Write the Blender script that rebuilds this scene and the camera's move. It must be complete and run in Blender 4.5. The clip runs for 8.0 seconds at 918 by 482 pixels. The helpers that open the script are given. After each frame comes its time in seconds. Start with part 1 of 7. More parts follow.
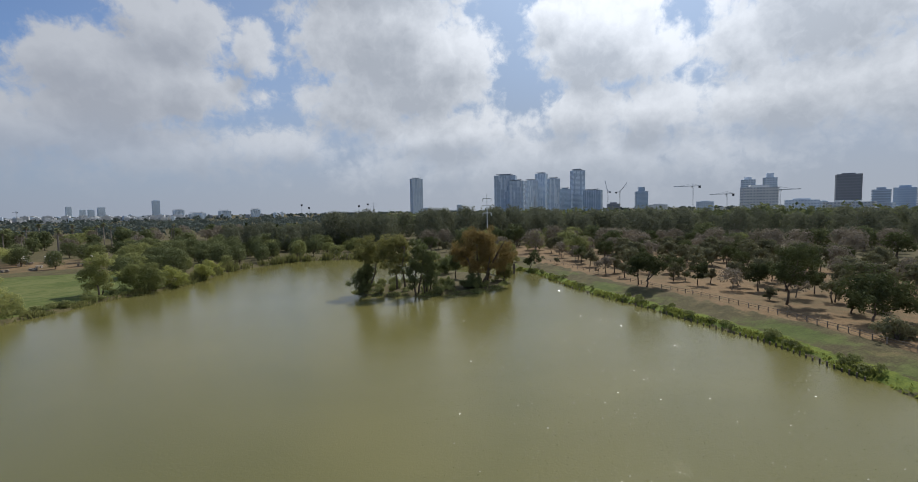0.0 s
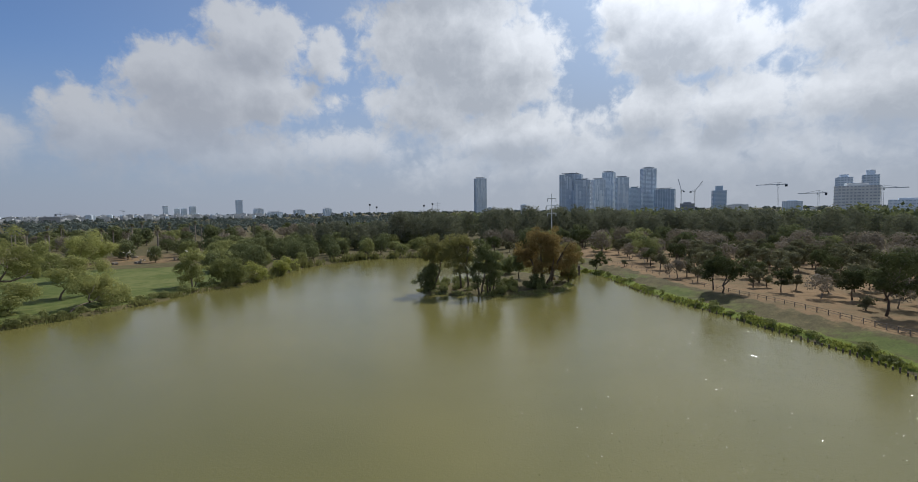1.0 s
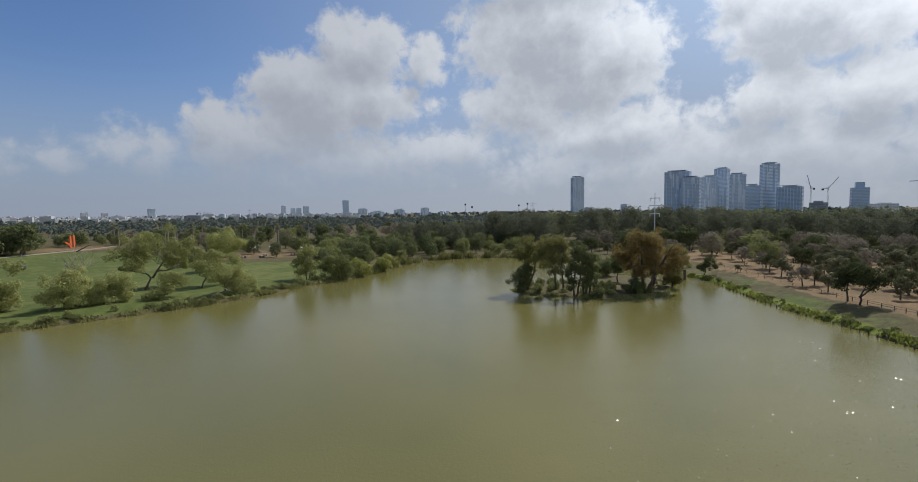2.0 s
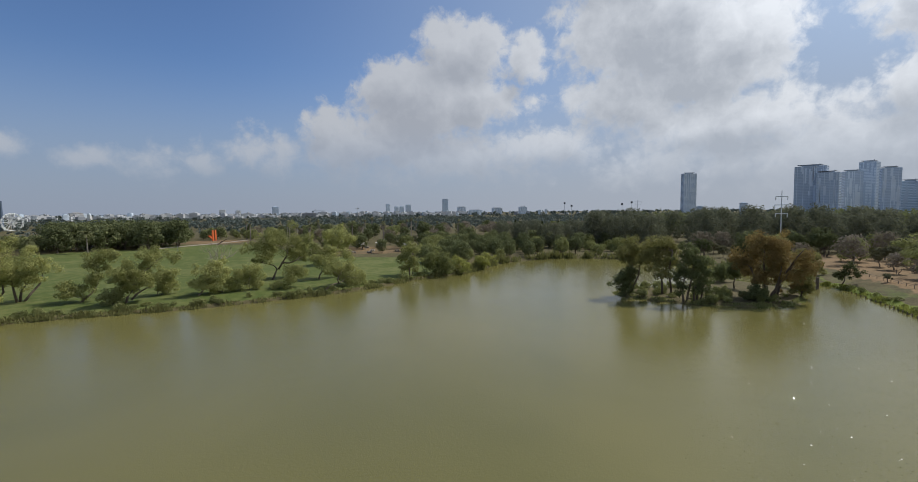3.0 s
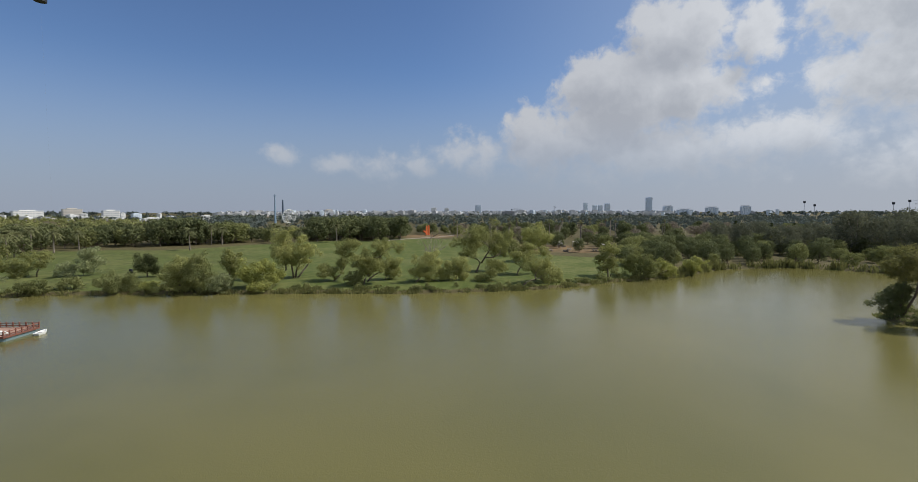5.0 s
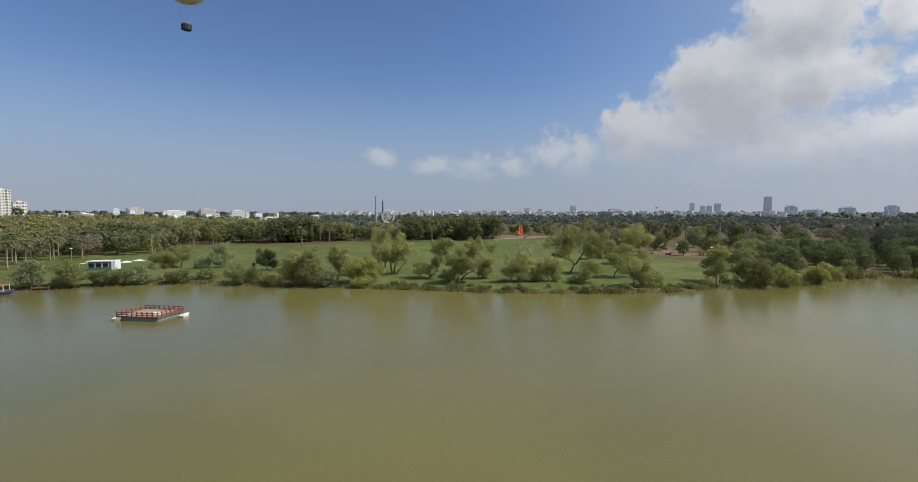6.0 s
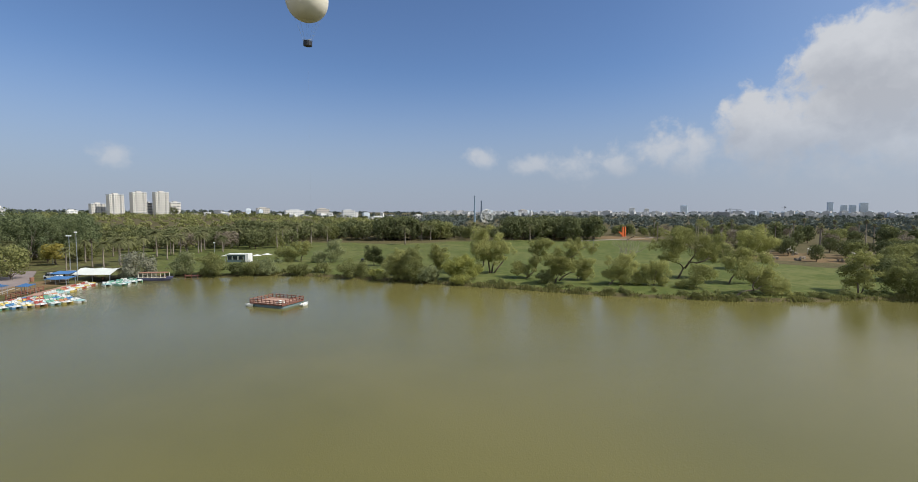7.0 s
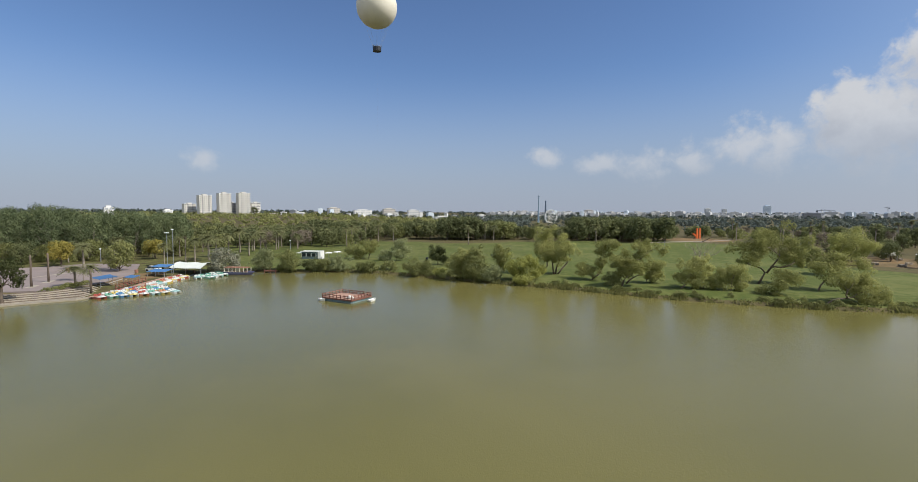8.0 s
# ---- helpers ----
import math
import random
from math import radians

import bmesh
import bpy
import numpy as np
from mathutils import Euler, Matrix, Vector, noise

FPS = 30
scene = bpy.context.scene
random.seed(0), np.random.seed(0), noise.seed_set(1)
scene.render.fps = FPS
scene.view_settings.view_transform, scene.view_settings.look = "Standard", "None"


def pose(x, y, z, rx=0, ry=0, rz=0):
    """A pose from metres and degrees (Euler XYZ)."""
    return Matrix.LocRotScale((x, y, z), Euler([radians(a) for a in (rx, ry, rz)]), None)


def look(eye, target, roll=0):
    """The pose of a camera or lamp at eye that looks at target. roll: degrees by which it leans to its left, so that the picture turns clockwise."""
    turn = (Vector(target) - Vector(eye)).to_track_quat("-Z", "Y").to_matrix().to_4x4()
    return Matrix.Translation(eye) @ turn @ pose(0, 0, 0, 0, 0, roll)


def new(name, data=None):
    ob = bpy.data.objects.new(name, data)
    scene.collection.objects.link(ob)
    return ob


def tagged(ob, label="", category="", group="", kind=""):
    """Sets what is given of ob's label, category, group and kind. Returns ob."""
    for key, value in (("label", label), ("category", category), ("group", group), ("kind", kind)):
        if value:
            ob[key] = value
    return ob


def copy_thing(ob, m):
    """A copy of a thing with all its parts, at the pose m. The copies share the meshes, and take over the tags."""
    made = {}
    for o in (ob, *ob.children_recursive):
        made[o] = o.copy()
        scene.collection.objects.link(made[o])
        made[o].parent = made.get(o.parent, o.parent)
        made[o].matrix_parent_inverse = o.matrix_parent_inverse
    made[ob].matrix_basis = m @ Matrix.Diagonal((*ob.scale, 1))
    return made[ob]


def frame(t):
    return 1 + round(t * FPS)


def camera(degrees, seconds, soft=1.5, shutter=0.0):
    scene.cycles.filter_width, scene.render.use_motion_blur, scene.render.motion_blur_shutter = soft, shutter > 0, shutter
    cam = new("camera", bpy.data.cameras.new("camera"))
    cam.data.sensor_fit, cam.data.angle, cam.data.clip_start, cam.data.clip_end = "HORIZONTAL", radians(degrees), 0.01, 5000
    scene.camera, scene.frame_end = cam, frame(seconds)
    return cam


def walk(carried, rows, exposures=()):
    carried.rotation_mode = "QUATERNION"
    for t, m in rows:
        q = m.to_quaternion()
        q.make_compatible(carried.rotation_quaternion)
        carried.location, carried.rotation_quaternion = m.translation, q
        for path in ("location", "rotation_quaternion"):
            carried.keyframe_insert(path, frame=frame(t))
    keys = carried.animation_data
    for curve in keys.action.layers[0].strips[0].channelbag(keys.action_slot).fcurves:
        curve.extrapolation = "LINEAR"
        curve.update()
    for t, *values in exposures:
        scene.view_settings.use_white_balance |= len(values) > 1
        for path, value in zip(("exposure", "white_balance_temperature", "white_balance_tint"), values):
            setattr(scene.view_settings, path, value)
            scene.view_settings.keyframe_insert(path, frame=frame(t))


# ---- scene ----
cam = camera(88.67, 8.0, soft=0.65)

# seconds, x, y, z, pitch from straight down, roll, heading to the left of +y
PATH = [
    (0.0, 0.00, 0.00, 17.63, 86.18, -0.98, 0.00),
    (0.5, -0.01, -0.23, 17.67, 86.21, -0.94, 2.36),
    (1.0, -0.05, -0.72, 17.81, 86.25, -0.83, 7.71),
    (1.5, 0.02, -1.15, 17.88, 86.33, -0.80, 13.43),
    (3.0, 0.05, -2.60, 18.15, 86.32, -0.56, 31.02),
    (3.5, -0.01, -2.95, 18.17, 86.30, -0.39, 36.95),
    (4.0, -0.02, -3.15, 18.14, 86.30, -0.29, 42.75),
    (4.5, 0.12, -3.45, 18.15, 86.30, -0.19, 48.20),
    (5.0, 0.50, -3.85, 18.17, 86.29, -0.09, 54.60),
    (6.5, 1.35, -4.30, 18.06, 86.36, 0.00, 71.45),
    (7.0, 1.85, -4.52, 18.05, 86.33, 0.07, 77.80),
    (7.5, 2.24, -4.62, 18.03, 86.33, 0.17, 83.98),
    (8.0, 2.43, -4.69, 18.00, 86.33, 0.20, 85.48),
]
walk(cam, [(t, pose(x, y, z, tip, 0, head) @ pose(0, 0, 0, 0, 0, roll)) for t, x, y, z, tip, roll, head in PATH],
     [(0.0, -0.28, 6100, 10), (3.5, -0.27, 6200, 10), (6.0, -0.09, 6360, 10), (8.0, 0.04, 6400, 10)])

# ---- sky and sun ----
SUN_AZ, SUN_EL = 24.0, 47.0          # degrees to the right of +y, and up
world = bpy.data.worlds.new("world")
scene.world = world
world.use_nodes = True


class Nodes:
    """Short hand for a node tree: n("Type", inputs, settings) returns the first output."""

    def __init__(self, tree):
        self.tree = tree
        tree.nodes.clear()

    def __call__(self, kind, inputs=(), out=0, operation="", blend="", data_type="", clamp=False):
        node = self.tree.nodes.new(kind)
        if operation:
            node.operation = operation
        if blend:
            node.interpolation_type = blend
        if data_type:
            node.data_type = data_type
        if clamp:
            node.use_clamp = True
        for key, value in (inputs.items() if isinstance(inputs, dict) else enumerate(inputs)):
            if value is None:
                continue
            if isinstance(value, bpy.types.NodeSocket):
                self.tree.links.new(value, node.inputs[key])
            else:
                node.inputs[key].default_value = value
        return node.outputs[out] if len(node.outputs) else node

    def math(self, op, a, b=None, c=None, clamp=False):
        return self("ShaderNodeMath", (a, b, c), operation=op, clamp=clamp)

    def vec(self, op, a, b=None, out=0):
        return self("ShaderNodeVectorMath", (a, b), out, operation=op)

    def smooth(self, x, lo, hi, to0=0.0, to1=1.0):
        return self("ShaderNodeMapRange", (x, lo, hi, to0, to1), blend="SMOOTHSTEP")

    def mix(self, f, a, b):
        return self("ShaderNodeMix", {0: f, 6: a, 7: b}, 2, data_type="RGBA")

    def noise(self, vector, scale, detail=4.0, rough=0.55, distort=0.0):
        return self("ShaderNodeTexNoise", {"Vector": vector, "Scale": scale, "Detail": detail, "Roughness": rough, "Distortion": distort})


n = Nodes(world.node_tree)
air = n.tree.nodes.new("ShaderNodeTexSky")
air.sky_type, air.sun_disc, air.sun_elevation, air.sun_rotation = "NISHITA", False, radians(SUN_EL), radians(SUN_AZ)
air.altitude, air.air_density, air.dust_density, air.ozone_density = 20.0, 1.0, 0.2, 2.0
sky = air.outputs[0]
way = n("ShaderNodeTexCoord", out=0)
sep = n.tree.nodes.new("ShaderNodeSeparateXYZ")
n.tree.links.new(way, sep.inputs[0])
az = n.math("MULTIPLY", n.math("ARCTAN2", n.math("MULTIPLY", sep.outputs[0], -1.0), sep.outputs[1]), 57.2958)
el = n.math("MULTIPLY", n.math("ARCSINE", sep.outputs[2]), 57.2958)
spot = n("ShaderNodeCombineXYZ", (az, el, 0.0))
# rows of azimuth to the left, elevation, half width, half height of each heap of cloud, in degrees, and how dense it is
HEAPS = [(35.0, 12.2, 8.2, 5.6, 1.0), (38.5, 14.6, 4.6, 3.2, 0.9), (30.0, 18.6, 5.6, 3.7, 0.9), (33.2, 20.0, 2.6, 2.0, 0.7), (22.9, 17.2, 2.3, 3.0, 0.8), (29.5, 13.0, 5.5, 4.5, 0.8),
         (46.8, 9.8, 2.7, 2.6, 0.7), (44.5, 7.4, 6.0, 3.8, 0.8), (53.2, 6.6, 4.8, 2.6, 0.62), (20.5, 7.4, 6.5, 2.2, 0.6), (16.8, 8.3, 2.2, 1.6, 0.5), (32.0, 6.5, 14.0, 3.6, 0.6)]
HEAPS += [(8.5, 19.0, 10.5, 7.5, 1.0), (3.5, 15.0, 8.2, 5.5, 0.95), (10.5, 12.5, 8.0, 4.0, 0.8), (0.0, 17.5, 5.5, 4.0, 0.85), (8.0, 27.0, 13.0, 5.0, 0.9), (1.0, 9.0, 11.0, 3.4, 0.8),
          (-16.5, 18.5, 8.0, 5.6, 1.0), (-12.0, 21.5, 4.0, 2.6, 0.7), (-21.5, 16.5, 5.0, 3.6, 0.8), (-14.5, 10.8, 5.2, 3.8, 0.8), (-22.5, 10.8, 5.8, 3.6, 0.85), (-38.0, 19.0, 10.5, 6.2, 1.0),
          (-31.5, 17.0, 4.5, 4.0, 0.7), (-36.0, 10.5, 11.0, 4.2, 0.85), (-46.0, 10.0, 9.0, 6.0, 0.8), (-10.0, 5.6, 30.0, 4.0, 0.7), (-20.0, 29.0, 12.0, 4.6, 0.9)]
HEAPS += [(63.8, 5.2, 3.4, 1.7, 0.42), (59.6, 5.4, 2.6, 1.6, 0.42), (69.3, 5.3, 2.5, 1.2, 0.45), (75.1, 6.1, 2.4, 1.3, 0.5), (113.7, 5.5, 1.7, 1.2, 0.5), (48.6, 10.8, 0.9, 0.8, 0.4),
          (21.8, 12.6, 1.2, 1.0, 0.35), (25.0, 13.5, 2.0, 1.0, 0.3), (40.0, 8.0, 9.0, 4.0, 0.75)]
WILD = [(-70, 22, 18, 12, 1.0), (-110, 30, 22, 12, 1.0), (-150, 24, 20, 10, 1.0), (175, 40, 25, 10, 1.0), (-70, 50, 16, 10, 1.0)]


def cover(at):
    best = None
    for a, e, w, h, dense in HEAPS + WILD:
        d = n.vec("LENGTH", n.vec("MULTIPLY", n.vec("SUBTRACT", at, (a, e, 0.0)), (1.0 / w, 1.0 / h, 0.0)), out=1)
        d = n.math("MULTIPLY", n.math("SUBTRACT", 1.0, d), dense)
        best = d if best is None else n.math("SMOOTH_MAX", best, d, 0.22)
    return best


def billow(at):
    """Heaped, cauliflower-like relief: rounded heads with creases between them."""
    cells = n("ShaderNodeTexVoronoi", {"Vector": at, "Scale": 0.26, "Detail": 3.6, "Roughness": 0.56, "Lacunarity": 2.25})
    n.tree.nodes[-1].normalize = True
    return n.math("MULTIPLY", n.math("SUBTRACT", 0.42, cells), 2.0)


wisp = n.tree.nodes.new("ShaderNodeTexNoise")
wisp.inputs["Scale"].default_value, wisp.inputs["Detail"].default_value = 0.45, 5.0
n.tree.links.new(spot, wisp.inputs["Vector"])
bent = n.vec("ADD", spot, n.vec("MULTIPLY", n.vec("SUBTRACT", wisp.outputs[1], (0.5, 0.5, 0.5)), (3.6, 2.8, 0.0)))
ragged = n.math("SUBTRACT", n.noise(n.vec("ADD", spot, (31.0, 7.0, 3.0)), 0.55, 5.0, 0.56), 0.5)
puff = n.math("ADD", n.math("MULTIPLY", billow(bent), 0.66), n.math("MULTIPLY", ragged, 0.85))
body = n.math("ADD", cover(spot), puff)
sunside = n.math("ADD", n.math("MULTIPLY", billow(n.vec("ADD", bent, (-0.55, 0.75, 0.0))), 0.66), n.math("MULTIPLY", ragged, 0.85))
lit = n.math("SUBTRACT", puff, sunside)                                       # relief that faces the sun
over = n.math("ADD", cover(n.vec("ADD", spot, (-1.0, 2.6, 0.0))), n.math("MULTIPLY", puff, 0.6))      # how much cloud lies above, towards the sun
alpha = n.smooth(body, 0.0, n.smooth(el, 3.0, 14.0, 0.66, 0.40))
soft = n.noise(n.vec("ADD", spot, (5.0, 1.1, 9.0)), 0.16, 4.0, 0.55)
thick = n.smooth(n.math("ADD", over, n.math("MULTIPLY", n.math("SUBTRACT", soft, 0.5), 1.0)), -0.12, 0.95)
thick = n.math("SUBTRACT", thick, n.math("MULTIPLY", lit, 0.95), clamp=True)
sunward = n.smooth(az, -5.0, 48.0, 1.0, 0.0)
rim = n.mix(sunward, (6.0, 6.1, 6.3, 1), (9.2, 9.3, 9.4, 1))
core = n.mix(sunward, (4.4, 4.55, 4.9, 1), (5.2, 5.45, 5.8, 1))
cloud = n.mix(thick, rim, core)
low = n.smooth(el, 0.5, 11.0, 0.28, 1.0)
haze = n.mix(n.smooth(az, -10.0, 70.0), (4.7, 4.95, 5.4, 1), (3.25, 3.7, 4.65, 1))
pale = n.math("MULTIPLY", n.smooth(az, -5.0, 62.0, 1.0, 0.0), 0.86)
clear = n.mix(1.0, sky, (0.80, 0.90, 1.08, 1))
n.tree.nodes[-1].blend_type = "MULTIPLY"
clear = n.mix(pale, clear, (4.3, 5.2, 6.5, 1))
air_light = n.mix(n.math("MULTIPLY", n.smooth(el, 0.0, 17.0, 1.0, 0.0), 0.9), clear, haze)
colour = n.mix(n.math("MULTIPLY", alpha, n.math("MULTIPLY", low, 0.95)), air_light, cloud)
# brighter air round the sun
sunspot = (math.sin(radians(SUN_AZ)) * math.cos(radians(SUN_EL)), math.cos(radians(SUN_AZ)) * math.cos(radians(SUN_EL)), math.sin(radians(SUN_EL)))
glare = n.smooth(n.vec("DOT_PRODUCT", way, sunspot, out=1), 0.76, 0.97, 1.0, 1.5)
colour = n.vec("SCALE", colour)
n.tree.links.new(glare, n.tree.nodes[-1].inputs["Scale"])
n("ShaderNodeOutputWorld", (n("ShaderNodeBackground", (colour, 0.10)),))

sun = new("sun", bpy.data.lights.new("sun", "SUN"))
sun.data.energy, sun.data.angle, sun.data.color = 4.5, radians(0.6), (1.0, 0.95, 0.86)
a, e = radians(SUN_AZ), radians(SUN_EL)
sun.matrix_world = look((0, 0, 0), (-math.sin(a) * math.cos(e), -math.cos(a) * math.cos(e), -math.sin(e)))

# ---- materials ----


def material(name, colour, rough=0.8, metal=0.0, vary=0.25, scale=1.0, bump=0.0, spec=0.4, fine=8.0, tint=None):
    """A painted or mineral surface: two scales of noise in colour, some relief, a change from object to object."""
    m = bpy.data.materials.new(name)
    m.use_nodes = True
    k = Nodes(m.node_tree)
    co = k("ShaderNodeTexCoord", out=3)
    n1, n2 = k.noise(co, scale, 4.0), k.noise(co, scale * fine, 5.0, 0.65)
    f = k.math("ADD", k.math("MULTIPLY", n1, 0.6), k.math("MULTIPLY", n2, 0.4))
    f = k.math("ADD", f, k.math("MULTIPLY", k.math("SUBTRACT", k("ShaderNodeObjectInfo", out=5), 0.5), 0.25))
    f = k.smooth(f, 0.25, 0.75)
    dark = tuple(c * (1 - vary) for c in colour) + (1,)
    lite = tuple(min(1, c * (1 + vary)) for c in (tint or colour)) + (1,)
    base = k.mix(f, dark, lite)
    ins = {"Base Color": base, "Roughness": k.smooth(n2, 0.2, 0.8, max(0.02, rough - 0.08), min(1, rough + 0.08)), "Metallic": metal, "Specular IOR Level": spec}
    if bump:
        ins["Normal"] = k("ShaderNodeBump", {"Strength": bump, "Distance": 0.02, "Height": n2})
    k("ShaderNodeOutputMaterial", (k("ShaderNodeBsdfPrincipled", ins),))
    return m


def foliage(name, dark, lite, glow=0.38):
    """Leaves: every leaf and every tree a little different, light passing through them."""
    m = bpy.data.materials.new(name)
    m.use_nodes = True
    k = Nodes(m.node_tree)
    geo = k.tree.nodes.new("ShaderNodeNewGeometry")
    isle = geo.outputs["Random Per Island"]
    rnd = k("ShaderNodeObjectInfo", out=5)
    co = k("ShaderNodeTexCoord", out=3)
    f = k.math("ADD", k.math("MULTIPLY", isle, 0.34), k.math("MULTIPLY", k.noise(co, 0.45, 3.0), 0.72))
    f = k.math("ADD", f, k.math("MULTIPLY", k.math("SUBTRACT", rnd, 0.5), 0.5), clamp=True)
    base = k.mix(f, dark + (1,), lite + (1,))
    shell = k("ShaderNodeBsdfPrincipled", {"Base Color": base, "Roughness": 0.85, "Specular IOR Level": 0.06})
    thru = k("ShaderNodeBsdfTranslucent", {"Color": k.mix(0.5, base, (lite[0] * 1.2, lite[1] * 1.3, lite[2] * 1.1, 1))})
    k("ShaderNodeOutputMaterial", (k("ShaderNodeMixShader", (glow, shell, thru)),))
    return m


BARK = material("bark", (0.13, 0.10, 0.075), 0.9, vary=0.4, scale=2.0, bump=0.6)
BARK_PALE = material("bark_pale", (0.26, 0.22, 0.18), 0.9, vary=0.35, scale=1.5, bump=0.5)
LEAF = {
    "willow": foliage("leaf_willow", (0.14, 0.145, 0.052), (0.45, 0.435, 0.17), 0.42),
    "shrub": foliage("leaf_shrub", (0.095, 0.105, 0.038), (0.32, 0.32, 0.13)),
    "gum": foliage("leaf_gum", (0.108, 0.106, 0.044), (0.350, 0.318, 0.122), 0.48),
    "rust": foliage("leaf_rust", (0.084, 0.069, 0.032), (0.278, 0.195, 0.078), 0.48),
    "islet": foliage("leaf_islet", (0.060, 0.070, 0.032), (0.230, 0.246, 0.107), 0.44),
    "belt": foliage("leaf_belt", (0.056, 0.064, 0.052), (0.205, 0.203, 0.130), 0.32),
    "fig": foliage("leaf_fig", (0.036, 0.045, 0.02), (0.13, 0.14, 0.055), 0.22),
    "olive": foliage("leaf_olive", (0.08, 0.078, 0.042), (0.22, 0.205, 0.112), 0.25),
    "dry": foliage("leaf_dry", (0.130, 0.108, 0.080), (0.320, 0.265, 0.205), 0.25),
    "wood": foliage("leaf_wood", (0.055, 0.067, 0.034), (0.205, 0.215, 0.095), 0.28),
    # blue-grey of distance haze mixed into these leaf colours
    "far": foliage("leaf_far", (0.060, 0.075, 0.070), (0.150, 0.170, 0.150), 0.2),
    "sage": foliage("leaf_sage", (0.130, 0.145, 0.070), (0.37, 0.385, 0.20), 0.40),
    "lime": foliage("leaf_lime", (0.165, 0.175, 0.045), (0.47, 0.455, 0.15), 0.42),
    "yellow": foliage("leaf_yellow", (0.16, 0.14, 0.035), (0.38, 0.32, 0.085)),
    "palm": foliage("leaf_palm", (0.083, 0.090, 0.042), (0.253, 0.253, 0.121), 0.2),
    "cypress": foliage("leaf_cypress", (0.026, 0.036, 0.018), (0.075, 0.085, 0.035), 0.2),
    "grass": foliage("leaf_grass", (0.100, 0.118, 0.030), (0.285, 0.290, 0.075)),
    "reed": foliage("leaf_reed", (0.095, 0.098, 0.036), (0.260, 0.245, 0.095)),
    "rise": foliage("leaf_rise", (0.058, 0.078, 0.044), (0.225, 0.255, 0.125), 0.34),
    "grey": foliage("leaf_grey", (0.130, 0.132, 0.095), (0.310, 0.305, 0.225)),
}

# ---- mesh helpers ----


class Shape:
    """Vertices and faces gathered from simple bodies, to become one mesh."""

    def __init__(self):
        self.v, self.f, self.smooth = [], [], False

    def add(self, verts, faces):
        k = len(self.v)
        self.v += [tuple(p) for p in verts]
        self.f += [tuple(k + i for i in face) for face in faces]
        return self

    def box(self, x0, x1, y0, y1, z0, z1, chamfer=0.0, turn=None):
        c = min(chamfer, (x1 - x0) / 3, (y1 - y0) / 3)
        if c > 0:
            ring = [(x0 + c, y0), (x1 - c, y0), (x1, y0 + c), (x1, y1 - c), (x1 - c, y1), (x0 + c, y1), (x0, y1 - c), (x0, y0 + c)]
        else:
            ring = [(x0, y0), (x1, y0), (x1, y1), (x0, y1)]
        return self.prism(ring, z0, z1, turn)

    def prism(self, ring, z0, z1, turn=None, taper=1.0):
        k = len(ring)
        cx, cy = sum(p[0] for p in ring) / k, sum(p[1] for p in ring) / k
        verts = [(x, y, z0) for x, y in ring] + [(cx + (x - cx) * taper, cy + (y - cy) * taper, z1) for x, y in ring]
        if turn is not None:
            verts = [tuple(turn @ Vector(p)) for p in verts]
        faces = [tuple(range(k - 1, -1, -1)), tuple(range(k, 2 * k))] + [(i, (i + 1) % k, k + (i + 1) % k, k + i) for i in range(k)]
        return self.add(verts, faces)

    def tube(self, points, radii, sides=7, cap=True):
        points = [Vector(p) for p in points]
        verts, faces = [], []
        for i, p in enumerate(points):
            way = (points[min(i + 1, len(points) - 1)] - points[max(i - 1, 0)]).normalized()
            side = way.orthogonal() if abs(way.z) > 0.9 else way.cross(Vector((0, 0, 1)))
            side.normalize()
            other = way.cross(side)
            r = radii[i] if isinstance(radii, (list, tuple)) else radii
            for j in range(sides):
                a = 2 * math.pi * j / sides
                verts.append(p + (side * math.cos(a) + other * math.sin(a)) * r)
        for i in range(len(points) - 1):
            for j in range(sides):
                faces.append((i * sides + j, i * sides + (j + 1) % sides, (i + 1) * sides + (j + 1) % sides, (i + 1) * sides + j))
        if cap:
            faces += [tuple(range(sides - 1, -1, -1)), tuple(range((len(points) - 1) * sides, len(points) * sides))]
        return self.add(verts, faces)

    def mesh(self, name, mat):
        me = bpy.data.meshes.new(name)
        me.from_pydata(self.v, [], self.f)
        me.materials.append(mat)
        if self.smooth:
            me.polygons.foreach_set("use_smooth", [True] * len(me.polygons))
        me.update()
        return me


def thing(name, label, category, place=None, group="", kind=""):
    ob = new(name)
    ob.empty_display_size = 0.5
    if place is not None:
        ob.matrix_basis = place
    return tagged(ob, label, category, group, kind)


def part(name, shape, mat, parent, label="", place=None):
    me = shape if isinstance(shape, bpy.types.Mesh) else shape.mesh(name, mat)
    ob = new(name, me)
    ob.parent = parent
    if place is not None:
        ob.matrix_basis = place
    return tagged(ob, label)


def solo(name, shape, mat, label, category, place=None, group="", kind=""):
    ob = new(name, shape if isinstance(shape, bpy.types.Mesh) else shape.mesh(name, mat))
    if place is not None:
        ob.matrix_basis = place
    return tagged(ob, label, category, group, kind)


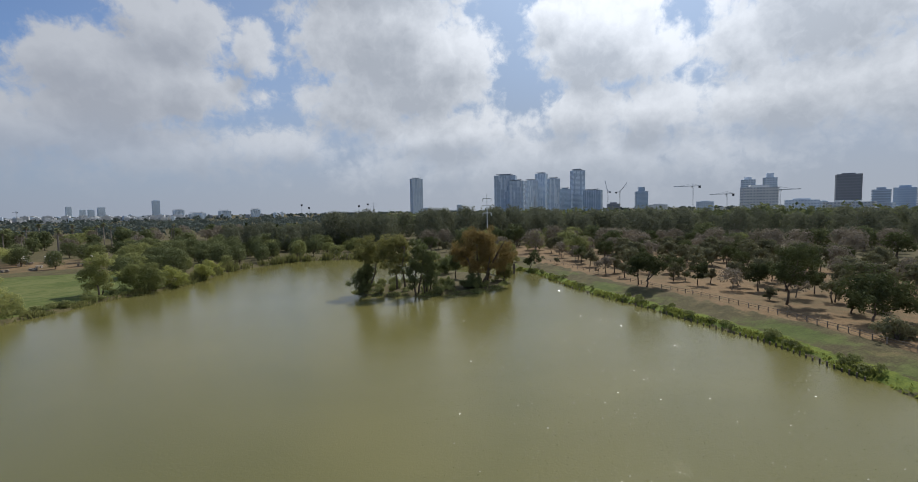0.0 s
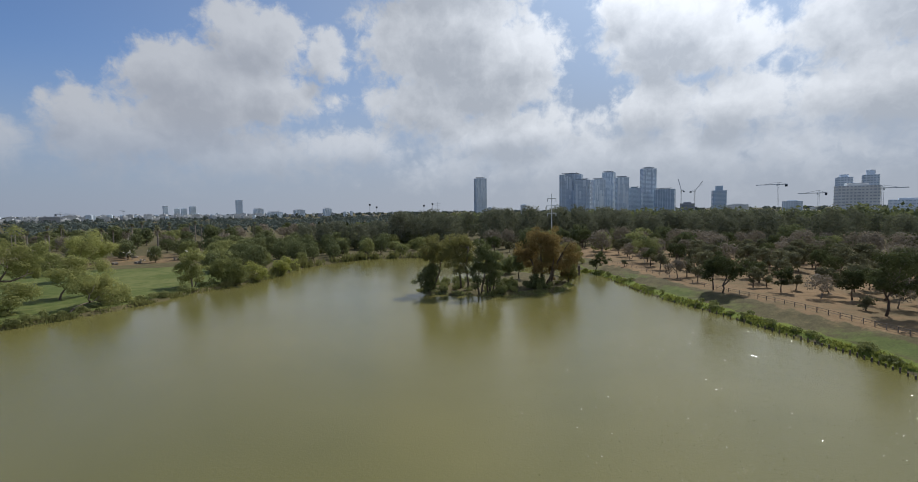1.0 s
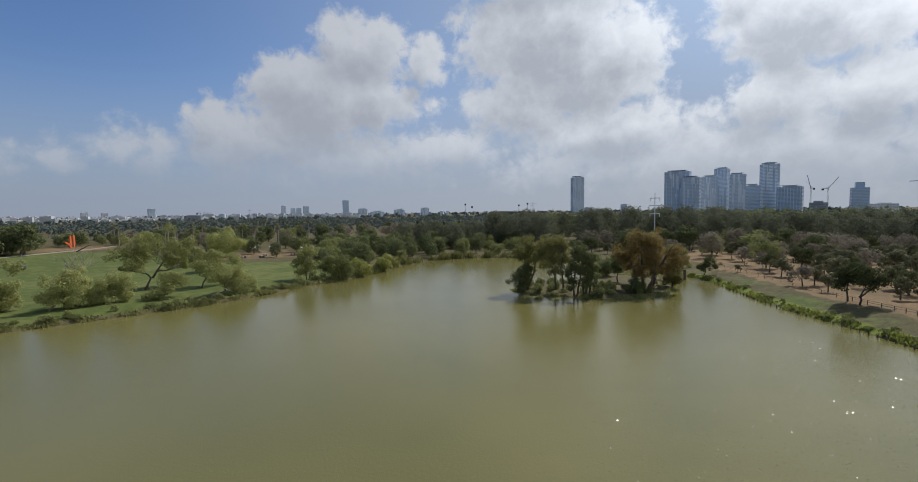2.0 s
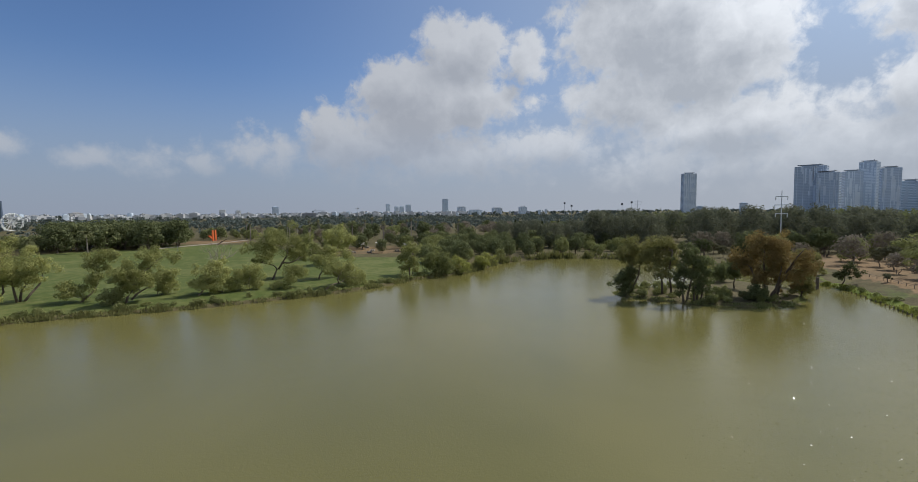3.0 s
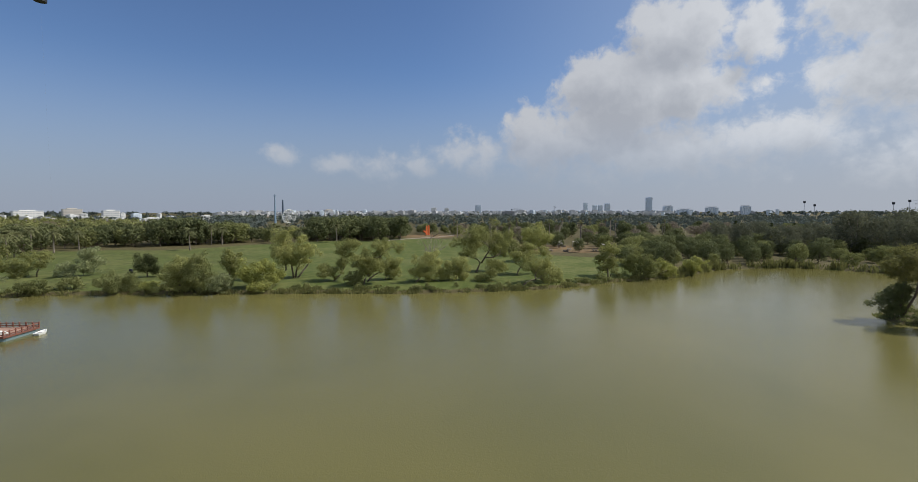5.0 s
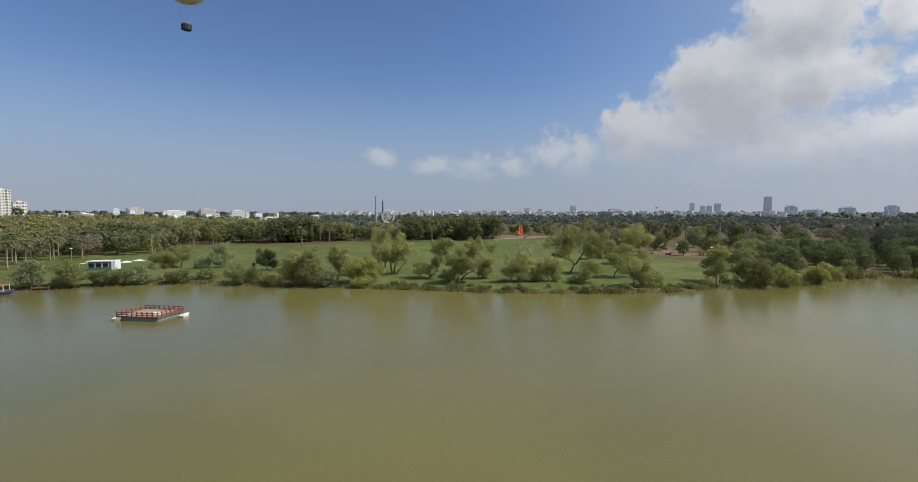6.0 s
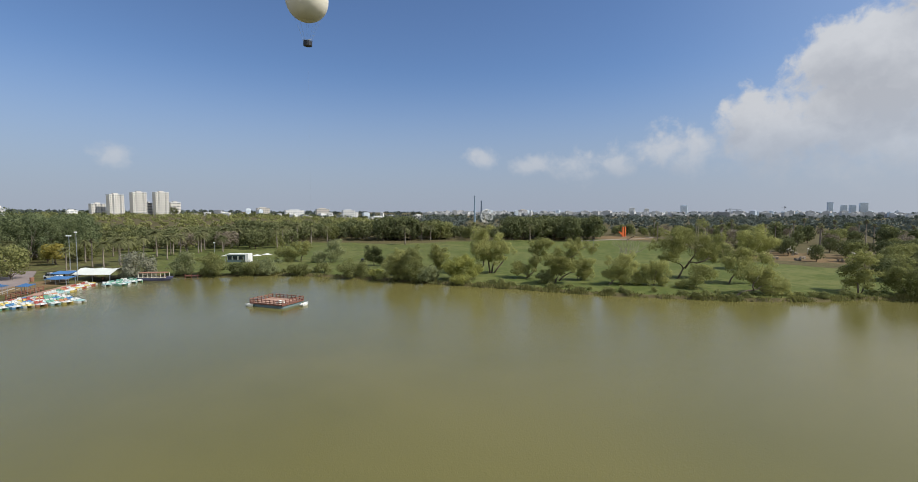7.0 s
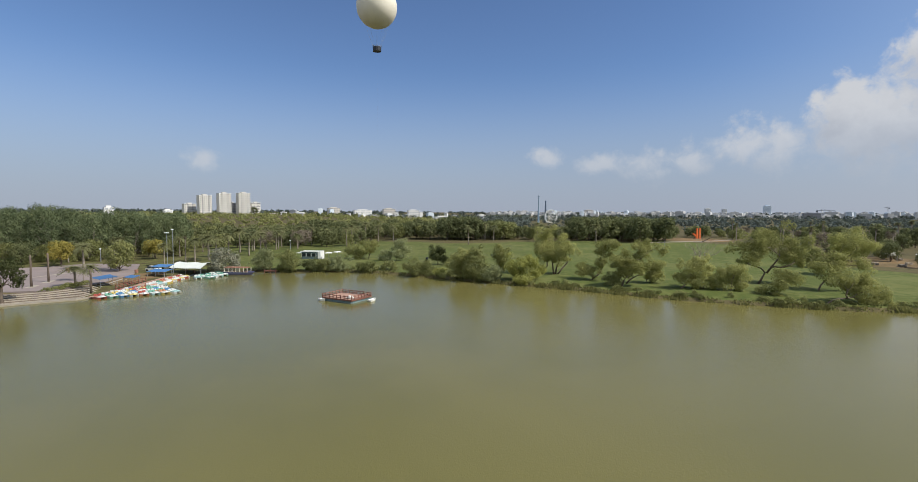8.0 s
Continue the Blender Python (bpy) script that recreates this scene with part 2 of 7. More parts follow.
def raw_mesh(name, verts, faces, mat, smooth=False):
    """A mesh from numpy arrays: verts (n, 3), faces (m, k)."""
    me = bpy.data.meshes.new(name)
    m, k = faces.shape
    me.vertices.add(len(verts))
    me.vertices.foreach_set("co", np.ascontiguousarray(verts, dtype=np.float32).ravel())
    me.loops.add(m * k)
    me.loops.foreach_set("vertex_index", np.ascontiguousarray(faces, dtype=np.int32).ravel())
    me.polygons.add(m)
    me.polygons.foreach_set("loop_start", np.arange(0, m * k, k, dtype=np.int32))
    me.polygons.foreach_set("use_smooth", np.full(m, smooth))
    me.update(calc_edges=True)
    me.materials.append(mat)
    return me


# ---- lie of the land ----
LAKE = [(16, 134), (19, 130), (23, 112), (26, 97), (32, 81), (36, 68), (39, 59), (40, 50), (41, 40), (44, 20), (46, -10), (40, -50), (10, -90),
        (-40, -108), (-75, -98), (-89, -84), (-94, -78), (-98, -71), (-110, -70), (-126, -70), (-137, -66), (-138, -56), (-136, -42), (-135, -25),
        (-126, -8), (-116, 7), (-107, 20), (-100, 31), (-93, 40), (-86, 51), (-81, 61), (-77, 70), (-74, 82), (-73, 92), (-71, 105), (-68, 115),
        (-68, 124), (-69, 143), (-64, 156), (-57, 167), (-46, 171), (-30, 173), (-8, 166), (10, 158), (15, 148)]
ISLE = [(-24, 103), (-21, 98), (-17, 96), (-10, 95), (-4, 95.5), (3, 97.5), (9, 103), (12, 113), (9, 124), (-3, 132), (-9, 124), (-13, 114), (-19, 110)]


def rounded(points, steps):
    p, out = [np.array(q, float) for q in points], []
    for i in range(len(p)):
        a, b, c, d = p[i - 1], p[i], p[(i + 1) % len(p)], p[(i + 2) % len(p)]
        for s in np.arange(steps) / steps:
            out.append(0.5 * (2 * b + (c - a) * s + (2 * a - 5 * b + 4 * c - d) * s**2 + (3 * b - a - 3 * c + d) * s**3))
    return np.array(out)


LAKE_LINE, ISLE_LINE = rounded(LAKE, 5), rounded(ISLE, 5)


def outside(line, x, y):
    """Metres from the closed line, negative within it."""
    x, y = np.atleast_1d(np.asarray(x, float)), np.atleast_1d(np.asarray(y, float))
    if x.size < 64:
        (ax, ay), (bx, by) = line.T[:, :, None], np.roll(line, -1, 0).T[:, :, None]
        ux, uy = bx - ax, by - ay
        s = np.clip(((x - ax) * ux + (y - ay) * uy) / (ux * ux + uy * uy), 0, 1)
        near = np.hypot(x - ax - s * ux, y - ay - s * uy).min(0)
        cross = ((ay > y) != (by > y)) & (x < ux * (y - ay) / np.where(uy == 0, 1, uy) + ax)
        return np.where(cross.sum(0) % 2 == 1, -near, near)
    best, inside = np.full(x.shape, 1e9), np.zeros(x.shape, bool)
    for (ax, ay), (bx, by) in zip(line, np.roll(line, -1, 0)):
        ux, uy = bx - ax, by - ay
        s = np.clip(((x - ax) * ux + (y - ay) * uy) / (ux * ux + uy * uy), 0, 1)
        best = np.minimum(best, np.hypot(x - ax - s * ux, y - ay - s * uy))
        if uy:
            inside ^= ((ay > y) != (by > y)) & (x < ux * (y - ay) / uy + ax)
    return np.where(inside, -best, best)


def ease(x, lo, hi):
    s = np.clip((np.asarray(x, float) - lo) / (hi - lo), 0, 1)
    return s * s * (3 - 2 * s)


def dry(x, y):
    """Metres of land to the water's edge, negative in the water."""
    return np.maximum(outside(LAKE_LINE, x, y), -outside(ISLE_LINE, x, y))


def height(x, y):
    x, y = np.atleast_1d(np.asarray(x, float)), np.atleast_1d(np.asarray(y, float))
    far = np.hypot(x, y)
    d = dry(x, y) + np.where(far < 400, 0.5 * np.sin(x * 0.9 + np.sin(y * 0.35) * 2) + 0.4 * np.sin(y * 1.1 + np.sin(x * 0.3) * 2), 0) * 0.6
    east = ease(x, 12, 24) * ease(y, -60, -20)
    isle = (outside(ISLE_LINE, x, y) < 6)
    z = np.where(d < 0, np.maximum(-1.5, -0.1 + 0.5 * d), -0.1 + 0.65 * ease(d, 0, 1.6) + np.where(isle, 0.1, 0.4 + 0.85 * east) * ease(d, 1, 9))
    z = z + np.where(far < 500, 0.12 * np.sin(x * 0.11 + 1) * np.sin(y * 0.13) * ease(d, 3, 12), 0)
    z = z - 0.42 * ease(1 - np.hypot((x + 97) / 11, (y + 80) / 11), 0, 0.5) * (d > 0)
    turn = np.degrees(np.arctan2(-x, y))
    hill = ease(turn, 84, 112) * ease(far, 330, 800)
    return z + 8.0 * hill


def ground_z(x, y):
    return float(height(x, y)[0])


# ---- ground and water ----


def ground_material():
    m = bpy.data.materials.new("ground")
    m.use_nodes = True
    k = Nodes(m.node_tree)
    co = k("ShaderNodeTexCoord", out=3)
    att = k.tree.nodes.new("ShaderNodeAttribute")
    att.attribute_name = "cover"
    sep = k.tree.nodes.new("ShaderNodeSeparateColor")
    k.tree.links.new(att.outputs[0], sep.inputs[0])
    bare, lawn, lush = sep.outputs
    n1, n2, n3 = k.noise(co, 0.06, 4.0), k.noise(co, 0.5, 5.0, 0.6), k.noise(co, 4.0, 6.0, 0.7)
    mixed = k.math("ADD", k.math("MULTIPLY", n1, 0.5), k.math("MULTIPLY", n2, 0.5))
    grain = k.smooth(k.math("ADD", k.math("MULTIPLY", n2, 0.5), k.math("MULTIPLY", n3, 0.5)), 0.3, 0.7)
    wild = k.mix(grain, (0.064, 0.054, 0.024, 1), (0.140, 0.116, 0.052, 1))
    soil = k.mix(grain, (0.148, 0.092, 0.045, 1), (0.292, 0.192, 0.096, 1))
    soil = k.mix(k.smooth(mixed, 0.47, 0.60), soil, k.mix(grain, (0.092, 0.066, 0.032, 1), (0.180, 0.130, 0.064, 1)))
    turf = k.mix(grain, (0.064, 0.086, 0.019, 1), (0.114, 0.134, 0.034, 1))
    turf = k.mix(k.smooth(mixed, 0.44, 0.62), turf, (0.138, 0.146, 0.046, 1))
    verge = k.mix(grain, (0.075, 0.105, 0.016, 1), (0.190, 0.220, 0.034, 1))
    edge = k.math("MULTIPLY", k.math("SUBTRACT", n2, 0.5), 0.8)
    base = k.mix(k.smooth(k.math("ADD", lawn, edge), 0.35, 0.65), wild, turf)
    base = k.mix(k.smooth(k.math("ADD", bare, edge), 0.38, 0.66), base, soil)
    base = k.mix(k.smooth(k.math("ADD", lush, edge), 0.35, 0.65), base, verge)
    bump = k("ShaderNodeBump", {"Strength": 0.7, "Distance": 0.08, "Height": n3})
    k("ShaderNodeOutputMaterial", (k("ShaderNodeBsdfPrincipled", {"Base Color": base, "Roughness": 0.92, "Specular IOR Level": 0.15, "Normal": bump}),))
    return m


def axis(lo, hi, step, reach):
    """Even steps from lo to hi, growing steps beyond them to the horizon."""
    mid, tail, s = list(np.arange(lo, hi + step / 2, step)), [], step
    while not tail or tail[-1] < reach:
        s *= 1.16
        tail.append((tail[-1] if tail else 0) + s)
    return np.array([lo - q for q in reversed(tail)] + mid + [hi + q for q in tail])


gx, gy = np.meshgrid(axis(-190, 90, 1.25, 4600), axis(-120, 190, 1.25, 4600))
flat_x, flat_y = gx.ravel(), gy.ravel()
rows_n, cols_n = gx.shape
index = np.arange(rows_n * cols_n).reshape(rows_n, cols_n)
quads = np.stack([index[:-1, :-1], index[:-1, 1:], index[1:, 1:], index[1:, :-1]], -1).reshape(-1, 4)
ground = raw_mesh("ground", np.stack([flat_x, flat_y, height(flat_x, flat_y)], -1), quads, ground_material(), True)
shore = dry(flat_x, flat_y)
reach, turn = np.hypot(flat_x, flat_y), np.degrees(np.arctan2(-flat_x, flat_y))
east = ease(flat_x, 12, 22) * ease(flat_y, -60, -20) * ease(230 - reach, 0, 40)
lawn = ease(shore, 0.5, 3) * ease(turn, 30, 36) * ease(138 - turn, 0, 5) * ease(268 + 14 * np.sin(turn * 0.2) + 30 * ease(turn, 47, 53) * ease(67 - turn, 0, 5) - reach, 0, 8)
lawn = lawn * (1 - 0.40 * ease(turn, 66, 82)) * (1 - 0.25 * ease(turn, 110, 119))
lawn = lawn * (1 - ease(-flat_x * 0.45 + flat_y * 0.9 - 70 * ease(turn, 46, 57), 168, 178) * ease(72 - turn, 0, 8))
patchy = 0.5 + 0.5 * np.sin(flat_x * 0.23 + 2.2 * np.sin(flat_y * 0.11)) * np.sin(flat_y * 0.17 + 1.3)
bank = east * ease(shore, 1.0, 2.5) * ease(8.0 - shore, 0, 2) * (0.22 + 0.5 * patchy)
worn = 0.42 * ease(np.sin(flat_x * 0.31 + 1.7 * np.sin(flat_y * 0.19)), 0.1, 0.9) * ease(shore, 3.0, 5.0)      # grey trodden places on the bank
track = east * np.maximum(np.maximum(ease(shore, 7.4, 8.4) * ease(11.6 - shore, 0, 1.0), worn * ease(9.0 - shore, 0, 2.0)), 0.70 * ease(shore, 10.0, 11.0) * ease(80 - shore, 0, 20))
island = (outside(ISLE_LINE, flat_x, flat_y) < 0)
bare = np.maximum(track, np.where(island, ease(shore, 0.8, 2.0) * 0.36, 0))
bare = np.maximum(bare, 0.7 * ease(3 - np.hypot((flat_x + 272) / 9, (flat_y - 163) / 9), 0, 1))
bare = np.maximum(bare, 0.62 * ease(1.3 - np.hypot((flat_x + 121) / 13, (flat_y + 77) / 4.5), 0, 0.5))
bare = np.maximum(bare, 0.6 * ease(1.3 - np.hypot((flat_x + 93) / 7, (flat_y + 88) / 8), 0, 0.5))
bare = np.maximum(bare, 0.58 * ease(turn, 36, 39) * ease(51 - turn, 0, 3) * ease(reach, 184, 196) * ease(246 - reach, 0, 16))
lush = east * ease(3.4 - shore, 0, 1.6) * ease(shore, 0.2, 0.8)
cover_map = ground.color_attributes.new("cover", "FLOAT_COLOR", "POINT")
cover_map.data.foreach_set("color", np.stack([bare, np.maximum(lawn, bank), lush, np.ones_like(bare)], -1).astype(np.float32).ravel())
solo("ground", ground, None, "park land of lawn, dry soil and rough grass round the lake", "ground", kind="structure")


def water_material():
    m = bpy.data.materials.new("lake_water")
    m.use_nodes = True
    k = Nodes(m.node_tree)
    co = k("ShaderNodeTexCoord", out=3)
    w1 = k.noise(k.vec("MULTIPLY", co, (1.0, 1.4, 1.0)), 0.8, 3.0, 0.5)
    w2 = k.noise(co, 3.6, 4.0, 0.6)
    gust = k.smooth(k.noise(co, 0.018, 3.0, 0.5), 0.35, 0.68, 0.6, 1.0)
    w3 = k.noise(k.vec("MULTIPLY", co, (1.0, 1.3, 1.0)), 11.0, 2.0, 0.5)
    swell = k.math("ADD", k.math("ADD", k.math("MULTIPLY", w1, 0.16), k.math("MULTIPLY", w2, 0.30)), k.math("MULTIPLY", w3, 0.16))
    bump = k("ShaderNodeBump", {"Strength": k.math("MULTIPLY", gust, 0.5), "Distance": 0.13, "Height": swell})
    silt = k.mix(k.smooth(k.noise(co, 0.02, 4.0, 0.55, 0.6), 0.3, 0.7), (0.129, 0.117, 0.036, 1), (0.160, 0.141, 0.045, 1))
    k("ShaderNodeOutputMaterial", (k("ShaderNodeBsdfPrincipled", {"Base Color": silt, "Roughness": 0.11, "IOR": 1.33, "Specular IOR Level": 0.5, "Normal": bump}),))
    return m


pool = Shape().add([(-160, -130, 0), (70, -130, 0), (70, 195, 0), (-160, 195, 0)], [(0, 1, 2, 3)])
solo("lake_water", pool, water_material(), "murky olive-green lake water with small ripples", "water", kind="structure")

spots = np.random.default_rng(44)
wave_v, wave_f = [], []
while len(wave_f) < 11000:              # small slanting ripple faces; the few that tilt towards the sun glitter
    x, y = spots.uniform(-12, 44), 10 + 95 * spots.random() ** 1.6
    if x < -0.10 * y or outside(LAKE_LINE, x, y)[0] > -1.5 or outside(ISLE_LINE, x, y)[0] < 1.5:
        continue
    r, k, (sx, sy) = spots.uniform(0.019, 0.037) * (1 + y / 60), len(wave_v), spots.normal(size=2) * 0.15
    ring = [(r * math.cos(q * 1.0472), 0.7 * r * math.sin(q * 1.0472)) for q in range(6)]
    lift = 0.003 - min(px * sx + py * sy for px, py in ring)
    wave_v += [(x + px, y + py, px * sx + py * sy + lift) for px, py in ring]
    wave_f.append(tuple(range(k, k + 6)))
crests = Shape().add(wave_v, wave_f)
solo("ripples", crests, material("ripple_water", (0.136, 0.130, 0.042), 0.2, vary=0.04), "small slanting ripple faces on the lake", "water", kind="stuff")

# ---- plants ----


def leaves(rng, centres, radii, count, size, squash=0.8, spread=0.55, up=0.35):
    """Leaf sprays as small bent diamonds on and in the clumps (centres and radii)."""
    centres, radii = np.asarray(centres, float), np.asarray(radii, float)
    pick = rng.choice(len(centres), count, p=radii**2 / (radii**2).sum())
    way = rng.normal(size=(count, 3))
    way /= np.linalg.norm(way, axis=1)[:, None]
    deep = (1 - spread * rng.random(count) ** 1.6)[:, None]
    lump = 1 + 0.22 * np.sin(way[:, :1] * 5 + pick[:, None]) * np.cos(way[:, 1:2] * 4 + pick[:, None] * 2)
    at = centres[pick] + way * radii[pick][:, None] * deep * lump * np.array([1, 1, squash])
    nor = way + rng.normal(size=(count, 3)) * 0.34 + np.array([0, 0, up])
    nor /= np.linalg.norm(nor, axis=1)[:, None]
    side = np.cross(nor, rng.normal(size=(count, 3)))
    side /= np.linalg.norm(side, axis=1)[:, None]
    other = np.cross(nor, side)
    s = (size * rng.uniform(0.6, 1.35, count))[:, None]
    verts = np.stack([at - side * s, at - other * s * 0.55 - nor * s * 0.15, at + side * s, at + other * s * 0.55 - nor * s * 0.15], 1).reshape(-1, 3)
    return verts, np.arange(4 * count).reshape(-1, 4)


def crooked(rng, a, b, bends=3, wild=0.12):
    a, b = np.array(a, float), np.array(b, float)
    pts = [a + (b - a) * s for s in np.linspace(0, 1, bends + 2)]
    size = np.linalg.norm(b - a)
    return [pts[0]] + [p + rng.normal(size=3) * size * wild * 0.5 for p in pts[1:-1]] + [pts[-1]]


def grow(name, label, leaf, seed, tall, wide, stem=0.3, lean=(0, 0), clumps=14, count=2400, size=0.3, boles=1, bark=None, clump=0.2, thick=0.03, top=1.0, category="tree", hang=0.0):
    """One tree: Empty > trunk with limbs, crown of leaf clumps. Built about the origin, copied to its places."""
    rng = np.random.default_rng(seed)
    tree = thing(name, label, category)
    low, spread = tall * stem, wide / 2
    shift = np.array([lean[0], lean[1], 0.0])
    centres, radii = [], []
    for i in range(clumps):
        a, u = 2.4 * i + rng.uniform(-0.5, 0.5), (i + 0.5) / clumps
        z = low + (tall - low) * (0.12 + 0.8 * u)
        ring = spread * 0.78 * math.sqrt(max(0.05, 1 - abs(2 * u - 0.75) ** 2.0 / 1.7)) * (1 - (1 - top) * u)
        ring *= math.sqrt(rng.uniform(0.25, 1.0))
        r = wide * clump * rng.uniform(0.75, 1.3)
        centres.append(np.array([math.cos(a) * ring, math.sin(a) * ring, min(z, tall - r * 0.75)]) + shift * (0.4 + 0.6 * z / tall) - np.array([0, 0, hang * ring / spread]))
        radii.append(r)
    wood = Shape()
    wood.smooth = True
    fork = []
    for b in range(boles):
        off = np.array([rng.uniform(-1, 1), rng.uniform(-1, 1), 0]) * wide * 0.07 * (boles > 1)
        foot = off + np.array([0, 0, -0.3])
        head = off * 2.2 + shift * 0.5 + np.array([0, 0, low * rng.uniform(0.95, 1.25)])
        pts = crooked(rng, foot, head, 3, 0.10)
        r = tall * thick / math.sqrt(boles)
        wood.tube(pts, [r * (1.35 - 0.18 * i) for i in range(len(pts))], 8)
        fork.append((head, r * 0.6))
    for i, c in enumerate(centres):
        if i % 2 == 0 or len(centres) < 8:
            head, r = fork[i % len(fork)]
            wood.tube(crooked(rng, head - np.array([0, 0, 0.1 * low]), c, 2, 0.16), [r * 0.75, r * 0.5, r * 0.32, r * 0.12], 5)
    verts, faces = leaves(rng, centres, radii, count, size, 0.8, 0.38)
    part("trunk", wood, bark or BARK, tree)
    part("crown", raw_mesh("crown", verts, faces, LEAF[leaf]), None, tree)
    return tree


def palm(name, label, seed, tall, fronds=30, reach=2.2, skirt=False):
    rng = np.random.default_rng(seed)
    tree = thing(name, label, "palm tree")
    wood = Shape()
    wood.smooth = True
    bend = rng.normal(size=2) * 0.25
    pts = [(bend[0] * s * s, bend[1] * s * s, -0.2 + (tall + 0.2) * s) for s in np.linspace(0, 1, 9)]
    wood.tube(pts, [0.30, 0.25, 0.22, 0.22, 0.21, 0.21, 0.21, 0.24, 0.28], 8)
    part("trunk", wood, BARK_PALE, tree)
    v, f = [], []
    for i in range(fronds):
        a, droop = i * 2.4 + rng.uniform(-0.2, 0.2), rng.uniform(-0.35, 1.25)
        length = reach * rng.uniform(0.85, 1.1)
        spine = []
        for s in np.linspace(0, 1, 6):
            spine.append(np.array([bend[0] + math.cos(a) * length * s * math.cos(droop * 0.5), bend[1] + math.sin(a) * length * s * math.cos(droop * 0.5), tall + length * (math.sin(droop) * s - 0.62 * s * s)]))
        across = np.array([-math.sin(a), math.cos(a), 0.0])
        for j in range(5):
            p, q = spine[j], spine[j + 1]
            for sgn in (-1, 1):
                for h in (0.0, 0.5):
                    b0, b1 = p + (q - p) * h, p + (q - p) * (h + 0.34)
                    tip = b1 + (q - p) * 0.35 + across * sgn * 0.66 * (1.15 - 0.15 * j) + np.array([0, 0, -0.12])
                    k = len(v)
                    v += [b0, b1, tip]
                    f.append((k, k + 1, k + 2))
    part("crown", raw_mesh("crown", np.array(v), np.array(f), LEAF["palm"]), None, tree)
    if skirt:
        vv, ff = leaves(rng, [(bend[0], bend[1], tall - 0.5)], [0.55], 160, 0.3, 1.2)
        part("dead_fronds", raw_mesh("dead_fronds", vv, ff, LEAF["dry"]), None, tree)
    return tree


MODELS = {}


def model(key, ob):
    MODELS.setdefault(key, []).append(ob)


for s in range(3):
    model("thicket", grow("lakeside_shrub", "bushy grey-green shrub growing down to the water's edge", "shrub", 20 + s, 5, 7, 0.03, (0.4, 0.2), 20, 2000, 0.25, 3, clump=0.16, thick=0.015, category="shrub"))
    model("fig", grow("shade_tree", "dense dark-green round-headed tree standing in dry ground", "fig", 50 + s, 7.5, 7.5, 0.34, (0.5, 0.3), 16, 2900, 0.19, 1 + s % 2, clump=0.155, thick=0.036))
    model("olive", grow("olive_tree", "small thin grey-green tree standing in bare dry soil", "olive", 60 + s, 5, 4, 0.32, (0.2, 0.1), 9, 850, 0.24, 1, clump=0.2, thick=0.02))
    model("dry", grow("bare_tree", "thin-leaved brownish tree, half bare in the dry season", "dry", 70 + s, 8, 8, 0.28, (0, 0), 15, 1000, 0.3, 2, BARK_PALE, 0.18, 0.016))
    model("wood", grow("park_tree", "dense dark-green park tree with rounded clumps", "wood", 80 + s, 9, 9, 0.12, (0, 0), 16, 1050, 0.46, 1, clump=0.2))
    model("wood_near", grow("park_tree", "dense green park tree with rounded clumps", "wood", 83 + s, 9, 9, 0.12, (0, 0), 20, 1800, 0.33, 1, clump=0.19))
    model("green", grow("broad_tree", "olive-green park tree with a broad crown", "shrub", 90 + s, 8, 8.5, 0.10, (0, 0), 15, 1050, 0.44, 1, clump=0.2))
    model("green_near", grow("broad_tree", "olive-green park tree with a broad ragged crown", "shrub", 93 + s, 8, 8.5, 0.10, (0, 0), 20, 1800, 0.31, 1, clump=0.18))
    model("tall", grow("forest_tree", "tall dark-green eucalyptus of the tree belt", "belt", 100 + s, 17, 12.5, 0.04, (0, 0), 26, 2500, 0.38, 2, BARK_PALE, 0.165, 0.014))
    model("tall_near", grow("forest_tree", "tall green eucalyptus of the wooded rise", "rise", 103 + s, 17, 11.5, 0.08, (0, 0), 22, 3700, 0.27, 2, BARK_PALE, 0.175, 0.014))
model("yellow", grow("yellow_tree", "small tree with yellowing autumn foliage on the grass", "yellow", 120, 6, 6.5, 0.3, (0, 0), 12, 2000, 0.26, 1))
model("grey", grow("pepper_tree", "drooping silver-grey tree at the water's edge", "grey", 121, 7.5, 9, 0.12, (0, 0), 18, 3400, 0.26, 2, clump=0.17, hang=0.9))
model("weep", grow("willow_tree", "weeping willow hanging over the channel", "gum", 122, 6.5, 5, 0.12, (0.4, 0), 13, 2200, 0.24, 1, clump=0.2, hang=1.4))
model("tuft", grow("bank_shrub", "low dark-green shrub on the grassy lake bank", "shrub", 125, 1.3, 2.2, 0.02, (0, 0), 9, 420, 0.13, 2, clump=0.2, thick=0.015, category="shrub"))
model("cypress", grow("cypress_tree", "narrow dark cypress among the park trees", "cypress", 123, 10, 2.4, 0.05, (0, 0), 12, 700, 0.34, 1, clump=0.34, top=0.35))
for s in range(2):
    model("palm", palm("date_palm", "date palm with arching grey-green fronds", 130 + s, 7.5 + s, 58, 3.1, True))
    model("fan", palm("fan_palm", "tall thin palm with a small head of fronds", 134 + s, 10.0, 20, 1.5, True))
for group in MODELS.values():
    for ob in group:
        ob.matrix_basis = Matrix.Translation((0, 0, -60))
USED = set()
dice = random.Random(7)


